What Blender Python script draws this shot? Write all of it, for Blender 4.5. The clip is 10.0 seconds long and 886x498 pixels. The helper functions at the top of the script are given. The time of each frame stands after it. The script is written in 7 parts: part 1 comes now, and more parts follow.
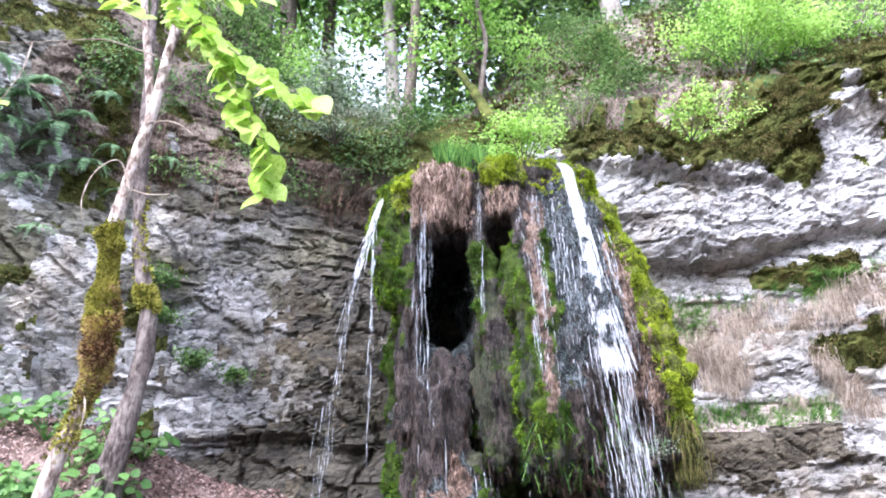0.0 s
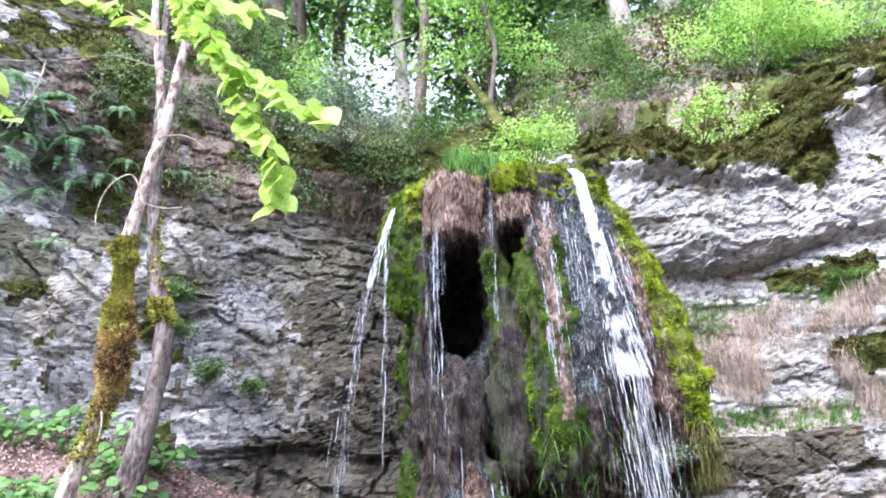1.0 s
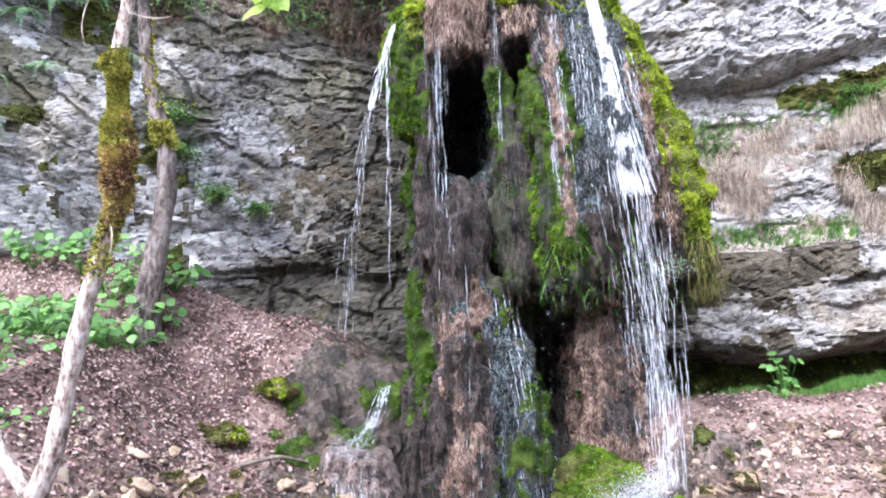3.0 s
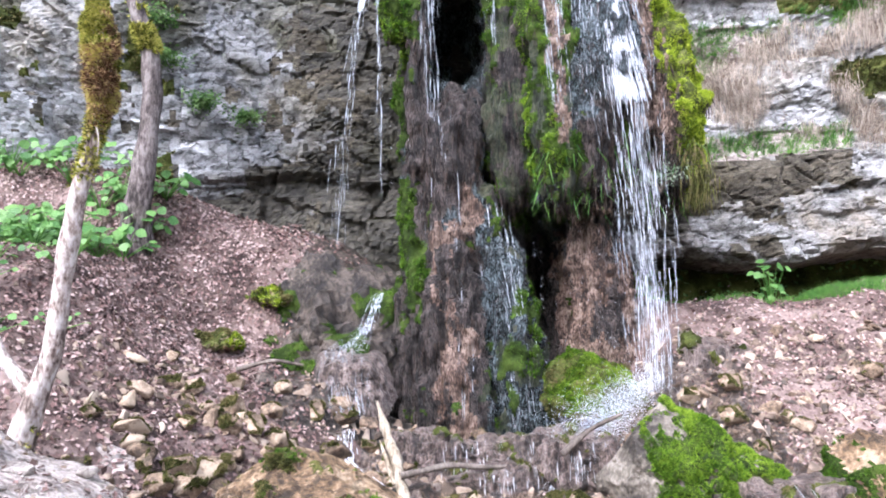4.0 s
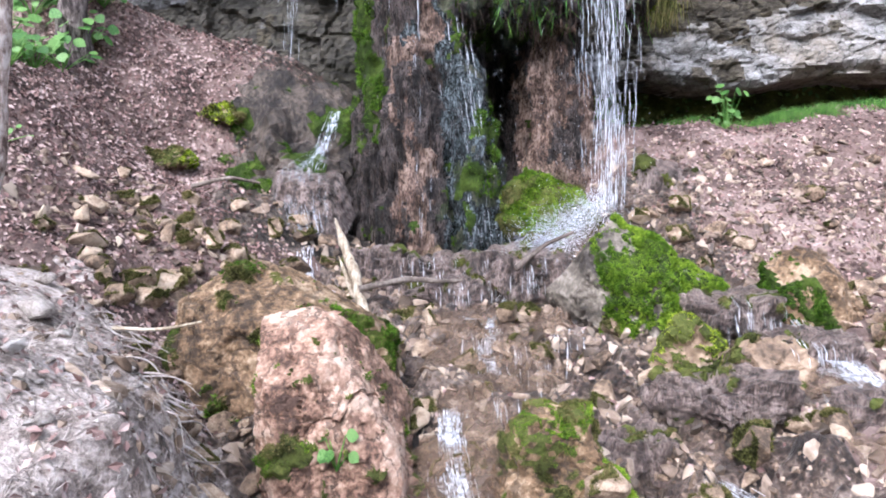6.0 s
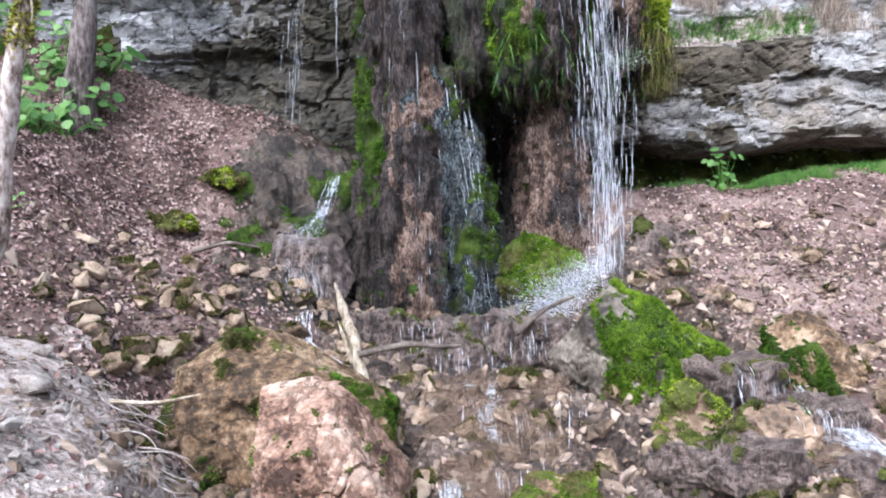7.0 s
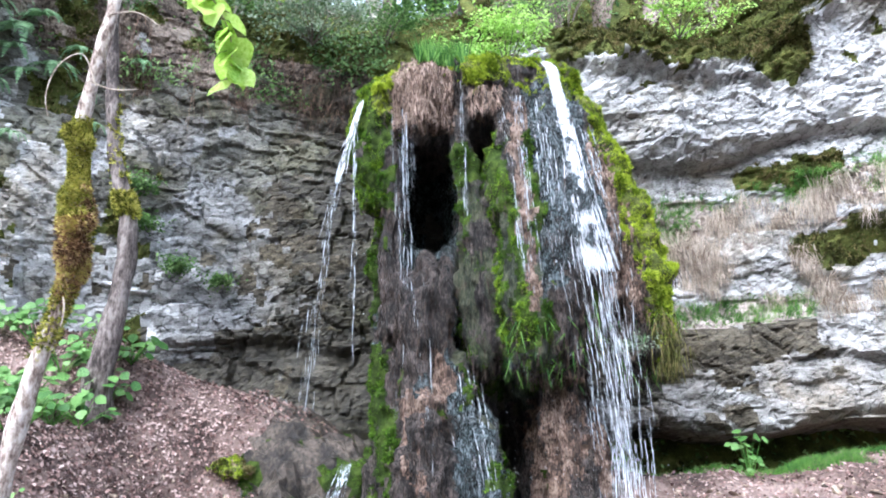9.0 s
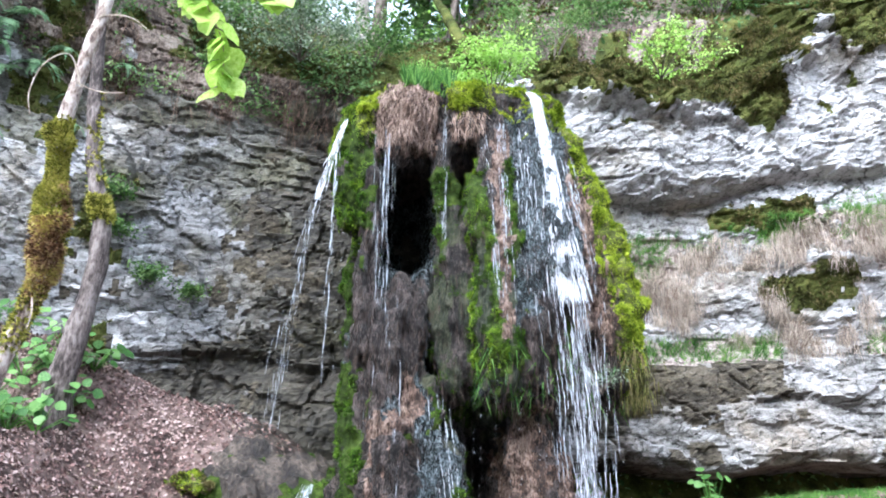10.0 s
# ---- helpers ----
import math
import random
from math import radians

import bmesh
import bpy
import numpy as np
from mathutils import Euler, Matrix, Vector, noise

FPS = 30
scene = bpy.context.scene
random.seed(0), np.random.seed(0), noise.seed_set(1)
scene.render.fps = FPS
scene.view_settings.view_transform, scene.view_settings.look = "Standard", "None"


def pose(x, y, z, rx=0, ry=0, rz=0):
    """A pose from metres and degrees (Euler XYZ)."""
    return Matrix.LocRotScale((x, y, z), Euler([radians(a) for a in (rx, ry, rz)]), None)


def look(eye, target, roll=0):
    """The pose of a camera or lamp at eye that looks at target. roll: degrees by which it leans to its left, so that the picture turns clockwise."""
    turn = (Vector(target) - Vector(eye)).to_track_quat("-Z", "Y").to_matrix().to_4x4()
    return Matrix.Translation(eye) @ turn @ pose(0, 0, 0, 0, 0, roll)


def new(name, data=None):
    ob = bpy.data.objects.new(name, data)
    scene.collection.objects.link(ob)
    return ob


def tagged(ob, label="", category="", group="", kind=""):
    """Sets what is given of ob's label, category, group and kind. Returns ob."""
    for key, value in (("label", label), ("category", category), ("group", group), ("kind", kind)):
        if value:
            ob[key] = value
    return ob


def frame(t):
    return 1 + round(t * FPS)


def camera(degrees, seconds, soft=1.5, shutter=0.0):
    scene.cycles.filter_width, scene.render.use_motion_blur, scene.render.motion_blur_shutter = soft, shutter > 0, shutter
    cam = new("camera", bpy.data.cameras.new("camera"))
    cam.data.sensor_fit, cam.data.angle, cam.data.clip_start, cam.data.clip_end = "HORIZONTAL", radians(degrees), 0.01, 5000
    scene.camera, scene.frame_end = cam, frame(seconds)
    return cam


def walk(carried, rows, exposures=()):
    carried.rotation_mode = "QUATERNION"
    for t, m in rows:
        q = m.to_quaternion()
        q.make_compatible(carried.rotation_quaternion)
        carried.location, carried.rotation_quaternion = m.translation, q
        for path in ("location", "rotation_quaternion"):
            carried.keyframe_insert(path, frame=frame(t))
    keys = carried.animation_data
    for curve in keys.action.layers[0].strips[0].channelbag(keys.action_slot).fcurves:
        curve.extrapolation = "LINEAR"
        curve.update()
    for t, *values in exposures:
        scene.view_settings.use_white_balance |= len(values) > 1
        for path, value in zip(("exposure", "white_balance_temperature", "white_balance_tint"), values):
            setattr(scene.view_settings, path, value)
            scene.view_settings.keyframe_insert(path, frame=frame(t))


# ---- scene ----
cam = camera(61.9, 10.0, 1.9)
PATH = [
    (0, (-0.054, 0.191, 1.772), (-0.036, 2.047, 2.518), -0.0),
    (0.5, (-0.045, 0.18, 1.769), (-0.043, 2.042, 2.501), -0.7),
    (1, (-0.042, 0.188, 1.771), (-0.06, 2.035, 2.537), -0.6),
    (1.5, (-0.052, 0.207, 1.756), (-0.079, 2.078, 2.462), -0.9),
    (2, (-0.038, 0.207, 1.735), (-0.071, 2.123, 2.308), -1.3),
    (2.5, (-0.031, 0.225, 1.708), (-0.073, 2.176, 2.147), -1.0),
    (4, (-0.037, 0.263, 1.623), (-0.059, 2.261, 1.711), -1.2),
    (4.5, (-0.05, 0.277, 1.575), (-0.051, 2.276, 1.516), -0.7),
    (5, (-0.041, 0.282, 1.545), (-0.01, 2.267, 1.304), -0.3),
    (5.5, (-0.034, 0.282, 1.519), (0.038, 2.245, 1.14), -0.5),
    (7, (-0.058, 0.293, 1.594), (0.034, 2.278, 1.374), -0.5),
    (7.5, (-0.042, 0.295, 1.691), (0.05, 2.293, 1.691), -1.1),
    (8, (-0.046, 0.29, 1.708), (0.035, 2.277, 1.916), -1.2),
    (8.5, (-0.044, 0.281, 1.707), (0.015, 2.246, 2.074), -0.7),
    (9, (-0.017, 0.27, 1.71), (0.039, 2.203, 2.222), -1.0),
    (9.5, (-0.031, 0.268, 1.71), (0.028, 2.166, 2.339), -1.0),
    (10, (-0.04, 0.266, 1.695), (0.083, 2.177, 2.27), 1.7),
]
walk(cam, [(t, look(eye, target, roll)) for t, eye, target, roll in PATH], [(0, 2.16, 5700, 19), (1.5, 2.15, 5650, 18), (2.5, 2.12, 5680, 17), (4, 2.06, 5650, 17), (5.5, 1.94, 5650, 17), (7, 1.64, 5620, 14), (7.5, 1.81, 5600, 12), (8, 1.93, 5550, 10), (9, 2.03, 5520, 10), (10, 2.06, 5520, 10)])

# ---- light ----
world = bpy.data.worlds.new("sky")
scene.world = world
world.use_nodes = True
wn = world.node_tree
sky = wn.nodes.new("ShaderNodeTexSky")
sky.sky_type, sky.sun_disc = "NISHITA", False
sky.sun_elevation, sky.sun_rotation = radians(48), radians(208)
sky.air_density, sky.dust_density, sky.ozone_density = 1.0, 3.0, 1.0
bg = wn.nodes["Background"]
bg.inputs["Strength"].default_value = 0.15
haze = wn.nodes.new("ShaderNodeHueSaturation")
haze.inputs["Saturation"].default_value, haze.inputs["Value"].default_value = 0.4, 1.7
wn.links.new(sky.outputs["Color"], haze.inputs["Color"])
wn.links.new(haze.outputs["Color"], bg.inputs["Color"])

sun_data = bpy.data.lights.new("sun", "SUN")
sun_data.energy, sun_data.angle, sun_data.color = 0.9, radians(25), (1.0, 0.98, 0.95)
sun = new("sun", sun_data)
sun.matrix_world = look((-4.6, -8.8, 11), (0, 0, 0))


# ---- numeric noise ----
def rnd(ix, iy, iz, seed):
    h = (ix * 374761393 + iy * 668265263 + iz * 2147483647 + seed * 1274126177) & 0xFFFFFFFF
    h = ((h ^ (h >> 13)) * 1274126177) & 0xFFFFFFFF
    h = ((h ^ (h >> 16)) * 2246822519) & 0xFFFFFFFF
    return ((h ^ (h >> 15)) & 0xFFFFFF) / float(0xFFFFFF)


def vnoise(p, seed=0):
    i = np.floor(p).astype(np.int64)
    f = p - i
    f = f * f * (3 - 2 * f)
    out = 0
    for dx in (0, 1):
        for dy in (0, 1):
            for dz in (0, 1):
                w = (f[:, 0] if dx else 1 - f[:, 0]) * (f[:, 1] if dy else 1 - f[:, 1]) * (f[:, 2] if dz else 1 - f[:, 2])
                out = out + w * rnd(i[:, 0] + dx, i[:, 1] + dy, i[:, 2] + dz, seed)
    return out * 2 - 1


def fbm(p, octaves=4, seed=0, gain=0.5):
    out, a = 0, 1.0
    for k in range(octaves):
        out = out + a * vnoise(p * 2**k + 17.3 * k, seed + k)
        a *= gain
    return out


def cells(p, seed=0):
    """Nearest scattered seed point in 2D: a random value and tilt of its cell, and the distance to the border."""
    i = np.floor(p).astype(np.int64)
    best, second = np.full(len(p), 9.0), np.full(len(p), 9.0)
    val, tx, ty = np.zeros(len(p)), np.zeros(len(p)), np.zeros(len(p))
    for dx in (-1, 0, 1):
        for dy in (-1, 0, 1):
            a, b = i[:, 0] + dx, i[:, 1] + dy
            sx, sy = a + rnd(a, b, 0 * a, seed), b + rnd(a, b, 0 * a, seed + 1)
            d = np.hypot(p[:, 0] - sx, p[:, 1] - sy)
            near = d < best
            second = np.where(near, best, np.minimum(second, d))
            best = np.where(near, d, best)
            val = np.where(near, rnd(a, b, 0 * a, seed + 2), val)
            tx = np.where(near, p[:, 0] - sx, tx)
            ty = np.where(near, p[:, 1] - sy, ty)
    return val, tx, ty, second - best


def smooth(x, a, b):
    t = np.clip((x - a) / (b - a), 0, 1)
    return t * t * (3 - 2 * t)


# ---- mesh helpers ----
def mesh_of(name, v, f, mats=(), idx=None, shade=True):
    """A mesh from an array of places and an array of triangles or quads."""
    v, f = np.asarray(v, np.float32), np.asarray(f, np.int32)
    me = bpy.data.meshes.new(name)
    n, k = f.shape
    me.vertices.add(len(v))
    me.vertices.foreach_set("co", v.ravel())
    me.loops.add(n * k)
    me.loops.foreach_set("vertex_index", f.ravel())
    me.polygons.add(n)
    me.polygons.foreach_set("loop_start", np.arange(0, n * k, k, dtype=np.int32))
    me.polygons.foreach_set("loop_total", np.full(n, k, np.int32))
    for m in mats:
        me.materials.append(m)
    if idx is not None:
        me.polygons.foreach_set("material_index", np.asarray(idx, np.int32))
    me.polygons.foreach_set("use_smooth", np.full(n, shade, bool))
    me.update(calc_edges=True)
    return me


def thing(name, label, category, at=(0, 0, 0), group="", kind=""):
    ob = new(name)
    ob.location = at
    ob.empty_display_size = 0.1
    return tagged(ob, label, category, group, kind)


def solid(name, me, label, category, group="", kind=""):
    return tagged(new(name, me), label, category, group, kind)


def part(name, me, parent, label="", kind=""):
    ob = new(name, me)
    ob.parent = parent
    ob.matrix_parent_inverse = Matrix.Translation(parent.location).inverted() if parent.type == "EMPTY" else Matrix()
    return tagged(ob, label, kind=kind)


def grid_faces(nu, nv):
    a = np.arange(nu * nv).reshape(nu, nv)
    return np.stack([a[:-1, :-1], a[1:, :-1], a[1:, 1:], a[:-1, 1:]], -1).reshape(-1, 4)


def tube(points, radii, seg=10, rough=0.0, seed=0, step=0.05, freq=9.0):
    """A bark-like tube along a smooth line through the points."""
    p, r = np.array(points, float), np.array(radii, float)
    d = np.r_[0, np.cumsum(np.linalg.norm(np.diff(p, axis=0), axis=1))]
    n = max(int(d[-1] / step), 3)
    s = np.linspace(0, d[-1], n)
    c = np.stack([np.interp(s, d, p[:, k]) for k in range(3)], 1)
    for _ in range(max(1, int(0.25 / step))):
        c[1:-1] = 0.25 * c[:-2] + 0.5 * c[1:-1] + 0.25 * c[2:]
    rad = np.interp(s, d, r)
    t = np.gradient(c, axis=0)
    t /= np.linalg.norm(t, axis=1)[:, None] + 1e-9
    ref = np.where(np.abs(t[:, 2:3]) < 0.9, [[0, 0, 1.0]], [[1.0, 0, 0]])
    ref = np.broadcast_to([1.0, 0.13, 0.05], t.shape) if np.abs(t[:, 2]).mean() > 0.6 else ref
    a = np.cross(t, ref)
    a /= np.linalg.norm(a, axis=1)[:, None] + 1e-9
    b = np.cross(t, a)
    th = np.linspace(0, 2 * np.pi, seg, endpoint=False)
    ring = a[:, None] * np.cos(th)[None, :, None] + b[:, None] * np.sin(th)[None, :, None]
    v = c[:, None] + ring * rad[:, None, None]
    if rough:
        q = (v * [freq, freq, freq * 0.35]).reshape(-1, 3)
        v = v + ring * (fbm(q, 3, seed).reshape(n, seg, 1) * rough * rad[:, None, None])
    v = v.reshape(-1, 3)
    i = np.arange(n * seg).reshape(n, seg)
    f = np.stack([i[:-1], np.roll(i[:-1], -1, 1), np.roll(i[1:], -1, 1), i[1:]], -1).reshape(-1, 4)
    return v, f


def joined(pieces):
    vs, fs, k = [], [], 0
    for v, f in pieces:
        vs.append(v)
        fs.append(np.asarray(f) + k)
        k += len(v)
    return np.concatenate(vs), np.concatenate(fs)


def scatter(tv, tf, p, n, size, rng, tilt=0.4, lengths=None):
    """Copies of a small form at places p, standing on the normals n, in one pair of arrays."""
    tv, tf = np.asarray(tv, float), np.asarray(tf, int)
    k = len(p)
    z = n + rng.normal(0, tilt, (k, 3))
    z /= np.linalg.norm(z, axis=1)[:, None] + 1e-9
    x = np.cross(z, rng.normal(0, 1, (k, 3)))
    x /= np.linalg.norm(x, axis=1)[:, None] + 1e-9
    y = np.cross(z, x)
    size = np.broadcast_to(size, (k,))
    h = size if lengths is None else lengths
    v = p[:, None] + size[:, None, None] * (tv[None, :, :1] * x[:, None] + tv[None, :, 1:2] * y[:, None]) + h[:, None, None] * tv[None, :, 2:] * z[:, None]
    f = tf[None] + (np.arange(k) * len(tv))[:, None, None]
    return v.reshape(-1, 3), f.reshape(-1, tf.shape[1])


def sample(v, f, count, rng, weight=None):
    """Places and normals on a mesh, as many as count, by area and weight (one value a face)."""
    a, b, c = v[f[:, 0]], v[f[:, 1]], v[f[:, 2]]
    d = v[f[:, 3]] if f.shape[1] == 4 else c
    n = np.cross(c - a, d - b) if f.shape[1] == 4 else np.cross(b - a, c - a)
    area = np.linalg.norm(n, axis=1)
    n = n / (area[:, None] + 1e-12)
    w = area if weight is None else area * weight
    if w.sum() <= 0:
        return np.zeros((0, 3)), np.zeros((0, 3))
    k = rng.choice(len(f), count, p=w / w.sum())
    u, t = rng.random((count, 1)), rng.random((count, 1))
    p = (a[k] * (1 - u) + b[k] * u) * (1 - t) + (d[k] * (1 - u) + c[k] * u) * t
    return p, n[k]


def blades(count, rng, width=0.16, spread=0.55, droop=0.0):
    """A small tuft: thin pointed blades from one foot, of height about 1."""
    v, f = [], []
    for i in range(count):
        a = 2 * math.pi * (i + rng.random() * 0.7) / count
        d = np.array([math.cos(a), math.sin(a), 0])
        s = np.array([-d[1], d[0], 0]) * width
        h, o = 0.75 + 0.5 * rng.random(), spread * (0.5 + rng.random())
        foot, tip = d * 0.12, d * o + np.array([0, 0, h - droop * o])
        v += [foot - s, foot + s, tip]
        f.append((3 * i, 3 * i + 1, 3 * i + 2))
    return np.array(v), np.array(f)


LEAF = (np.array([(0, 0, 0), (0.5, 0.3, 0.08), (1, 0, -0.05), (0.5, -0.3, 0.08)]), np.array([(0, 1, 2), (0, 2, 3)]))
CHIP = (np.array([(1, 0, 0), (-0.8, 0.2, 0), (0.1, 0.9, 0.1), (-0.1, -0.8, 0), (0.1, 0.1, 0.6), (0, 0, -0.5)]),
        np.array([(0, 2, 4), (2, 1, 4), (1, 3, 4), (3, 0, 4), (2, 0, 5), (1, 2, 5), (3, 1, 5), (0, 3, 5)]))
rng = np.random.default_rng(7)
MOSS = blades(5, rng, 0.27, 0.8)
GRASS = blades(6, rng, 0.035, 0.5)


# ---- materials ----
def material(name, colours, scale=3.0, fine=30.0, stretch=(1, 1, 1), rough=0.85, bump=0.4, reach=0.03, spread=None, island=0.0, each=0.0, thin=0.0, gloss=0.35, mottle=0.45, cracks=0.0, crack_stretch=(1, 1, 3)):
    """A surface whose colours run over noise of two sizes, with relief. island, each: how far joined pieces, or objects, differ. thin: light that comes through."""
    m = bpy.data.materials.new(name)
    m.use_nodes = True
    nt = m.node_tree
    nodes, link = nt.nodes, nt.links.new
    b = nodes["Principled BSDF"]
    co = nodes.new("ShaderNodeTexCoord")
    mp = nodes.new("ShaderNodeMapping")
    mp.inputs["Scale"].default_value = stretch
    geo = nodes.new("ShaderNodeNewGeometry")
    link(geo.outputs["Position"] if not each else co.outputs["Object"], mp.inputs["Vector"])
    big, small = nodes.new("ShaderNodeTexNoise"), nodes.new("ShaderNodeTexNoise")
    for n, s, d in ((big, scale, 6), (small, fine, 5)):
        n.inputs["Scale"].default_value, n.inputs["Detail"].default_value, n.inputs["Roughness"].default_value = s, d, 0.65
        link(mp.outputs["Vector"], n.inputs["Vector"])
    mix = nodes.new("ShaderNodeMath")
    mix.operation = "MULTIPLY_ADD"
    mix.inputs[1].default_value, mix.inputs[2].default_value = mottle, -0.5 * mottle
    link(small.outputs["Fac"], mix.inputs[0])
    add = nodes.new("ShaderNodeMath")
    add.operation = "ADD"
    link(big.outputs["Fac"], add.inputs[0])
    link(mix.outputs[0], add.inputs[1])
    value = add.outputs[0]
    for amount, node, out in ((island, geo, "Random Per Island"), (each, nodes.new("ShaderNodeObjectInfo") if each else None, "Random")):
        if amount:
            k = nodes.new("ShaderNodeMath")
            k.operation = "MULTIPLY_ADD"
            k.inputs[1].default_value, k.inputs[2].default_value = amount, -0.5 * amount
            link(node.outputs[out], k.inputs[0])
            s = nodes.new("ShaderNodeMath")
            s.operation = "ADD"
            link(value, s.inputs[0])
            link(k.outputs[0], s.inputs[1])
            value = s.outputs[0]
    ramp = nodes.new("ShaderNodeValToRGB")
    el = ramp.color_ramp.elements
    spread = spread or [0.35 + 0.30 * i / (len(colours) - 1) for i in range(len(colours))]
    while len(el) < len(colours):
        el.new(0.5)
    for e, c, s in zip(el, colours, spread):
        e.position, e.color = s, (*c, 1)
    link(value, ramp.inputs["Fac"])
    colour, height = ramp.outputs["Color"], add.outputs[0]
    if cracks:
        mp2, vor, warp, rg = nodes.new("ShaderNodeMapping"), nodes.new("ShaderNodeTexVoronoi"), nodes.new("ShaderNodeVectorMath"), nodes.new("ShaderNodeMapRange")
        mp2.inputs["Scale"].default_value = crack_stretch
        warp.operation = "MULTIPLY_ADD"
        warp.inputs[1].default_value = (0.5, 0.5, 0.5)
        link(big.outputs["Color"], warp.inputs[0])
        link(geo.outputs["Position"] if not each else co.outputs["Object"], warp.inputs[2])
        link(warp.outputs["Vector"], mp2.inputs["Vector"])
        vor.feature = "DISTANCE_TO_EDGE"
        vor.inputs["Scale"].default_value = cracks
        link(mp2.outputs["Vector"], vor.inputs["Vector"])
        rg.inputs["From Max"].default_value = 0.05
        link(vor.outputs["Distance"], rg.inputs["Value"])
        part_mask, mixc, hm = nodes.new("ShaderNodeMath"), nodes.new("ShaderNodeMix"), nodes.new("ShaderNodeMath")
        part_mask.operation = "MULTIPLY_ADD"
        part_mask.use_clamp = True
        link(small.outputs["Fac"], part_mask.inputs[0])
        part_mask.inputs[1].default_value, part_mask.inputs[2].default_value = -3.0, 1.95
        amount = nodes.new("ShaderNodeMath")
        amount.operation = "MAXIMUM"
        link(rg.outputs["Result"], amount.inputs[0])
        link(part_mask.outputs[0], amount.inputs[1])
        mixc.data_type = "RGBA"
        mixc.inputs["A"].default_value = (*[0.6 * c for c in colours[0]], 1)
        link(colour, mixc.inputs["B"])
        link(amount.outputs[0], mixc.inputs["Factor"])
        colour = mixc.outputs["Result"]
        hm.operation = "MULTIPLY_ADD"
        hm.inputs[1].default_value = 0.35
        link(amount.outputs[0], hm.inputs[0])
        link(height, hm.inputs[2])
        height = hm.outputs[0]
    link(colour, b.inputs["Base Color"])
    b.inputs["Roughness"].default_value = rough
    b.inputs["Specular IOR Level"].default_value = gloss
    if bump:
        bp = nodes.new("ShaderNodeBump")
        bp.inputs["Strength"].default_value, bp.inputs["Distance"].default_value = bump, reach
        link(height, bp.inputs["Height"])
        link(bp.outputs["Normal"], b.inputs["Normal"])
    if thin:
        tr = nodes.new("ShaderNodeBsdfTranslucent")
        link(ramp.outputs["Color"], tr.inputs["Color"])
        ms = nodes.new("ShaderNodeMixShader")
        ms.inputs["Fac"].default_value = thin
        link(b.outputs["BSDF"], ms.inputs[1])
        link(tr.outputs["BSDF"], ms.inputs[2])
        link(ms.outputs["Shader"], nodes["Material Output"].inputs["Surface"])
    return m


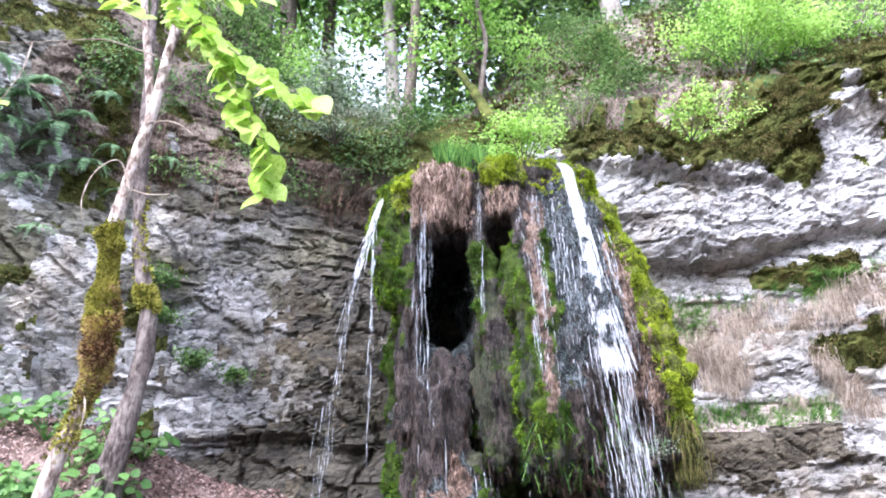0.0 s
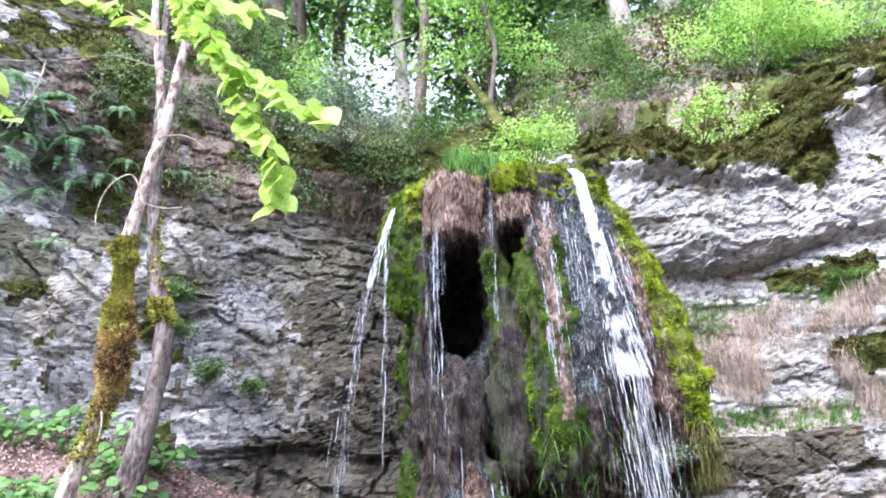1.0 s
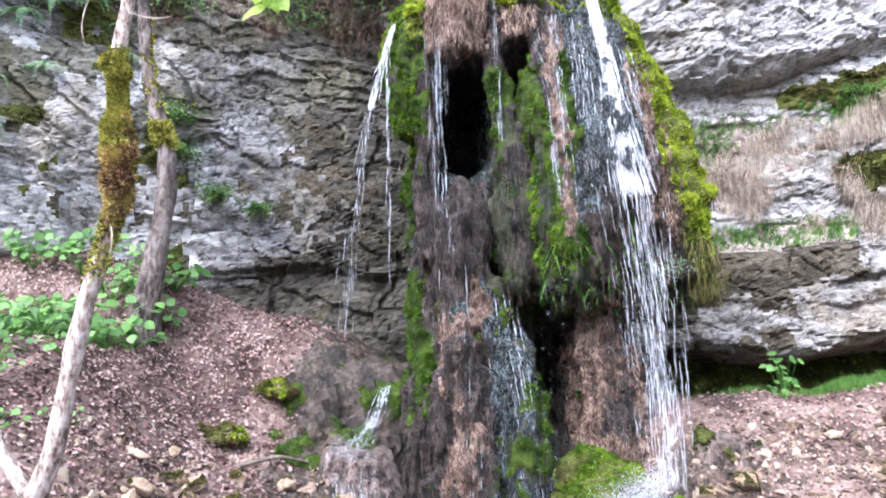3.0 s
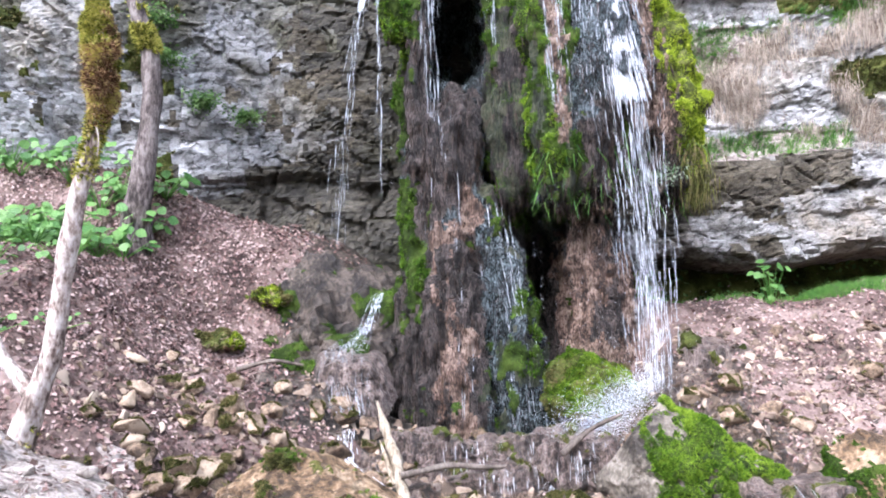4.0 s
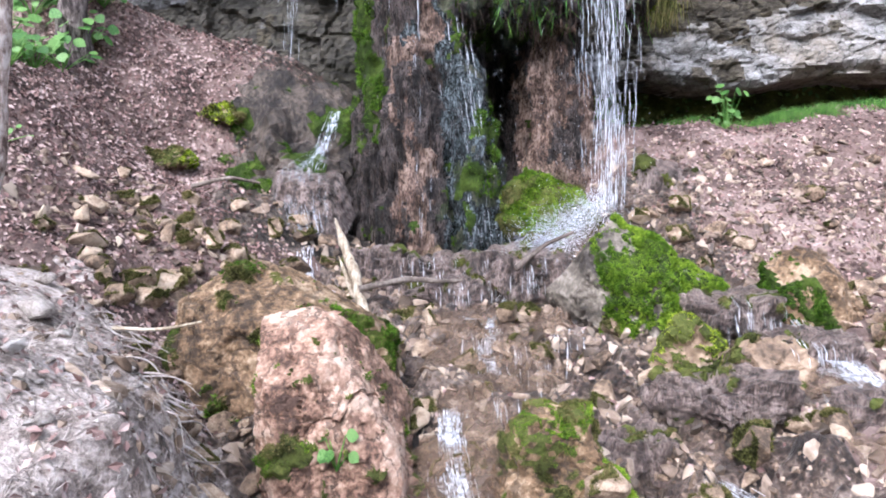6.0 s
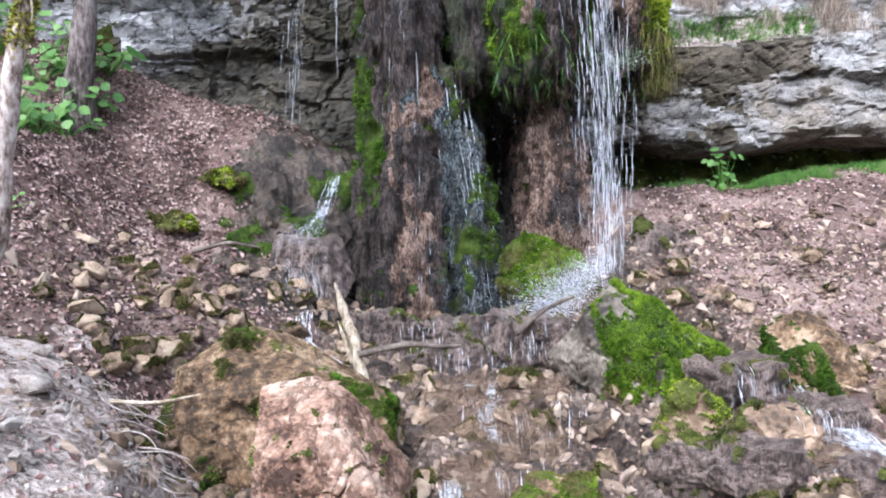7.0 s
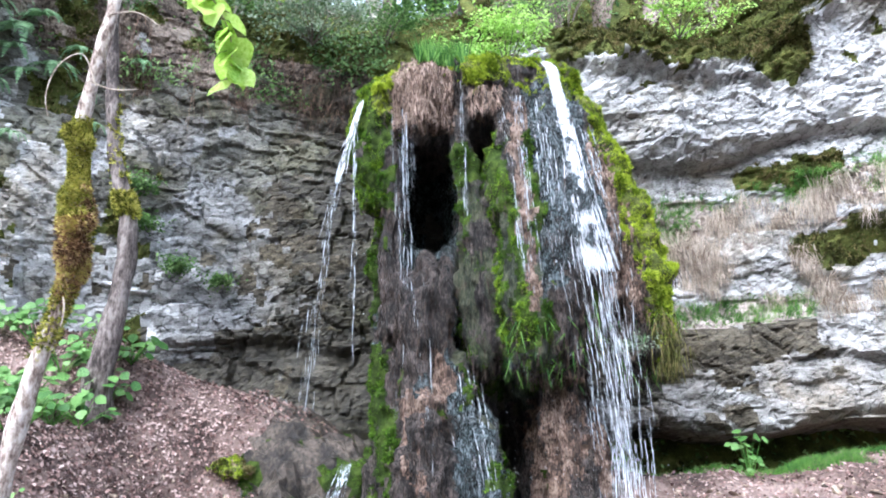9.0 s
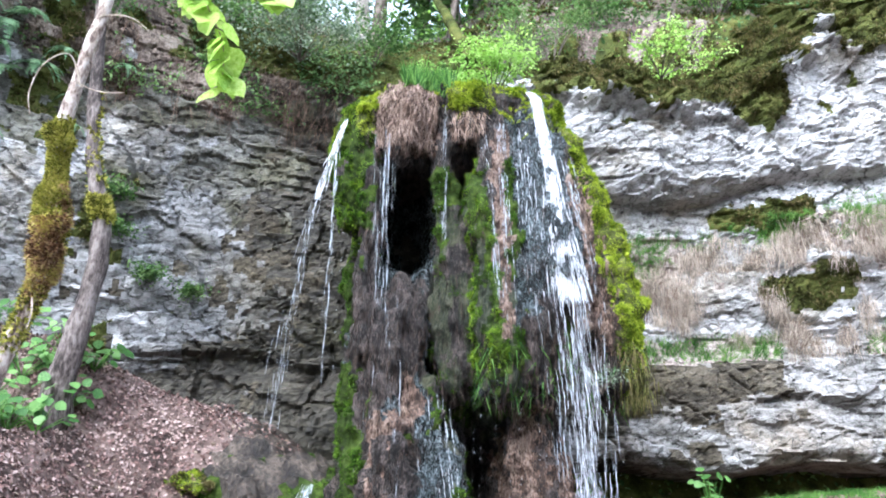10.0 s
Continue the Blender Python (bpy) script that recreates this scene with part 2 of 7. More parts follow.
def rock(name, tones, stain, chip=5.0, stretch=(1, 1, 1.6), rough=0.85, bump=0.9, reach=0.045, gloss=0.25, stain_scale=0.8, stain_from=0.5, spread=(0.26, 0.42, 0.56, 0.74)):
    """Broken limestone: chipped faces of two sizes, hairline cracks, grain and broad stains."""
    m = bpy.data.materials.new(name)
    m.use_nodes = True
    nt = m.node_tree
    nodes, link = nt.nodes, nt.links.new
    b = nodes["Principled BSDF"]
    geo, mp = nodes.new("ShaderNodeNewGeometry"), nodes.new("ShaderNodeMapping")
    mp.inputs["Scale"].default_value = stretch
    link(geo.outputs["Position"], mp.inputs["Vector"])

    def noise(scale, detail, source):
        n = nodes.new("ShaderNodeTexNoise")
        n.inputs["Scale"].default_value, n.inputs["Detail"].default_value, n.inputs["Roughness"].default_value = scale, detail, 0.62
        link(source, n.inputs["Vector"])
        return n

    def chips(scale, feature, source):
        n = nodes.new("ShaderNodeTexVoronoi")
        n.feature = feature
        n.inputs["Scale"].default_value = scale
        link(source, n.inputs["Vector"])
        return n

    def sum_of(*terms):
        out = None
        for socket, k in terms:
            n = nodes.new("ShaderNodeMath")
            n.operation = "MULTIPLY_ADD"
            n.inputs[1].default_value = k
            link(socket, n.inputs[0])
            if out is None:
                n.inputs[2].default_value = 0.0
            else:
                link(out, n.inputs[2])
            out = n.outputs[0]
        return out

    big, mid, fine = noise(0.9, 5, mp.outputs["Vector"]), noise(5.0, 5, mp.outputs["Vector"]), noise(38.0, 4, mp.outputs["Vector"])
    warp = nodes.new("ShaderNodeVectorMath")
    warp.operation = "MULTIPLY_ADD"
    warp.inputs[1].default_value = (0.22, 0.22, 0.22)
    link(mid.outputs["Color"], warp.inputs[0])
    link(mp.outputs["Vector"], warp.inputs[2])
    large, small = chips(chip, "F1", warp.outputs["Vector"]), chips(chip * 2.9, "F1", warp.outputs["Vector"])
    edge = chips(chip, "DISTANCE_TO_EDGE", warp.outputs["Vector"])
    crack = nodes.new("ShaderNodeMapRange")
    crack.inputs["From Max"].default_value = 0.05
    link(edge.outputs["Distance"], crack.inputs["Value"])
    closed = nodes.new("ShaderNodeMapRange")
    closed.inputs["From Min"].default_value, closed.inputs["From Max"].default_value = 0.44, 0.56
    link(mid.outputs["Fac"], closed.inputs["Value"])
    whole = nodes.new("ShaderNodeMath")
    whole.operation = "MAXIMUM"
    link(crack.outputs["Result"], whole.inputs[0])
    link(closed.outputs["Result"], whole.inputs[1])
    tone = sum_of((big.outputs["Fac"], 0.60), (mid.outputs["Fac"], 0.42), (large.outputs["Color"], 0.13), (small.outputs["Color"], 0.16), (fine.outputs["Fac"], 0.50), (whole.outputs[0], 0.04))
    shift = nodes.new("ShaderNodeMath")
    shift.operation = "SUBTRACT"
    shift.inputs[1].default_value = 0.46
    link(tone, shift.inputs[0])
    ramp = nodes.new("ShaderNodeValToRGB")
    el = ramp.color_ramp.elements
    while len(el) < len(tones):
        el.new(0.5)
    for e, c, k in zip(el, tones, spread):
        e.position, e.color = k, (*c, 1)
    link(shift.outputs[0], ramp.inputs["Fac"])
    wash = noise(stain_scale, 6, geo.outputs["Position"])
    mask = nodes.new("ShaderNodeMapRange")
    mask.inputs["From Min"].default_value, mask.inputs["From Max"].default_value, mask.inputs["To Max"].default_value = stain_from, stain_from + 0.14, 0.85
    link(wash.outputs["Fac"], mask.inputs["Value"])
    grain = nodes.new("ShaderNodeMix")
    grain.data_type, grain.blend_type = "RGBA", "MULTIPLY"
    grain.inputs["B"].default_value = (*stain, 1)
    link(mask.outputs["Result"], grain.inputs["Factor"])
    link(ramp.outputs["Color"], grain.inputs["A"])
    dark = nodes.new("ShaderNodeMix")
    dark.data_type = "RGBA"
    dark.inputs["A"].default_value = (*[0.7 * c for c in tones[0]], 1)
    link(whole.outputs[0], dark.inputs["Factor"])
    link(grain.outputs["Result"], dark.inputs["B"])
    link(dark.outputs["Result"], b.inputs["Base Color"])
    b.inputs["Roughness"].default_value, b.inputs["Specular IOR Level"].default_value = rough, gloss
    height = sum_of((large.outputs["Color"], 0.5), (small.outputs["Color"], 0.25), (mid.outputs["Fac"], 0.5), (fine.outputs["Fac"], 0.35), (whole.outputs[0], 0.4))
    bp = nodes.new("ShaderNodeBump")
    bp.inputs["Strength"].default_value, bp.inputs["Distance"].default_value = bump, reach
    link(height, bp.inputs["Height"])
    link(bp.outputs["Normal"], b.inputs["Normal"])
    return m


def water_material(name, white, rough=0.1, alpha=0.5, colour=(0.85, 0.9, 0.95)):
    """Falling water: foam mixed with clear streaks."""
    m = bpy.data.materials.new(name)
    m.use_nodes = True
    nt = m.node_tree
    nodes, link = nt.nodes, nt.links.new
    b = nodes["Principled BSDF"]
    b.inputs["Base Color"].default_value = (*colour, 1)
    b.inputs["Roughness"].default_value = rough
    b.inputs["IOR"].default_value = 1.33
    tr = nodes.new("ShaderNodeBsdfTransparent")
    tl = nodes.new("ShaderNodeBsdfTranslucent")
    tl.inputs["Color"].default_value = (*colour, 1)
    m1, m2 = nodes.new("ShaderNodeMixShader"), nodes.new("ShaderNodeMixShader")
    m1.inputs["Fac"].default_value = white
    link(b.outputs["BSDF"], m1.inputs[1])
    link(tl.outputs["BSDF"], m1.inputs[2])
    geo, mp, n = nodes.new("ShaderNodeNewGeometry"), nodes.new("ShaderNodeMapping"), nodes.new("ShaderNodeTexNoise")
    mp.inputs["Scale"].default_value = (14, 14, 2.2)
    n.inputs["Scale"].default_value, n.inputs["Detail"].default_value = 2.0, 4
    link(geo.outputs["Position"], mp.inputs["Vector"])
    link(mp.outputs["Vector"], n.inputs["Vector"])
    rp = nodes.new("ShaderNodeMapRange")
    rp.inputs["From Min"].default_value, rp.inputs["From Max"].default_value = 0.35, 0.65
    rp.inputs["To Min"].default_value, rp.inputs["To Max"].default_value = max(0, alpha - 0.3), min(1, alpha + 0.3)
    link(n.outputs["Fac"], rp.inputs["Value"])
    link(rp.outputs["Result"], m2.inputs["Fac"])
    link(tr.outputs["BSDF"], m2.inputs[1])
    link(m1.outputs["Shader"], m2.inputs[2])
    link(m2.outputs["Shader"], nodes["Material Output"].inputs["Surface"])
    return m


LIME = rock("limestone", [(0.095, 0.09, 0.083), (0.255, 0.25, 0.243), (0.39, 0.387, 0.384), (0.52, 0.52, 0.522)], (0.75, 0.68, 0.56), 4.5)
# Darker copy of the limestone: the alcove's shade is put into its tones.
LIME_WEST_SHADE = rock("grey_shaded_limestone", [(0.055, 0.052, 0.046), (0.135, 0.132, 0.128), (0.222, 0.222, 0.222), (0.33, 0.332, 0.337)], (0.66, 0.60, 0.47), 4.5, stain_from=0.47)
LIME_MID = rock("pale_grey_limestone", [(0.062, 0.058, 0.051), (0.165, 0.159, 0.149), (0.268, 0.262, 0.252), (0.385, 0.381, 0.374)], (0.76, 0.66, 0.53), 5.0, stain_from=0.45)
LIME_MOIST = rock("lichened_limestone", [(0.045, 0.042, 0.035), (0.10, 0.096, 0.083), (0.17, 0.165, 0.148), (0.26, 0.255, 0.235)], (0.58, 0.56, 0.38), 5.5, stain_from=0.42)
# Ochre rock, with tones lowered to carry the alcove's shade.
OCHRE = rock("ochre_limestone", [(0.021, 0.018, 0.0125), (0.053, 0.045, 0.0325), (0.096, 0.082, 0.059), (0.16, 0.14, 0.106)], (0.68, 0.64, 0.48), 5.0, (1, 1, 2.2))
# Damp rock whose tones also hold the shade of the recesses.
DAMP_SHADE_LIME = rock("damp_shaded_limestone", [(0.0105, 0.0092, 0.0066), (0.026, 0.0228, 0.0165), (0.051, 0.0445, 0.032), (0.09, 0.079, 0.058)], (0.6, 0.62, 0.42), 4.5, (1, 1, 2.2), rough=0.5, gloss=0.3)
EARTH = material("root_earth", [(0.03, 0.021, 0.016), (0.085, 0.064, 0.05), (0.16, 0.125, 0.10), (0.22, 0.185, 0.155)], 2.4, 24, (1, 1, 0.7), rough=0.95, bump=1.0, reach=0.06, mottle=0.8)
TUFA = material("tufa", [(0.006, 0.005, 0.0045), (0.021, 0.0168, 0.0146), (0.054, 0.043, 0.0385), (0.135, 0.106, 0.093)], 3.0, 24, (2.6, 2.6, 0.6), rough=0.45, bump=1.0, reach=0.08, gloss=0.3, mottle=1.0)
TUFA_DRY = material("dry_tufa", [(0.026, 0.016, 0.0115), (0.095, 0.058, 0.041), (0.19, 0.122, 0.09), (0.31, 0.228, 0.178)], 3, 24, (2, 2, 0.7), rough=0.7, bump=1.0, reach=0.07, mottle=0.9)
# Wet rock; the palest bluish tone paints in glints as light flecks.
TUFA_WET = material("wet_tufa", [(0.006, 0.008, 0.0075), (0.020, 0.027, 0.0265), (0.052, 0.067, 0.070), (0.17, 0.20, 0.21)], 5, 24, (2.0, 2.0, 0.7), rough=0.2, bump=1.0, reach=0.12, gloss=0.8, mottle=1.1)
TUFA_GREEN = material("algae_shade_tufa", [(0.006, 0.0085, 0.0045), (0.021, 0.028, 0.014), (0.05, 0.056, 0.030), (0.10, 0.095, 0.06)], 3.5, 26, (2.4, 2.4, 0.6), rough=0.5, bump=1.0, reach=0.08, gloss=0.3, mottle=1.0)
MOSS_DARK = material("moss_under", [(0.010, 0.016, 0.004), (0.026, 0.042, 0.008), (0.055, 0.08, 0.014)], 4, 40, rough=0.95, bump=1.0, reach=0.04, gloss=0.1)
MOSS_BED = material("moss_bed", [(0.022, 0.026, 0.008), (0.056, 0.066, 0.016), (0.105, 0.11, 0.030)], 3, 40, rough=0.95, bump=1.0, reach=0.04, gloss=0.1)
MOSS_BRIGHT = material("bright_moss", [(0.08, 0.13, 0.008), (0.23, 0.31, 0.018), (0.41, 0.49, 0.045)], 2.2, 25, rough=0.9, bump=0, island=0.35, thin=0.25, gloss=0.1)
MOSS_GREEN = material("green_moss", [(0.018, 0.045, 0.004), (0.048, 0.105, 0.009), (0.105, 0.185, 0.018)], 2.2, 25, rough=0.9, bump=0, island=0.35, thin=0.25, gloss=0.1)
MOSS_MID = material("fresh_moss", [(0.035, 0.08, 0.006), (0.105, 0.19, 0.013), (0.22, 0.32, 0.028)], 2.2, 25, rough=0.9, bump=0, island=0.35, thin=0.25, gloss=0.1)
MOSS_OLIVE = material("olive_moss", [(0.026, 0.026, 0.009), (0.062, 0.065, 0.018), (0.115, 0.118, 0.032), (0.17, 0.135, 0.06)], 2.4, 20, rough=0.95, bump=0, island=0.35, thin=0.2, gloss=0.1)
SOIL = material("leaf_soil", [(0.038, 0.026, 0.022), (0.11, 0.075, 0.063), (0.21, 0.155, 0.135)], 1.6, 18, rough=0.95, bump=0.9, reach=0.05, gloss=0.2)
MUD = material("wet_gravel", [(0.009, 0.0056, 0.0038), (0.040, 0.026, 0.018), (0.10, 0.068, 0.05), (0.20, 0.152, 0.12)], 2.4, 22, rough=0.28, bump=1.0, reach=0.08, gloss=0.7, mottle=0.9)
LITTER = material("fallen_leaves", [(0.048, 0.027, 0.022), (0.125, 0.072, 0.061), (0.205, 0.128, 0.11), (0.33, 0.245, 0.218)], 1.2, 8, rough=0.85, bump=0, island=0.4, mottle=0.2)
STONE = material("stone", [(0.055, 0.037, 0.023), (0.155, 0.105, 0.067), (0.245, 0.173, 0.113), (0.36, 0.277, 0.198)], 2.0, 14, rough=0.7, bump=0.9, reach=0.03, each=0.3)
GRAVEL = material("gravel", [(0.036, 0.025, 0.016), (0.10, 0.068, 0.045), (0.19, 0.137, 0.097), (0.31, 0.245, 0.185)], 3, 22, rough=0.6, bump=0.6, reach=0.02, island=0.35, mottle=0.2)
TUFA_BANK = material("bank_tufa", [(0.0075, 0.0052, 0.0036), (0.021, 0.0155, 0.011), (0.05, 0.0375, 0.028), (0.10, 0.078, 0.06)], 3.5, 24, (1, 1, 0.7), rough=0.45, mottle=0.9, bump=1.0, reach=0.05)
STEP = material("wet_tufa_step", [(0.022, 0.0145, 0.011), (0.082, 0.057, 0.046), (0.165, 0.121, 0.101), (0.29, 0.226, 0.195)], 4, 24, (2.6, 2.6, 0.6), rough=0.3, bump=1.0, reach=0.06, gloss=0.7, mottle=0.9)
PALE_STONE = material("pale_stone", [(0.15, 0.125, 0.105), (0.28, 0.246, 0.215), (0.40, 0.365, 0.33)], 3, 24, rough=0.9, bump=0.7, reach=0.02, each=0.25)
DUST = material("dusty_earth", [(0.12, 0.094, 0.078), (0.30, 0.25, 0.218), (0.47, 0.41, 0.372)], 4, 30, rough=0.95, bump=1.0, reach=0.05, mottle=0.9)
GREYROCK = material("grey_boulder", [(0.028, 0.022, 0.016), (0.085, 0.07, 0.053), (0.165, 0.14, 0.11), (0.29, 0.255, 0.21)], 2.4, 18, rough=0.7, bump=0.9, reach=0.04, cracks=1.6, crack_stretch=(1, 1, 1.5))
TANROCK = material("tan_boulder", [(0.032, 0.019, 0.009), (0.11, 0.066, 0.032), (0.20, 0.128, 0.07), (0.33, 0.243, 0.158)], 3.0, 22, rough=0.65, bump=1.0, reach=0.05, cracks=2.6, crack_stretch=(1, 1, 1.5), mottle=0.7)
REDROCK = material("reddish_boulder", [(0.055, 0.029, 0.018), (0.19, 0.108, 0.071), (0.32, 0.203, 0.142), (0.45, 0.33, 0.25)], 3.0, 22, rough=0.7, bump=1.0, reach=0.05, cracks=3.0, crack_stretch=(1.6, 1.6, 0.8), mottle=0.7)
BARK = material("pale_bark", [(0.075, 0.05, 0.04), (0.24, 0.185, 0.155), (0.40, 0.34, 0.305), (0.52, 0.47, 0.43)], 9, 34, (1, 1, 0.45), bump=0.9, reach=0.015, mottle=0.9)
BARK_DARK = material("dark_bark", [(0.04, 0.03, 0.024), (0.10, 0.078, 0.062), (0.18, 0.15, 0.125)], 6, 40, (1, 1, 0.35), bump=0.8, reach=0.02)
BARK_GREY = material("grey_bark", [(0.12, 0.105, 0.09), (0.23, 0.205, 0.18), (0.34, 0.31, 0.28)], 3, 20, (1, 1, 0.35), bump=0.6, reach=0.02)
TWIG = material("dry_twig", [(0.12, 0.09, 0.07), (0.27, 0.215, 0.17), (0.42, 0.36, 0.30)], 8, 40, bump=0.3, reach=0.005)
LEAF_FRONT = material("young_leaf", [(0.25, 0.43, 0.04), (0.40, 0.59, 0.10), (0.54, 0.70, 0.20)], 8, 60, rough=0.4, bump=0.2, reach=0.002, each=0.35, thin=0.6)
# Spring green, lightened in colour to stand in for haze and flare.
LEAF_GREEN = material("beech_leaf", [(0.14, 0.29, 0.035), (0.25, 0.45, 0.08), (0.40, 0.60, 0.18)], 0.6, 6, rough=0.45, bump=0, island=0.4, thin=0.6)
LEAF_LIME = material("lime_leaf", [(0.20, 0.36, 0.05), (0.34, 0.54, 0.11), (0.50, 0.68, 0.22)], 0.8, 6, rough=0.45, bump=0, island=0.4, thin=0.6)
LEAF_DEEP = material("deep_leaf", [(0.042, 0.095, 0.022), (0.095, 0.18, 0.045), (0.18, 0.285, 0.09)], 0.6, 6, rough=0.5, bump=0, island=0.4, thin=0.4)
LEAF_PALE = material("pale_leaf", [(0.10, 0.15, 0.085), (0.21, 0.275, 0.175), (0.40, 0.455, 0.35)], 1.5, 8, rough=0.4, bump=0, island=0.5, thin=0.3)
FERN = material("fern", [(0.065, 0.13, 0.055), (0.13, 0.24, 0.11), (0.24, 0.37, 0.20)], 1.5, 8, rough=0.5, bump=0, island=0.5, thin=0.4)
DRYGRASS = material("dry_grass", [(0.17, 0.13, 0.095), (0.34, 0.275, 0.215), (0.55, 0.47, 0.39)], 2, 10, rough=0.8, bump=0, island=0.6, thin=0.25)
GRASSGREEN = material("green_grass", [(0.04, 0.12, 0.02), (0.09, 0.22, 0.035), (0.17, 0.32, 0.06)], 2, 10, rough=0.6, bump=0, island=0.5, thin=0.35)
ROOTS_PALE = material("pale_crust", [(0.085, 0.052, 0.038), (0.25, 0.17, 0.125), (0.45, 0.34, 0.275)], 5, 30, (2, 2, 0.5), bump=0, island=0.5)
ROOTS_WET = material("wet_crust", [(0.005, 0.0045, 0.005), (0.016, 0.015, 0.017), (0.045, 0.044, 0.049)], 5, 30, (2, 2, 0.5), rough=0.35, bump=0, island=0.5, gloss=0.5)
ROOTS_STEM = material("orange_crust", [(0.0325, 0.018, 0.0116), (0.0938, 0.0534, 0.0346), (0.1804, 0.1155, 0.0794)], 5, 30, (2, 2, 0.5), bump=0, island=0.5)
ROOTS = material("hanging_roots", [(0.0084, 0.006, 0.0048), (0.0276, 0.0198, 0.0156), (0.072, 0.0528, 0.042)], 5, 30, (2, 2, 0.5), bump=0, island=0.5, gloss=0.12)
DEADWOOD = material("dead_wood", [(0.12, 0.088, 0.055), (0.27, 0.22, 0.155), (0.42, 0.37, 0.29)], 6, 40, (3, 3, 0.5), bump=0.4, reach=0.01)
MOSS_TRUNK = material("trunk_moss", [(0.06, 0.066, 0.012), (0.19, 0.195, 0.03), (0.37, 0.37, 0.06), (0.46, 0.42, 0.12)], 6, 30, rough=0.95, bump=0, island=0.4, thin=0.2, gloss=0.1)
MOSS_BROWN = material("dead_moss", [(0.091, 0.0494, 0.026), (0.273, 0.1625, 0.0845), (0.494, 0.338, 0.195), (0.52, 0.468, 0.13)], 6, 30, rough=0.95, bump=0, island=0.4, thin=0.1, gloss=0.1)
BARK_MID = material("brown_bark", [(0.022, 0.016, 0.013), (0.07, 0.054, 0.048), (0.13, 0.105, 0.094), (0.21, 0.18, 0.165)], 5, 30, (1, 1, 0.35), bump=1.0, reach=0.03, mottle=0.9)
FERN_BIG = material("herb_leaf", [(0.05, 0.13, 0.03), (0.10, 0.22, 0.05), (0.17, 0.31, 0.09)], 6, 40, rough=0.5, bump=0.2, reach=0.003, each=0.4, thin=0.4)
ROOT_PALE = material("pale_root", [(0.16, 0.132, 0.112), (0.30, 0.258, 0.228), (0.44, 0.395, 0.36)], 8, 40, bump=0)
FOAM = water_material("white_water", 0.6, 0.25, 0.52, (0.95, 0.97, 1.0))
VEIL = water_material("thin_water", 0.5, 0.15, 0.3)
DROP = water_material("water_drops", 0.4, 0.05, 0.75, (0.93, 0.96, 1.0))
POOL = water_material("running_water", 0.0, 0.10, 0.40, (0.14, 0.095, 0.064))


# ---- ground ----
CLIFF_X = [-30, -14, -9, -6.5, -5, -3, -1, 1, 2.5, 4, 6, 8, 12, 30]
CLIFF_Y = [0.0, 5.5, 8.6, 10.2, 11.2, 12.0, 12.1, 12.0, 11.9, 11.4, 11.0, 10.6, 9.6, 4.0]


def cliff_line(x):
    return np.interp(x, CLIFF_X, CLIFF_Y)


def bank_edge(y):
    """Where the dusty near bank breaks off towards the stream."""
    return np.interp(y, [2.0, 3.0, 3.6, 4.2, 4.8, 5.4], [-0.85, -1.0, -1.12, -1.35, -1.85, -2.4]) + 0.09 * np.sin(y * 7.0)


def lower_ground(x, y):
    # The rise behind y -9 is added unseen, to block low sky.
    bed = np.interp(y, [-320, -70, -25, -9, -3, 0, 1.5, 2.5, 4, 5, 6.5, 8.9, 10.5], [40.0, 30.0, 9.0, 0.5, 0.0, 0.0, -0.5, -0.85, -0.82, -0.68, -0.47, -0.17, 0.2])
    start = np.interp(y, [0, 2, 3.2, 4.5, 5.5, 6.5, 8], [1.5, 0.2, -0.25, -1.2, -1.65, -1.5, -1.0])
    d = np.maximum(start - x, 0)
    left = 1.7 * (1 - np.exp(-d * np.interp(y, [3, 4.5, 6, 7.5, 9], [0.62, 0.8, 0.65, 0.48, 0.42])))
    left = left * smooth(y, 0.0, 2.6) + np.interp(x, [-2.2, -1.5, -1.15, -0.5], [1.35, 0.95, 0.5, 0.0]) * smooth(y, 8.9, 10.9)
    left = left + 0.95 * smooth(-x, 2.6, 4.2) * smooth(y, 5.2, 7.8) * smooth(y, 11.4, 9.8)
    left = left + 0.40 * smooth(bank_edge(y) - x, 0.0, 0.24) * smooth(y, 1.6, 3.0) * smooth(y, 5.2, 4.5)
    right = 1.05 * smooth(y, 7.2, 10.0) * smooth(x, 1.2, 2.6) + 0.10 * np.maximum(x - 3.0, 0) * smooth(y, 2, 7)
    foot = 0.26 * smooth(y, 10.2, 10.9) * smooth(x, 2.6, 3.4)
    left = left + 0.38 * np.exp(-(((x + 1.45) / 0.75) ** 2) - ((y - 8.85) / 0.6) ** 2)
    wall_foot = np.interp(x, [-6.5, -4.6, -3.6, -2.6, -1.9, -1.0], [3.4, 3.0, 2.7, 2.48, 2.25, 1.75])
    k = smooth(y, 9.3, 11.3) * smooth(x, -6.8, -5.2) * smooth(x, -0.6, -1.3)
    return (bed + left + right - foot) * (1 - k) + wall_foot * k


def upper_ground(x, y):
    side = np.minimum(np.abs(x + 0.7), 22)
    return 8.4 + 2.6 * smooth(-x, 3.4, 5.4) + 0.8 * (np.minimum(y, 16) - 12) + 0.25 * np.clip(y - 16, 0, 40) + 0.2 * side**1.1 + 0.55 * smooth(x, 0.5, 3.5) * np.clip(y - 12.8, 0, 14)


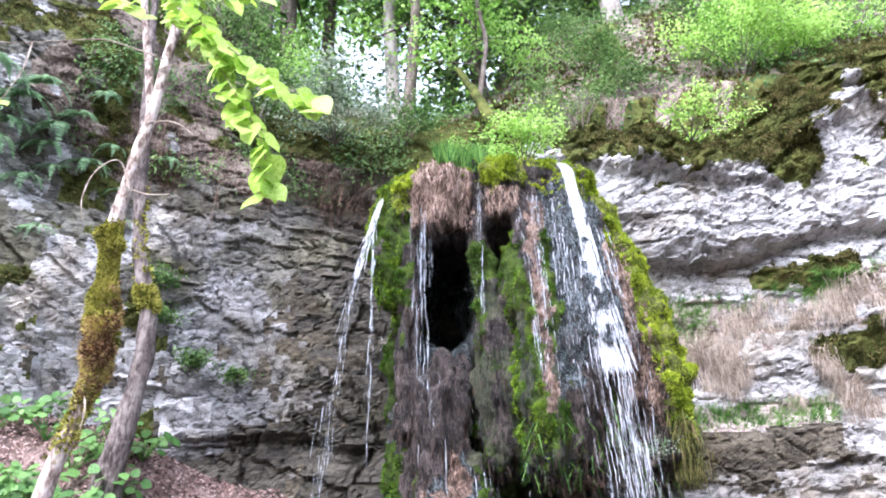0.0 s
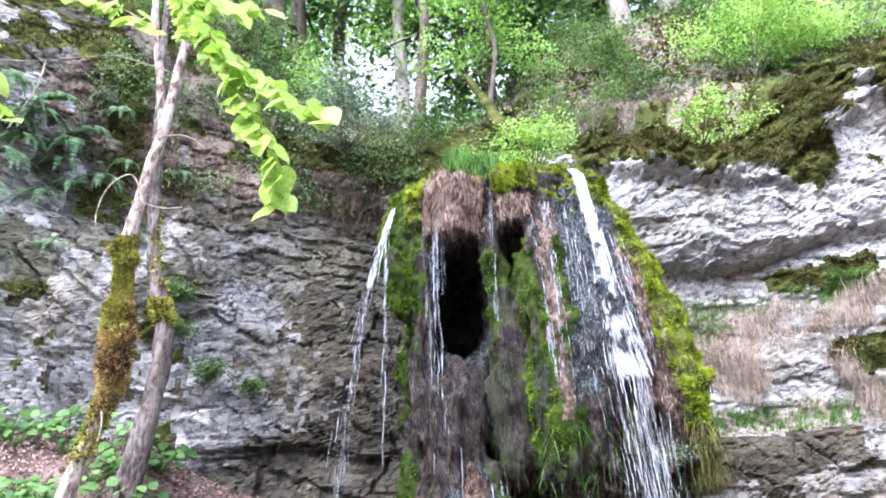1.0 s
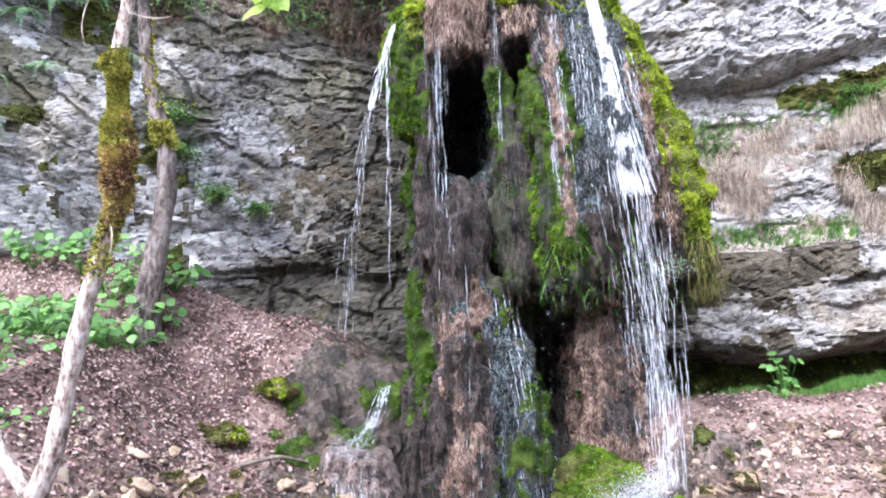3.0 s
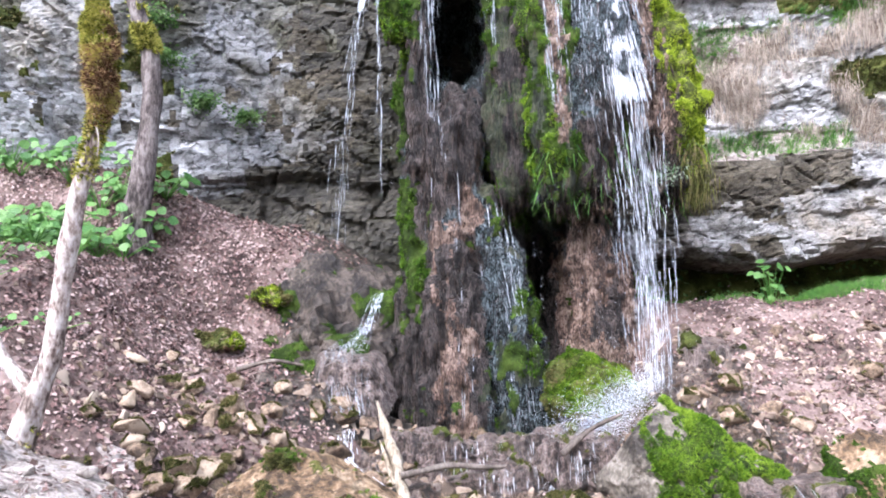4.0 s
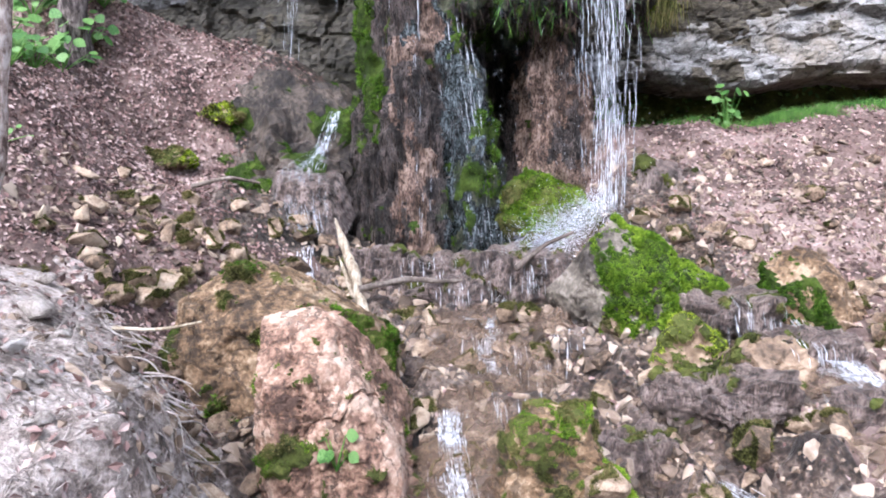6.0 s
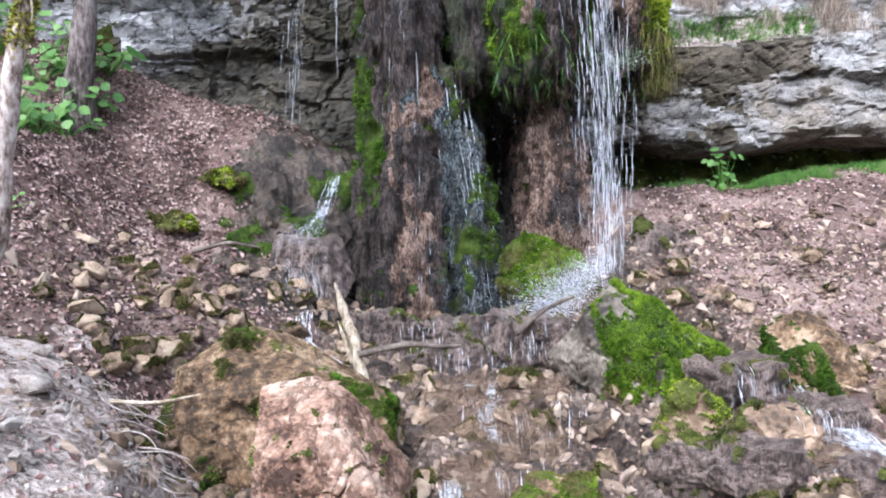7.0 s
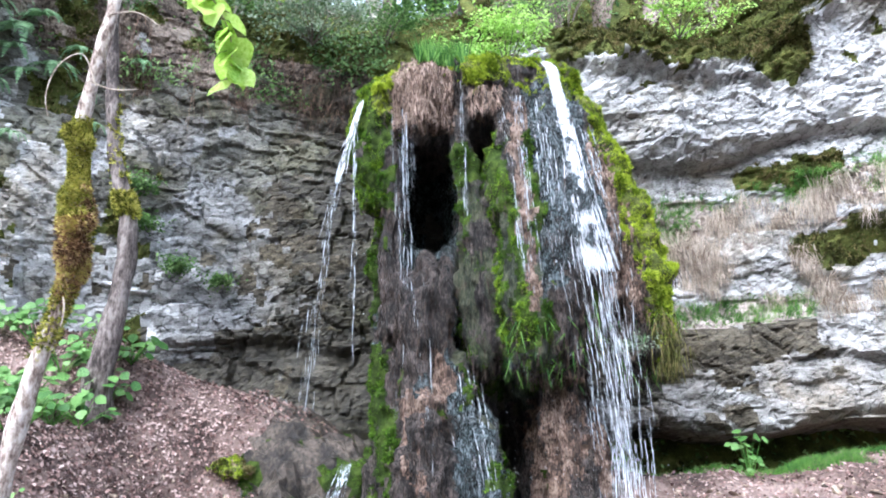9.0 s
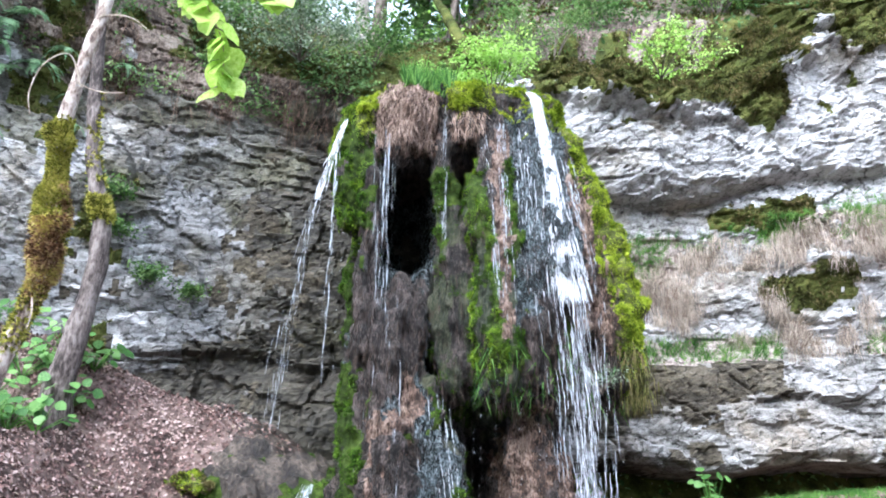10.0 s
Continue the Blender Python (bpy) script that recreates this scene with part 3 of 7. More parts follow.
def ground_height(x, y, rough=True):
    line = cliff_line(x) + 0.75
    k = smooth(y, line - 0.02, line + 0.35)
    low, high = lower_ground(x, y), np.maximum(upper_ground(x, y), 8.0)
    q = np.stack([x, y, 0 * x], 1)
    bed = smooth(np.abs(x - 1.2), 3.0, 1.6) * smooth(y, 9.4, 8.6) * smooth(y, 2.6, 3.6)
    u = low / 0.25 + 0.9 * fbm(q * 0.9, 3, 44) + 0.25 * fbm(q * 3.0, 2, 45)
    low = low + bed * 0.25 * (np.floor(u) + smooth(u - np.floor(u), 0.74, 1.0) - u + 0.4)
    z = low * (1 - k) + high * k
    if rough:
        near = np.exp(-((x / 9) ** 2)) * (y < 13)
        z = z + 0.10 * fbm(q * 1.1, 3, 5) + near * (0.05 * fbm(q * 4.5, 3, 9))
        wet = smooth(np.abs(x - 0.7), 2.6, 1.2) * smooth(y, 9.5, 8)
        c = cells(q[:, :2] * [2.4, 3.2], 31)
        z = z + wet * near * (0.16 * (c[0] - 0.5) + 0.10 * c[2] - 0.05 + 0.05 * fbm(q * 9, 3, 46))
    return z


def spaced(a, b, fine_a, fine_b, fine, coarse_ratio=1.22):
    out = list(np.arange(fine_a, fine_b + 1e-6, fine))
    s = fine
    while out[-1] < b:
        s *= coarse_ratio
        out.append(out[-1] + s)
    s = fine
    while out[0] > a:
        s *= coarse_ratio
        out.insert(0, out[0] - s)
    return np.array(out)


gx, gy = spaced(-320, 320, -7.5, 8.0, 0.06), spaced(-300, 320, -2.4, 11.6, 0.06)
GX, GY = np.meshgrid(gx, gy, indexing="ij")
gz = ground_height(GX.ravel(), GY.ravel())
ground_v = np.stack([GX.ravel(), GY.ravel(), gz], 1)
ground_f = grid_faces(len(gx), len(gy))
gc = ground_v[ground_f].mean(1)
upper_zone = (gc[:, 1] > cliff_line(gc[:, 0]) + 0.6) & ((fbm(gc * 0.8, 3, 13) > 0.3) | (gc[:, 1] < cliff_line(gc[:, 0]) + 1.1))
bank_zone = (gc[:, 1] < 5.6 + 0.9 * fbm(gc * 2, 3, 14)) & (gc[:, 1] > 1.6 + 1.4 * fbm(gc * 1.3, 4, 16)) & (gc[:, 0] < -0.95 - 0.35 * (gc[:, 1] - 3.5) + 0.3 * fbm(gc * 2, 2, 15)) & (gc[:, 0] > -6 + 1.5 * fbm(gc, 2, 17))
wet_zone = smooth(np.abs(gc[:, 0] - 0.9 - 0.15 * (gc[:, 1] - 6)), 3.0, 1.6) * smooth(gc[:, 1], 9.6, 8.6) * smooth(gc[:, 1], 0.2, 3.0)
wet_zone = (wet_zone + 0.3 * fbm(gc * 1.5, 2, 3) > 0.5) & (gc[:, 0] > -1.5 - 0.4 * (8 - gc[:, 1]))
# Wet rock left of the stem; its dark colour also carries the shade there.
seep_shade_zone = (gc[:, 0] + 0.5 * fbm(gc * 1.6, 3, 18) > -2.1) & (gc[:, 0] < 0.4) & (gc[:, 1] > 8.1 + 0.4 * fbm(gc * 2, 2, 19))
wet_zone = wet_zone | ((gc[:, 0] + 0.5 * fbm(gc * 1.6, 3, 18) > -2.2) & (gc[:, 0] < 0.2) & (gc[:, 1] > 8.3))
tagged(new("ground", mesh_of("ground", ground_v, ground_f, [SOIL, MUD, MOSS_BED, DUST, TUFA_BANK, EARTH], np.where(upper_zone, 2, np.where(gc[:, 1] > cliff_line(gc[:, 0]) + 0.6, 5, np.where(bank_zone, 3, np.where(seep_shade_zone, 4, wet_zone.astype(int))))))), "brown leaf-strewn forest soil with a wet stony stream bed", "ground", kind="structure")


def on_ground(x, y):
    return float(ground_height(np.array([x], float), np.array([y], float))[0])


# ---- cliffs ----
def rock_relief(x, z, seed):
    q = np.stack([x, z, 0 * x], 1)
    w = np.stack([fbm(q * 0.8, 4, seed), fbm(q * 0.8 + 31, 4, seed + 3)], 1) * 0.28
    tilted = np.stack([x, z + 0.10 * x], 1)
    a = cells((tilted + w) * [0.7, 1.5], seed + 5)
    b = cells((tilted + 0.7 * w) * [1.7, 3.1], seed + 9)
    c = cells((tilted + 0.5 * w) * [5.0, 7.5], seed + 13)
    d = cells((tilted + 0.3 * w) * [13.0, 17.0], seed + 17)
    beds = z + 0.10 * x + 0.9 * w[:, 1] + 0.25 * w[:, 0]
    saw = np.mod(beds * 2.3 + 0.6 * vnoise(q * 0.35, seed + 51), 1) - 0.5
    saw2 = np.mod(beds * 6.1 + 0.8 * vnoise(q * 0.8, seed + 53), 1) - 0.5
    ledge = smooth(fbm(q * [0.45, 0.9, 1], 3, seed + 55), -0.35, 0.35)
    rubbly = smooth(fbm(q * 0.6, 3, seed + 33), -0.5, 0.4)
    out = 0.20 * (a[0] - 0.5) + 0.07 * a[2] + rubbly * (0.10 * (b[0] - 0.5) + 0.03 * b[2] - 0.03 * b[1]) + (0.3 + 0.7 * rubbly) * (0.050 * (c[0] - 0.5) + 0.018 * c[1] + 0.010 * c[2]) + 0.022 * (d[0] - 0.5)
    out = out - 0.06 * smooth(b[3], 0.08, 0.0) * (b[0] > 0.6) - 0.08 * smooth(a[3], 0.05, 0.0) * (a[0] > 0.4)
    out = out + (ledge + 0.25 * smooth(np.abs(x + 1.0), 1.8, 0.9)) * (-0.055 * saw - 0.014 * saw2)
    return out + 0.24 * fbm(q * 0.55, 3, seed + 21) + 0.022 * fbm(q * 4, 4, seed + 25, 0.6)


def cliff(x0, x1, z0, z1, profile, remap, seed, sx=0.042, sz=0.037):
    xs, zs = np.arange(x0, x1 + 1e-6, sx), np.arange(z0, z1, sz)
    X, Z = [a.ravel() for a in np.meshgrid(xs, zs, indexing="ij")]
    zz = remap(X, Z)
    pz, py = np.array(profile).T
    jitter = 0.10 * fbm(np.stack([X * 0.8, 0 * X, 0 * X], 1), 3, seed + 40)
    Y = cliff_line(X) + np.interp(zz + jitter, pz, py) - rock_relief(X, Z, seed)
    cushion = smooth(zz, 7.45, 7.75) * (zz < 12) * smooth(X, 0.4, 1.4)
    q3 = np.stack([X, Y, Z], 1)
    pad = cells(np.stack([X * 2.6, Z * 3.0], 1) + 0.5 * fbm(q3 * 2, 2, seed + 62)[:, None], seed + 61)
    Y = Y - cushion * (0.30 * smooth(fbm(q3 * 1.7, 3, seed + 60), -0.4, 0.5) + 0.34 * (pad[0] - 0.5) + 0.12 * smooth(pad[3], 0.0, 0.25))
    Z = np.minimum(Z, upper_ground(X, Y) + 0.12 + 0.12 * fbm(np.stack([X, Y, Z], 1) * 2, 2, seed))
    return np.stack([X, Y, Z], 1), grid_faces(len(xs), len(zs)), zz


LEFT = [(-1.0, 0.02), (2.6, 0.02), (3.05, 0.04), (3.22, 0.01), (3.38, -0.19), (4.5, -0.22), (6.0, -0.05), (7.1, 0.08), (7.5, 0.10), (7.9, 0.06), (8.5, 0.14), (9.0, 0.36), (9.5, 0.75), (10.2, 1.4)]
RIGHT = [(-1.0, 0.95), (1.3, 1.0), (1.66, 0.9), (1.84, -0.10), (2.0, -0.28), (2.7, -0.20), (3.3, -0.05), (3.48, 0.06), (3.62, 0.22), (4.5, 0.22), (4.75, 0.15), (5.0, 0.16), (5.5, 0.20),
         (6.02, 0.24), (6.12, 0.26), (6.20, -0.06), (6.42, -0.20), (7.2, -0.16), (7.55, -0.12), (7.8, 0.05), (8.3, 0.4), (9.2, 1.3), (10.4, 2.6)]


def left_map(x, z):
    return np.where(z > 7, 7 + (z - 7) / (1 + 0.7 * smooth(-x, 3.6, 6.5)), z)


def right_map(x, z):
    crack = np.interp(x, [2.5, 4.6, 6.3, 8, 12], [6.16, 6.14, 6.44, 6.6, 6.9])
    edge = np.interp(x, [1.5, 2.6, 3.4, 4.6, 5.6, 6.3, 7.2, 12], [7.6, 7.85, 7.75, 7.35, 7.3, 8.3, 8.6, 9.4])
    z1 = np.where(z < crack, z * 6.2 / crack, 6.2 + (z - crack) / (edge - crack) * 1.35)
    return np.where(z < edge, z1, 7.55 + (z - edge))


def wall_y(v, x, z):
    """The front of a rock wall's mesh near x and height z."""
    near_ = (np.abs(v[:, 0] - x) < 0.16) & (np.abs(v[:, 2] - z) < 0.16)
    return float(v[near_, 1].min()) if near_.any() else float(cliff_line(np.array([x]))[0])


def facets_of(v, f):
    n = np.cross(v[f[:, 2]] - v[f[:, 0]], v[f[:, 3]] - v[f[:, 1]])
    return v[f].mean(1), n / (np.linalg.norm(n, axis=1)[:, None] + 1e-12)


lv, lf, lz = cliff(-12.0, 1.2, -0.6, 13.0, LEFT, left_map, 100)
lc, ln = facets_of(lv, lf)
lq = fbm(lc * 0.9, 3, 77)
l_ochre = smooth(lc[:, 0], -3.3, -2.1) * 1.35 * smooth(lc[:, 2], 8.6, 6.6) + 0.7 * lq + 0.55 * fbm(lc * 3.5, 3, 79) > 0.58
l_ochre = l_ochre | ((lc[:, 2] > 5.6) & (lc[:, 0] < -2.6) & (0.6 * lq + 0.6 * fbm(lc * 2.4, 3, 85) + 0.15 * smooth(lc[:, 2], 5.6, 7.5) > 0.42))
# Damp rock beside the tufa, widened to paint in the alcove's shade.
l_damp_shade = (smooth(lc[:, 0], -2.3, -1.1) * 1.25 + 0.45 * lq + 0.45 * fbm(lc * 3.5, 3, 83) > 0.62) | ((lc[:, 0] > -2.4) & (fbm(lc * [1.5, 1.5, 4], 3, 86) > 0.38)) | ((lc[:, 2] < 3.5) & (lq + 1.2 * smooth(np.abs(lc[:, 0] + 1.0), 2.6, 1.4) > 0.25))
l_zz = lz[lf].mean(1)
l_moss = (lc[:, 2] > upper_ground(lc[:, 0], lc[:, 1]) - 0.5) | ((l_zz > 8.3) & (fbm(lc * 2, 3, 94) > 0.0)) | ((lc[:, 0] < -4.2) & (lq + 0.5 * fbm(lc * 3, 3, 95) > 0.55))
l_idx = np.where(l_ochre, 1, np.where(lc[:, 0] + 0.9 * lq + 0.5 * fbm(lc * 3, 2, 89) + 1.6 * smooth(lc[:, 2], 5.0, 7.0) < -3.9, 4, 0))
l_idx = np.where(l_damp_shade, 2, l_idx)
l_idx = np.where((lc[:, 2] > 5.2) & (l_idx != 2) & (lq + 0.5 * fbm(lc * 2.2, 3, 92) + 0.5 * smooth(lc[:, 2], 5.0, 7.0) > 0.12), 6, l_idx)
l_idx = np.where((l_zz + 0.7 * lq + 0.3 * fbm(lc * 3, 2, 93) > 7.55) & (lc[:, 0] > -6.2 + 0.8 * lq), 5, l_idx)
l_idx = np.where(l_moss, 3, l_idx)
cliff_left = tagged(new("rock_wall_west", mesh_of("rock_wall_west", lv, lf, [LIME_WEST_SHADE, OCHRE, DAMP_SHADE_LIME, MOSS_BED, LIME, EARTH, LIME_MOIST], l_idx, False)), "grey and ochre layered limestone wall with a low undercut", "cliff", kind="structure")

rv, rf, rz = cliff(1.2, 14.0, -0.2, 11.5, RIGHT, right_map, 300)
rc, rn = facets_of(rv, rf)
rq = fbm(rc * 0.9, 3, 78)
r_zz = rz[rf].mean(1)
r_moss = (r_zz + 0.9 * fbm(rc * 1.7, 3, 180) + 0.3 * fbm(rc * 5, 2, 181) > 7.55 + 0.5 * smooth(rc[:, 0], 3.2, 2.2)) | (np.hypot((rc[:, 0] - 5.95) / 0.75, (rc[:, 2] - 5.85) / 0.36) + 0.6 * fbm(rc * 2.6, 3, 182) < 0.85) | (np.hypot((rc[:, 0] - 6.5) / 0.75, (rc[:, 2] - 4.6) / 0.35) + 0.6 * fbm(rc * 2.6, 3, 183) < 0.8)
r_earth = ((r_zz > 4.55) & (r_zz < 5.6) & (rq + 0.5 * fbm(rc * 3, 3, 82) > 0.12)) | ((np.abs(r_zz - 3.6) < 0.2) & (rq > 0))
# Undercut shade painted dark below 1.7, plus damp rock near the fall.
r_damp_shade = (r_zz < 1.7) | ((r_zz < 2.6) & (rc[:, 0] < 3.6) & (rq > -0.2))
r_brown = (r_zz < 3.5) & (rq + 0.6 * fbm(rc * 3, 3, 80) > 0.22)
r_idx = np.where(r_brown, 4, np.where(r_zz < 3.7 + 0.5 * rq, 5, 0))
r_idx = np.where(r_earth, 2, r_idx)
r_idx = np.where(r_damp_shade, 1, r_idx)
r_idx = np.where(r_moss, 3, r_idx)
cliff_right = tagged(new("rock_wall_east", mesh_of("rock_wall_east", rv, rf, [LIME, DAMP_SHADE_LIME, DUST, MOSS_BED, OCHRE, LIME_MID], r_idx, False)), "pale grey limestone wall with a deep overhang and mossy top", "cliff", kind="structure")


# ---- tufa formation ----
def surface_nets(field, lo, h):
    """A smooth mesh of quads where the field on a grid changes its sign."""
    s = field < 0
    nx, ny, nz = field.shape
    total, count = np.zeros((nx - 1, ny - 1, nz - 1, 3)), np.zeros((nx - 1, ny - 1, nz - 1))
    base = [(0, 0, 0), (1, 0, 0), (0, 1, 0), (0, 0, 1), (1, 1, 0), (1, 0, 1), (0, 1, 1), (1, 1, 1)]

    def corner(a, o):
        return a[o[0]:nx - 1 + o[0], o[1]:ny - 1 + o[1], o[2]:nz - 1 + o[2]]

    for p in base:
        for axis in range(3):
            if p[axis]:
                continue
            q = tuple(c + (k == axis) for k, c in enumerate(p))
            a, b = corner(field, p), corner(field, q)
            cross = (a < 0) != (b < 0)
            t = np.where(cross, a / np.where(cross, a - b, 1), 0)
            for k in range(3):
                total[..., k] += np.where(cross, p[k] + (t if k == axis else 0), 0)
            count += cross
    has = count > 0
    ids = np.full(has.shape, -1)
    ids[has] = np.arange(has.sum())
    where = np.argwhere(has)
    v = (where + total[has] / count[has][:, None]) * h + lo
    quads = []
    for axis in range(3):
        u, w = (axis + 1) % 3, (axis + 2) % 3
        a = s.take(range(0, s.shape[axis] - 1), axis)
        b = s.take(range(1, s.shape[axis]), axis)
        e = np.argwhere(a != b)
        e = e[(e[:, u] > 0) & (e[:, w] > 0) & (e[:, u] < ids.shape[u]) & (e[:, w] < ids.shape[w])]
        flip = a[tuple(e.T)]
        du, dw = np.eye(3, dtype=int)[u], np.eye(3, dtype=int)[w]
        q = np.stack([ids[tuple((e - du - dw).T)], ids[tuple((e - dw).T)], ids[tuple(e.T)], ids[tuple((e - du).T)]], 1)
        q[~flip] = q[~flip][:, ::-1]
        quads.append(q)
    q = np.concatenate(quads)
    return v, q[(q >= 0).all(1)]


def limb(P, *pts):
    """Distance to a chain of round cones; each point is x, y, z, radius."""
    out = None
    for a, b in zip(pts, pts[1:]):
        a, b = np.array(a, float), np.array(b, float)
        d = b[:3] - a[:3]
        t = np.clip(((P - a[:3].astype(np.float32)) @ d.astype(np.float32)) / (d @ d), 0, 1)
        m = np.linalg.norm(P - (a[:3] + t[..., None] * d).astype(np.float32), axis=-1) - (a[3] + t * (b[3] - a[3]))
        out = m if out is None else np.minimum(out, m)
    return out


def blob(P, c, r):
    r = np.array(r, np.float32)
    k = np.linalg.norm((P - np.array(c, np.float32)) / r, axis=-1)
    return (k - 1) * r.min()


def blend(a, b, k=0.12):
    h = np.clip(0.5 + 0.5 * (b - a) / k, 0, 1)
    return b + (a - b) * h - k * h * (1 - h)


RIDGE = [(1.98, 9.95, 6.80, 0.20), (2.36, 9.42, 5.30, 0.24), (2.62, 9.2, 4.2, 0.25), (2.78, 9.12, 3.4, 0.22), (2.80, 9.15, 2.9, 0.13)]


def tufa_field(P):
    d = limb(P, *RIDGE)
    d = blend(d, limb(P, (1.72, 10.0, 6.72, 0.26), (1.85, 9.45, 5.4, 0.42), (1.98, 9.2, 4.1, 0.50), (2.05, 9.25, 3.5, 0.40)))
    d = blend(d, limb(P, (1.22, 10.0, 6.70, 0.28), (1.27, 9.5, 5.0, 0.36), (1.36, 9.2, 3.3, 0.42), (1.36, 9.2, 2.75, 0.34)))
    d = blend(d, limb(P, (1.75, 9.25, 3.5, 0.42), (1.72, 9.25, 2.75, 0.30)))
    d = blend(d, limb(P, (2.45, 9.35, 3.6, 0.30), (2.55, 9.3, 2.75, 0.22)))
    d = blend(d, limb(P, (0.52, 9.95, 6.8, 0.20), (0.55, 9.85, 6.1, 0.13), (0.68, 9.85, 4.9, 0.20), (0.76, 9.8, 3.8, 0.27), (0.80, 9.85, 2.7, 0.18)))
    d = blend(d, limb(P, (0.95, 10.1, 5.5, 0.20), (1.0, 9.8, 4.4, 0.28), (1.05, 9.75, 3.0, 0.25)))
    d = blend(d, blob(P, (0.02, 9.95, 6.62), (0.50, 0.42, 0.42)))
    d = blend(d, blob(P, (0.02, 9.85, 6.30), (0.40, 0.24, 0.42)), 0.1)
    d = blend(d, blob(P, (0.87, 9.85, 6.70), (0.34, 0.38, 0.34)))
    d = blend(d, blob(P, (0.87, 9.74, 6.42), (0.27, 0.20, 0.33)), 0.1)
    d = blend(d, blob(P, (1.45, 10.1, 6.80), (0.55, 0.45, 0.25)))
    d = blend(d, limb(P, (-0.66, 10.1, 6.55, 0.26), (-0.72, 10.0, 5.6, 0.25), (-0.68, 10.0, 4.95, 0.18)))
    d = blend(d, limb(P, (-0.48, 9.95, 6.2, 0.14), (-0.45, 9.85, 5.2, 0.15), (-0.42, 9.8, 4.2, 0.14), (-0.40, 9.8, 3.2, 0.2)))
    back = np.maximum(np.maximum(np.abs(P[..., 0] - 0.7) - 1.35, 10.55 - P[..., 1]), np.maximum(P[..., 2] - 6.6, P[..., 1] - 12.3))
    d = blend(d, back, 0.2)
    d = blend(d, limb(P, (0.12, 10.2, 4.15, 0.28), (0.02, 9.85, 3.5, 0.36), (0.02, 9.8, 2.5, 0.38), (-0.02, 9.75, 1.6, 0.48), (0.0, 9.7, 0.6, 0.64), (0.0, 9.7, -0.5, 0.75)))
    d = blend(d, limb(P, (-0.36, 9.85, 2.8, 0.12), (-0.48, 9.72, 1.7, 0.17), (-0.56, 9.55, 0.7, 0.22), (-0.60, 9.4, -0.3, 0.28)), 0.08)
    d = blend(d, limb(P, (0.02, 9.5, 2.5, 0.10), (0.06, 9.28, 1.5, 0.20), (0.12, 9.05, 0.5, 0.28), (0.16, 8.95, -0.3, 0.34)), 0.08)
    d = blend(d, limb(P, (-0.20, 9.45, 2.2, 0.10), (-0.22, 9.25, 1.2, 0.14), (-0.26, 9.1, 0.0, 0.22)), 0.07)
    d = blend(d, limb(P, (0.34, 9.7, 2.75, 0.14), (0.54, 9.5, 1.9, 0.25), (0.70, 9.3, 1.0, 0.36), (0.78, 9.15, -0.2, 0.46)), 0.08)
    d = blend(d, limb(P, (0.02, 10.6, -0.5, 0.8), (0.0, 10.6, 3.4, 0.6)))
    d = blend(d, limb(P, (1.80, 9.85, 2.6, 0.30), (1.85, 9.75, 1.5, 0.34), (1.80, 9.65, 0.4, 0.50)))
    cave = blob(P, (0.10, 10.7, 5.05), (0.42, 1.35, 1.0))
    d = np.maximum(d, -cave)
    d = np.maximum(d, -blob(P, (0.86, 10.1, 5.78), (0.24, 0.75, 0.40)))
    hollow = blob(P, (1.15, 10.3, 1.35), (0.36, 1.2, 1.0))
    d = np.maximum(d, -hollow)
    return d


H = 0.036
lo = np.array([-1.4, 8.3, -0.6])
axes = [np.arange(lo[k], top, H, dtype=np.float32) for k, top in enumerate((3.4, 12.0, 7.5))]
grid = np.stack(np.meshgrid(*axes, indexing="ij"), -1)
field = tufa_field(grid)
del grid
tv, tf = surface_nets(field, lo, H)
tc, tn = facets_of(tv, tf)
vn = np.zeros_like(tv)
for k in range(4):
    np.add.at(vn, tf[:, k], tn)
vn /= np.linalg.norm(vn, axis=1)[:, None] + 1e-9
RUNS = tv * [7.5, 7.5, 0.9]
tv = tv + vn * (0.07 * fbm(RUNS, 3, 51) + 0.06 * fbm(tv * 3.2, 3, 55) + 0.05 * fbm(tv * [16, 16, 3], 3, 58) + 0.02 * fbm(tv * 16, 2, 59))[:, None]
tv = tv + vn * (smooth(tv[:, 2], 3.6, 2.4) * (0.11 * np.abs(vnoise(tv * [6.5, 6.5, 0.7], 57)) + 0.05 * np.abs(vnoise(tv * [15, 15, 2.2], 56)) - 0.05))[:, None]
tc, tn = facets_of(tv, tf)


def near_line(p, line):
    return limb(p.astype(np.float32), *line)


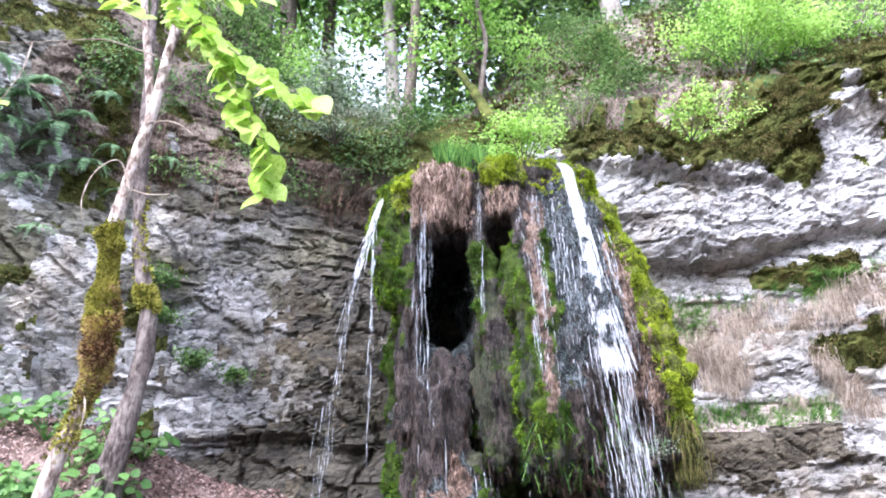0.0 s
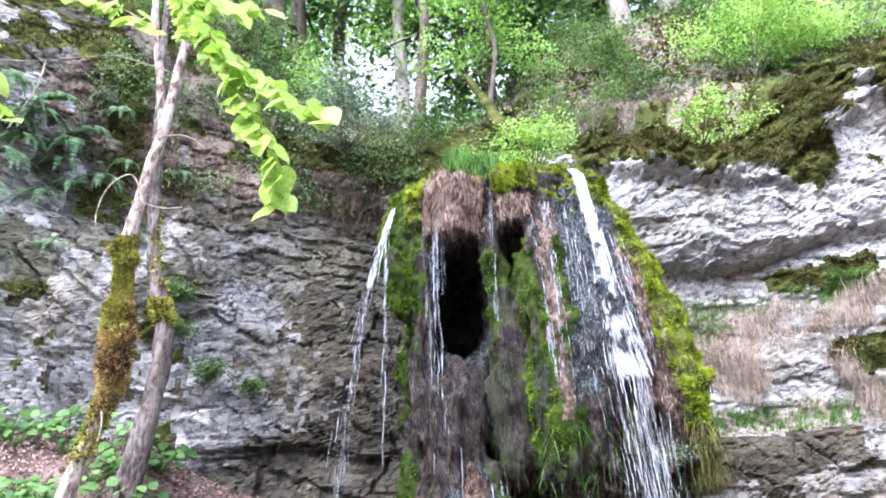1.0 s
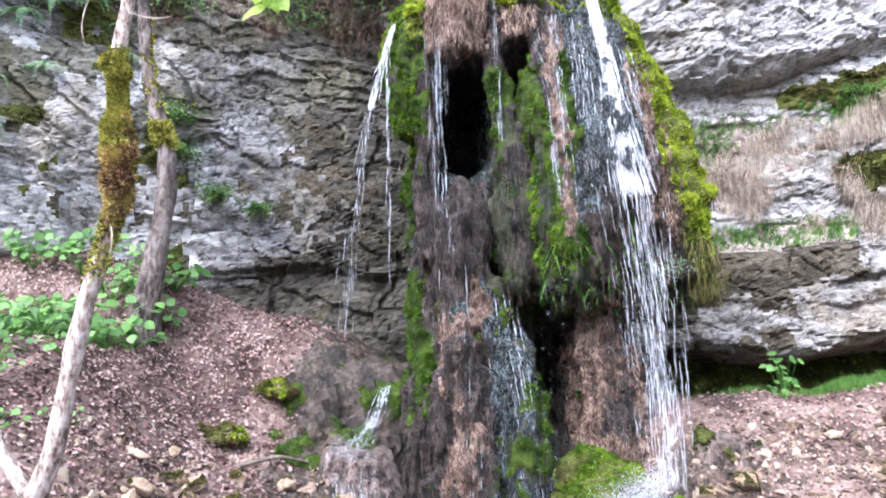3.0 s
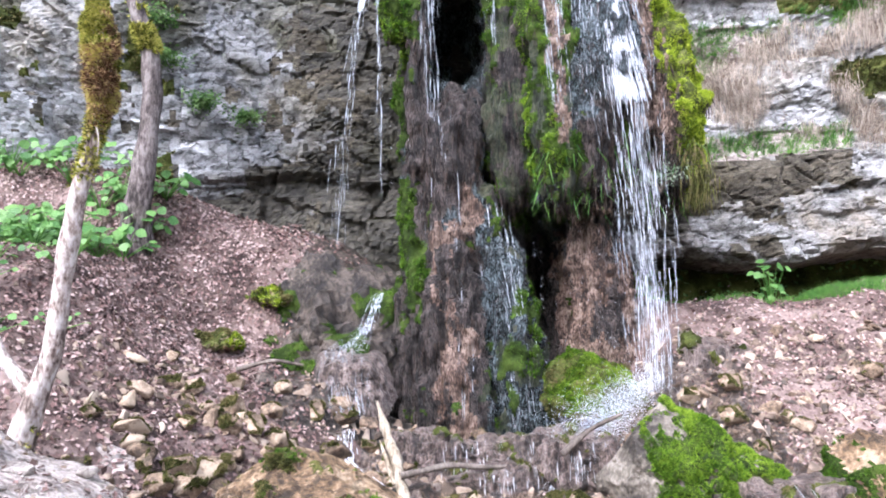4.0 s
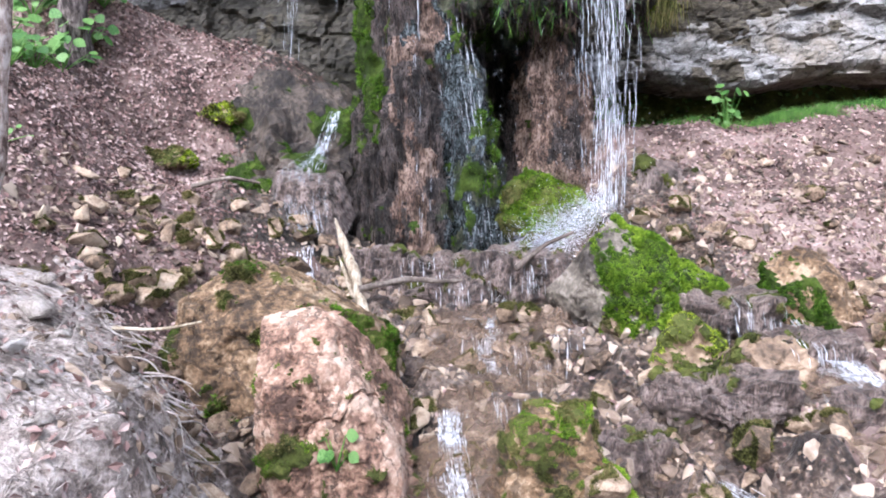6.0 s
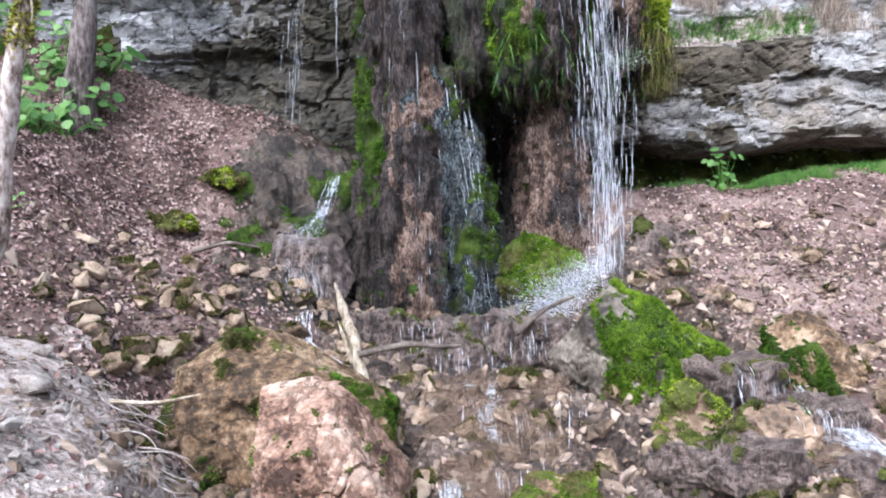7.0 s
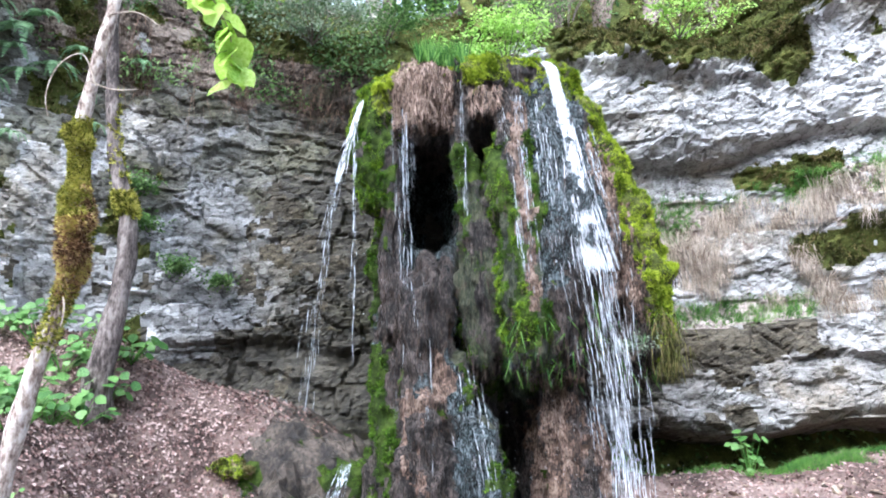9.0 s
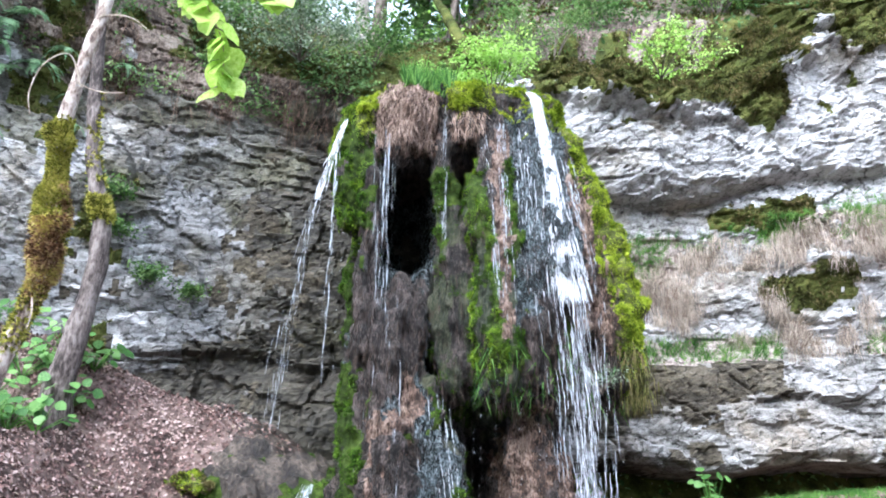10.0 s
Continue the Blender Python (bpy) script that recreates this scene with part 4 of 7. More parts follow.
def tufa_zone(p, n):
    """0 brown tufa, 1 dry tan tufa, 2 wet dark tufa, 3 bright moss, 4 deep green moss, 5 fresh moss, 6 algae on tufa,
    also the shaded column's tone.
    """
    p = p + 0.10 * np.stack([fbm(p * 4, 3, 81), fbm(p * 4, 3, 84), 2.5 * fbm(p * 3, 3, 87)], 1)
    x, y, z = p.T
    q, q2 = fbm(p * [2.5, 2.5, 0.9], 3, 61), fbm(p * [5, 5, 1.6], 2, 65)
    zone = np.zeros(len(p), int)
    zone[(np.abs(x - np.interp(z, [0, 1.2, 2.0, 2.6], [0.06, 0.0, -0.08, -0.16])) < 0.17 + 0.14 * q) & (z < 2.3) & (y < 9.9) & (q2 > -0.25)] = 1
    zone[(x > 2.1) & (z < 5.6) & (z > 3.2) & (q2 > -0.4)] = 1
    zone[(x > 1.4) & (z < 2.4) & (q > -0.6)] = 1
    zone[(x > 1.42) & (x < 2.12 + 0.05 * (6 - z)) & (z > 3.6 - 0.4 * q) & (z < 6.6)] = 2
    zone[(x > 0.33) & (z < 2.7) & (x < 1.3) & (y < 9.9)] = np.where((q2 > 0.22) & (z > 0.5), 4, np.where(q < -0.25, 6, 2))[(x > 0.33) & (z < 2.7) & (x < 1.3) & (y < 9.9)]
    # Column beside the cave: its shade is painted with dark brown and green zones.
    shade_side = (x > 0.40) & (x < 0.97) & (z > 2.3) & (z < 5.7)
    zone[shade_side] = np.where(q > 0.38, 4, np.where(q2 > 0.05, 0, 6))[shade_side]
    zone[(x < 0.42) & (z > 2.2) & (z < 4.4) & (q > 0.25)] = 2
    zone[(np.abs(x - 0.2) < 0.12) & (z > 2.1) & (z < 3.4) & (q2 > -0.2)] = 1
    # Surfaces inside the cave, behind y 9.9, take the colour of zone 2.
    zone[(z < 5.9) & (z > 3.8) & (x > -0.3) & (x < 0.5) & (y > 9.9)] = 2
    bright = (near_line(p, RIDGE) < 0.22) & (n @ np.array([0.70, -0.45, 0.5]) > 0.0 + 0.22 * q2) & (z > 2.75) & (x > np.interp(z, [2.7, 3.4, 4.2, 5.3, 6.8], [2.68, 2.66, 2.52, 2.30, 1.97]))
    cap = (n[:, 2] > 0.35 + 0.2 * q) & (z > 6.3)
    col = (x < -0.38) & (z > 4.7) & (q2 > -0.35)
    strip = (x < -0.3) & (z > 2.8) & (z <= 4.9) & (q > 0.3)
    cap = cap | ((np.abs(x - 0.9) < 0.34) & (z > 6.52)) | ((x < -0.35) & (z > 6.2))
    zone[(x > -0.38) & (x < 0.42) & (z > 5.9) & (y < 10.05) & (z < 6.95)] = 1
    cap = cap & ~((x > -0.38) & (x < 0.42) & (z < 6.95) & (n[:, 2] < 0.6))
    mid = (np.abs(x - np.interp(z, [3, 5, 6], [1.08, 0.98, 0.95])) < 0.13 + 0.1 * q) & (z > 3.0) & (z < 5.7)
    zone[(np.abs(x - 1.27) < 0.09 + 0.06 * q) & (z > 3.3) & (z < 6.2)] = 1
    mid2 = (np.abs(x - 1.40) < 0.06) & (z > 4.2) & (z < 5.6)
    low = (x > 0.95) & (x < 2.3) & (z > 2.5) & (z < 3.35 + 0.3 * q) & (q2 > 0.35)
    foot = (z < 2.8) & (((x < -0.36) & (q + 0.3 * (z - 1.6) > 0.25)) | (q2 > 0.9))
    zone[(x > 0.95) & (x < 1.5) & (z > 2.3) & (z < 3.9) & (zone == 0)] = 6
    zone[mid2 | low | strip | foot] = 4
    zone[mid] = np.where(q2 > 0.15, 5, np.where(q2 > -0.2, 4, 6))[mid]
    zone[col] = np.where(q2 > 0.0, 5, 4)[col]
    zone[cap] = np.where((q > -0.1) | (np.abs(x - 0.9) < 0.4), 3, 5)[cap]
    zone[bright] = 3
    return zone


zone = tufa_zone(tc, tn)
share = np.zeros(len(tv))
for k in range(4):
    np.add.at(share, tf[:, k], np.isin(zone, (3, 4, 5)) / 4)
tv = tv + vn * (np.clip(share, 0, 1) * (0.005 + 0.05 * smooth(fbm(tv * 6.5, 3, 88), -0.3, 0.7)))[:, None]
bare = np.zeros(len(tv))
for k in range(4):
    np.add.at(bare, tf[:, k], np.isin(zone, (1, 2)) / 4)
tv = tv + vn * (np.clip(bare, 0, 1) * (0.07 * np.abs(vnoise(tv * [7, 7, 5], 188)) + 0.05 * np.abs(vnoise(tv * [15, 15, 9], 189)) - 0.03))[:, None]
tc, tn = facets_of(tv, tf)
tufa = thing("tufa_cascade", "moss-covered brown tufa formation with hanging curtains and caves", "rock formation", (0.6, 9.8, -0.4))
is_stem = (tc[:, 2] < 3.0) & (tc[:, 0] < 0.95) | (tc[:, 2] < 2.3) & (tc[:, 0] < 1.5) & (tc[:, 1] > 10.2)
is_col = (tc[:, 0] < -0.30) & ~is_stem & (tc[:, 1] < 10.5)
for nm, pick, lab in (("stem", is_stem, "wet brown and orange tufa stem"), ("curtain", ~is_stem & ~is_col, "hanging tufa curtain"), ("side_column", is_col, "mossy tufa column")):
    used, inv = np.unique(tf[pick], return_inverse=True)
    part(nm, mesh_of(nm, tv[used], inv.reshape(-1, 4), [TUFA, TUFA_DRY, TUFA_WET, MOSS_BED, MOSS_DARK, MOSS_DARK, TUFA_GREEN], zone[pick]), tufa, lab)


def moss_coat(name, v, f, weight, count, mat, parent, size=(0.03, 0.06), seed=0, label="", lift=0.0):
    r = np.random.default_rng(seed)
    p, n = sample(v, f, count, r, weight)
    if not len(p):
        return None
    clump = 0.7 + 0.8 * smooth(fbm(p * 5, 2, seed), -0.3, 0.6)
    mv, mf = scatter(*MOSS, p - n * 0.01, n + [0, 0, 0.25], r.uniform(*size, len(p)) * clump, r, 0.35)
    return part(name, mesh_of(name, mv, mf, [mat], shade=False), parent, label)


clumps = 0.06 + smooth(fbm(tc * 6.5, 3, 88), -0.35, 0.1)
moss_coat("moss", tv, tf, (zone == 3) * (0.2 + clumps), 36000, MOSS_BRIGHT, tufa, (0.018, 0.036), 1, "bright yellow-green moss cushions")
moss_coat("moss", tv, tf, (zone == 4) * clumps, 13000, MOSS_GREEN, tufa, (0.018, 0.034), 2, "dark green wet moss")
moss_coat("moss", tv, tf, (zone == 5) * clumps, 12000, MOSS_MID, tufa, (0.018, 0.036), 3, "fresh green moss clumps")
moss_coat("moss", tv, tf, (zone == 6) * (fbm(tc * 5, 3, 96) > 0.25), 2600, MOSS_GREEN, tufa, (0.014, 0.028), 4, "thin dark moss on the wet crust")


def front(x, z):
    """The foremost place of the tufa at x and height z."""
    i = np.clip(((np.asarray(x) - lo[0]) / H).astype(int), 0, field.shape[0] - 1)
    k = np.clip(((np.asarray(z) - lo[2]) / H).astype(int), 0, field.shape[2] - 1)
    col = field[i, :, k] < 0
    j = np.where(col.any(1), col.argmax(1), field.shape[1] - 1)
    return lo[1] + j * H


def fringe(name, pts, lengths, mat, parent, seed, width=0.008, curl=0.05, label=""):
    """Hanging thin roots, stems or blades from many feet."""
    r = np.random.default_rng(seed)
    n = len(pts)
    t = np.array([0, 0.35, 0.7, 1.0])
    sway = r.normal(0, curl, (n, 2))
    out = r.normal(0, 1, (n, 2))
    out /= np.linalg.norm(out, axis=1)[:, None]
    v = np.zeros((n, 4, 2, 3))
    for k in range(4):
        c = pts.copy()
        c[:, :2] += sway * t[k]
        c[:, 2] -= lengths * t[k]
        w = width * (1 - 0.8 * t[k])
        v[:, k, 0], v[:, k, 1] = c, c
        v[:, k, 0, :2] -= out * w
        v[:, k, 1, :2] += out * w
    base = (np.arange(n) * 8)[:, None]
    f = np.concatenate([base + np.array([[2 * k, 2 * k + 1, 2 * k + 3, 2 * k + 2]]) for k in range(3)], 0)
    return part(name, mesh_of(name, v.reshape(-1, 3), f, [mat], shade=False), parent, label, "stuff")


hang_w = ((tn[:, 2] < -0.15) & (tc[:, 1] < 9.85) & (tc[:, 2] > 2.2) & ((tc[:, 2] < 5.0) | (tc[:, 2] > 5.85) & (tc[:, 0] < 0.4))).astype(float)
hp, hn = sample(tv, tf, 3600, np.random.default_rng(21), hang_w)
fringe("hanging_fringe", hp + [0, 0, 0.02], np.random.default_rng(22).uniform(0.05, 0.22, len(hp)), ROOTS, tufa, 23, 0.007, 0.03, "brown hanging roots and dead moss")
brow_w = ((tc[:, 2] > 6.05) & (tc[:, 2] < 6.85) & (tc[:, 1] < 9.95) & (((tc[:, 0] > -0.4) & (tc[:, 0] < 0.40)) | ((np.abs(tc[:, 0] - 0.87) < 0.22) & (tc[:, 2] > 6.2) & (tc[:, 2] < 6.5)))).astype(float)
hp, hn = sample(tv, tf, 4600, np.random.default_rng(24), brow_w)
fringe("brow_fringe", hp + hn * 0.02, np.random.default_rng(25).uniform(0.04, 0.16, len(hp)), ROOTS_PALE, tufa, 26, 0.0045, 0.035, "pale brown curtain of matted roots")
low_w = ((tc[:, 2] > 2.45) & (tc[:, 2] < 3.2) & (tc[:, 0] > 0.95) & (tc[:, 1] < 9.5)).astype(float)
hp, hn = sample(tv, tf, 220, np.random.default_rng(27), low_w)
fringe("grass_skirt", hp + hn * 0.02, np.random.default_rng(28).uniform(0.08, 0.26, len(hp)), GRASSGREEN, tufa, 29, 0.007, 0.08, "green grass hanging from the curtain's rim")


tip = np.random.default_rng(151)
hp = np.stack([2.86 + tip.normal(0, 0.09, 900), 9.02 + tip.normal(0, 0.10, 900), tip.uniform(2.55, 3.25, 900)], 1)
hp[:, 0] += 0.10 * (3.0 - hp[:, 2])
fringe("moss_beard", hp, tip.uniform(0.08, 0.26, 900), MOSS_OLIVE, tufa, 152, 0.007, 0.04, "ochre hanging moss at the tip of the ridge")
fibre_w = ~((tc[:, 0] > 0.38) & (tc[:, 0] < 1.0) & (tc[:, 2] > 2.4) & (tc[:, 2] < 5.7)) & (tc[:, 1] < 10.1) & (np.abs(tn[:, 2]) < 0.75)
for zs, cnt, mat_, ln_, sd in (((0,), 5000, ROOTS, (0.04, 0.14), 131), ((1,), 3000, ROOTS_STEM, (0.03, 0.10), 134), ((2,), 1200, ROOTS_WET, (0.04, 0.13), 137)):
    hp, hn = sample(tv, tf, cnt, np.random.default_rng(sd), (fibre_w & np.isin(zone, zs)).astype(float))
    hn[:, 2] = 0
    fringe("fibre_crust", hp + hn * 0.012, np.random.default_rng(sd + 1).uniform(*ln_, cnt), mat_, tufa, sd + 2, 0.006, 0.012, "fibrous limy crust")

# ---- boulders ----
def boulder_mesh(name, half, planes, seed, mats, mossy=None, detail=4, turn=0.0, lumps=0.10, cut=(0.62, 0.86)):
    """A stone: a ball cut by planes, roughened, with the mossy faces in a second material."""
    bm = bmesh.new()
    bmesh.ops.create_icosphere(bm, subdivisions=detail, radius=1.0)
    v = np.array([w.co[:] for w in bm.verts])
    f = np.array([[w.index for w in t.verts] for t in bm.faces])
    bm.free()
    r = np.random.default_rng(seed)
    cuts = list(planes)
    for _ in range(9):
        n = r.normal(0, 1, 3)
        cuts.append((*n, r.uniform(*cut)))
    for *n, d in cuts:
        n = np.array(n) / np.linalg.norm(n)
        over = np.maximum(v @ n - d, 0)
        v = v - over[:, None] * n
    unit = v / (np.linalg.norm(v, axis=1)[:, None] + 1e-9)
    v = v * np.array(half)
    s = float(np.mean(half))
    v = v + unit * (lumps * s * fbm(v * 2.2 / s, 4, seed, 0.55) + 0.06 * s * fbm(v * [5 / s, 5 / s, 8 / s], 4, seed + 5, 0.6) - 0.05 * s * smooth(np.abs(vnoise(v * 2.6 / s, seed + 7)), 0.08, 0.0))[:, None]
    c, k = math.cos(turn), math.sin(turn)
    v = v @ np.array([[c, k, 0], [-k, c, 0], [0, 0, 1]])
    n = np.cross(v[f[:, 1]] - v[f[:, 0]], v[f[:, 2]] - v[f[:, 0]])
    n /= np.linalg.norm(n, axis=1)[:, None] + 1e-9
    c3 = v[f].mean(1)
    w = np.zeros(len(f)) if mossy is None else mossy(c3 / np.array(half), n, fbm(c3 * 2.6 / s, 3, seed + 9))
    if w.any():
        share, vn_ = np.zeros(len(v)), np.zeros_like(v)
        for k in range(3):
            np.add.at(share, f[:, k], w / 6)
            np.add.at(vn_, f[:, k], n)
        vn_ /= np.linalg.norm(vn_, axis=1)[:, None] + 1e-9
        v = v + vn_ * (np.clip(share, 0, 1) * (0.015 + 0.07 * smooth(fbm(v * 5, 3, seed + 3), -0.3, 0.7)))[:, None]
    return mesh_of(name, v, f, mats, (w > 0.5).astype(int) if len(mats) > 1 else None, False), v, f, w


BLOCK = []
for _k in (2, 3, 5, 6):
    _bm = bmesh.new()
    bmesh.ops.create_icosphere(_bm, subdivisions=_k, radius=1.0)
    BLOCK.append((np.array([w.co[:] for w in _bm.verts]), np.array([[w.index for w in t.verts] for t in _bm.faces])))
    _bm.free()


def crag_form(planes, seed, detail=2, extra=12, rough=1.0, bite=(0.80, 0.97)):
    """A broken block: the space within planes (normal, distance), with more small break faces, chipped and cracked."""
    u, f = BLOCK[detail]
    r = np.random.default_rng(seed)
    cuts = []
    for *n, d in planes:
        cuts.append((np.array(n, float) / np.linalg.norm(n), d))
    reach = np.min([np.where(u @ n > 1e-3, d / np.maximum(u @ n, 1e-3), 9.0) for n, d in cuts], axis=0)
    v = u * reach[:, None]
    for _ in range(extra):
        n = r.normal(0, 1, 3)
        n /= np.linalg.norm(n)
        d = (v @ n).max() * r.uniform(*bite)
        over = np.maximum(v @ n - d, 0)
        v = v * (1 - over / np.maximum(v @ n, 1e-3))[:, None]
    s = float(np.ptp(v, axis=0).mean()) / 2
    if rough:
        w = v / s
        ridge = np.abs(vnoise(w * 2.1 + 0.5 * np.stack([vnoise(w * 3, seed + k) for k in (1, 2, 3)], 1), seed + 4))
        v = v + u * s * rough * (0.030 * fbm(w * [2.2, 2.2, 3.2], 3, seed + 6, 0.6) - 0.055 * smooth(ridge, 0.045, 0.0) + 0.014 * np.abs(vnoise(w * [6, 6, 9], seed + 8)) + 0.013 * fbm(w * 14, 3, seed + 9))[:, None]
    return v, f


def crag(name, at, planes, seed, mats, label, mossy=None, moss=None, tufts=0, size=(0.011, 0.022), detail=3, extra=12, rough=1.0, category="boulder", second=None):
    """A boulder of its own, with moss growing on the faces that mossy picks."""
    v, f = crag_form(planes, seed, detail, extra, rough)
    n = np.cross(v[f[:, 1]] - v[f[:, 0]], v[f[:, 2]] - v[f[:, 0]])
    n /= np.linalg.norm(n, axis=1)[:, None] + 1e-12
    c = v[f].mean(1)
    w = np.zeros(len(f), bool) if mossy is None else mossy(c, n, fbm(c * 3.4, 3, seed + 11), fbm(c * 9, 3, seed + 12))
    if w.any():
        share, vn_ = np.zeros(len(v)), np.zeros_like(v)
        for k in range(3):
            np.add.at(share, f[:, k], w / 6)
            np.add.at(vn_, f[:, k], n)
        vn_ /= np.linalg.norm(vn_, axis=1)[:, None] + 1e-9
        v = v + vn_ * (np.clip(share, 0, 1) * (0.012 + 0.075 * smooth(fbm(v * 5, 3, seed + 3), -0.3, 0.6)))[:, None]
    ob = thing(name, label, category, at)
    body = new("rock", mesh_of("rock", v, f, mats, w.astype(int) if len(mats) > 1 else None, False))
    body.parent = ob
    if moss and w.any():
        r = np.random.default_rng(seed + 70)
        tone = fbm(c * 4, 3, seed + 40)
        for coat_mat, pick in ((moss, w),) if second is None else ((moss, w & (tone > -0.12)), (second, w & (tone <= -0.02))):
            p, pn = sample(v, f, tufts, r, pick.astype(float) * (0.15 + smooth(fbm(c * 8, 2, seed + 41), -0.3, 0.1)))
            if len(p):
                mv, mf = scatter(*MOSS, p - pn * 0.006, pn + [0, 0, 0.2], r.uniform(*size, len(p)) * (0.7 + 0.8 * smooth(fbm(p * 7, 2, seed), -0.3, 0.6)), r, 0.35)
                coat = tagged(new("moss", mesh_of("moss", mv, mf, [coat_mat], shade=False)), kind="stuff")
                coat.parent = ob
    return ob


def boulder(name, at, half, planes, seed, mats, label, mossy=None, moss=None, tufts=0, size=(0.011, 0.022), turn=0.0, lumps=0.10, category="boulder", second=None, cut=(0.62, 0.86)):
    me, v, f, w = boulder_mesh("rock", half, planes, seed, mats, mossy, 6 if max(half) > 0.9 and half[1] < 0.8 else 5, turn, lumps, cut)
    ob = thing(name, label, category, at)
    body = new("rock", me)
    body.parent = ob
    if moss and (w > 0.5).any():
        r = np.random.default_rng(seed + 70)
        q = fbm(v[f].mean(1) * 3.5, 3, seed + 40)
        for coat_mat, pick in ((moss, w > 0.5),) if second is None else ((moss, (w > 0.5) & (q > 0)), (second, (w > 0.5) & (q <= 0.1))):
            p, n = sample(v, f, tufts, r, pick.astype(float))
            mv, mf = scatter(*MOSS, p - n * 0.008, n + [0, 0, 0.2], r.uniform(*size, tufts) * (0.7 + 0.8 * smooth(fbm(p * 7, 2, seed), -0.3, 0.6)), r, 0.35)
            coat = tagged(new("moss", mesh_of("moss", mv, mf, [coat_mat], shade=False)), kind="stuff")
            coat.parent = ob
    return ob


crag("mossy_boulder", (2.12, 6.85, -0.26), [(-0.92, -0.3, 0.3, 0.68), (-0.75, -0.3, -0.6, 0.57), (0.58, 0, 0.81, 0.45), (0.35, -0.1, 0.93, 0.55), (0.7, -0.2, -0.7, 0.60), (-0.65, -0.75, 0.1, 0.52), (0.35, -0.9, 0.25, 0.50), (0, 1, 0.2, 0.6), (0, 0, -1, 0.75), (1, 0.1, 0, 0.80), (-0.1, -0.45, 0.89, 0.60)], 11, [GREYROCK, MOSS_DARK],
     "grey boulder thickly covered with bright green moss in the stream", lambda p, n, q, q2: (n @ np.array([0.5, -0.45, 0.6]) + 0.5 * q + 0.3 * q2 > 0.40) & (n[:, 2] > -0.6) & (p[:, 0] > -0.52), MOSS_MID, 26000, (0.012, 0.024), extra=10)
crag("reddish_boulder", (-0.56, 4.75, -0.35), [(-1, -0.1, 0.05, 0.46), (-0.24, -0.50, 0.83, 0.47), (0.85, -0.2, 0.5, 0.34), (1, -0.1, 0.1, 0.44), (0, -1, 0.22, 0.40), (0, 1, 0.3, 0.42), (0, 0, -1, 0.7), (-0.7, -0.7, 0.05, 0.50), (0.45, -0.8, 0.35, 0.42)], 12, [REDROCK, MOSS_BED],
     "reddish-tan angular boulder with a plant growing in its crack", lambda p, n, q, q2: (np.hypot(p[:, 0] + 0.22, p[:, 2] + 0.12) < 0.10 + 0.10 * q2) & (n[:, 1] < 0) | (q2 > 0.62) & (n[:, 2] < 0.5), MOSS_OLIVE, 900, (0.008, 0.016), second=MOSS_MID, extra=18, rough=1.2)
crag("tan_boulder", (-1.08, 5.9, -0.30), [(-1, -0.2, 0.25, 0.82), (-0.42, 0, 0.9, 0.69), (0.4, 0.05, 0.9, 0.53), (1, -0.1, 0.1, 0.87), (-0.1, -1, 0.35, 0.55), (-0.1, -0.42, 0.9, 0.55), (0, 1, 0.2, 0.55), (0, 0, -1, 0.65), (0.6, -0.75, 0.2, 0.74), (-0.6, -0.7, 0.3, 0.72)], 13, [TANROCK, MOSS_BED],
     "ochre boulder with wet top and moss on one side", lambda p, n, q, q2: ((p[:, 0] > 0.48) & (n[:, 1] < -0.3) & (q2 > -0.35)) | ((n[:, 1] < -0.3) & (q + 0.5 * q2 > 0.45)), MOSS_GREEN, 4200, (0.011, 0.022), second=MOSS_OLIVE, extra=18, rough=1.2)
crag("pointed_boulder", (3.65, 6.6, -0.25), [(-0.55, -0.3, 0.75, 0.42), (0.78, -0.2, 0.6, 0.27), (-0.5, -0.85, 0.1, 0.30), (0.5, -0.8, 0.3, 0.30), (-1, 0, 0, 0.43), (1, 0, 0, 0.45), (0, 0, -1, 0.55), (0, 1, 0.3, 0.35)], 14, [TANROCK, MOSS_DARK],
     "pointed tan rock with dark moss on one face", lambda p, n, q, q2: (n[:, 0] + 0.35 * q + 0.2 * q2 < -0.30) & (n[:, 2] < 0.55) & (p[:, 0] + 0.4 * p[:, 2] < -0.06), MOSS_GREEN, 4000, (0.012, 0.022), extra=3, detail=2)
boulder("mossy_rock", (2.08, 5.62, -0.5), (0.27, 0.28, 0.40), [], 15, [STONE, MOSS_BED], "small upright rock with a moss cap", lambda p, n, q: (n[:, 2] + 0.8 * q > 0.25).astype(float), MOSS_BRIGHT, 2500, (0.009, 0.017))
boulder("grey_rock", (2.78, 5.75, -0.58), (0.42, 0.30, 0.34), [], 16, [STONE, MOSS_BED], "wet grey-tan rock beside running water", lambda p, n, q: (q - 0.3 * p[:, 0] > 0.4).astype(float), MOSS_OLIVE, 500)
boulder("mossy_boulder", (0.82, 4.42, -0.80), (0.56, 0.42, 0.50), [(0, -0.9, 0.4, 0.7), (-0.9, -0.1, 0.3, 0.7)], 17, [TANROCK, MOSS_BED],
        "low brown boulder half covered with olive moss at the stream's edge", lambda p, n, q: (n[:, 2] * 0.6 + 0.9 * q - 0.3 * p[:, 0] > 0.35).astype(float), MOSS_OLIVE, 6500, (0.008, 0.016), second=MOSS_MID)
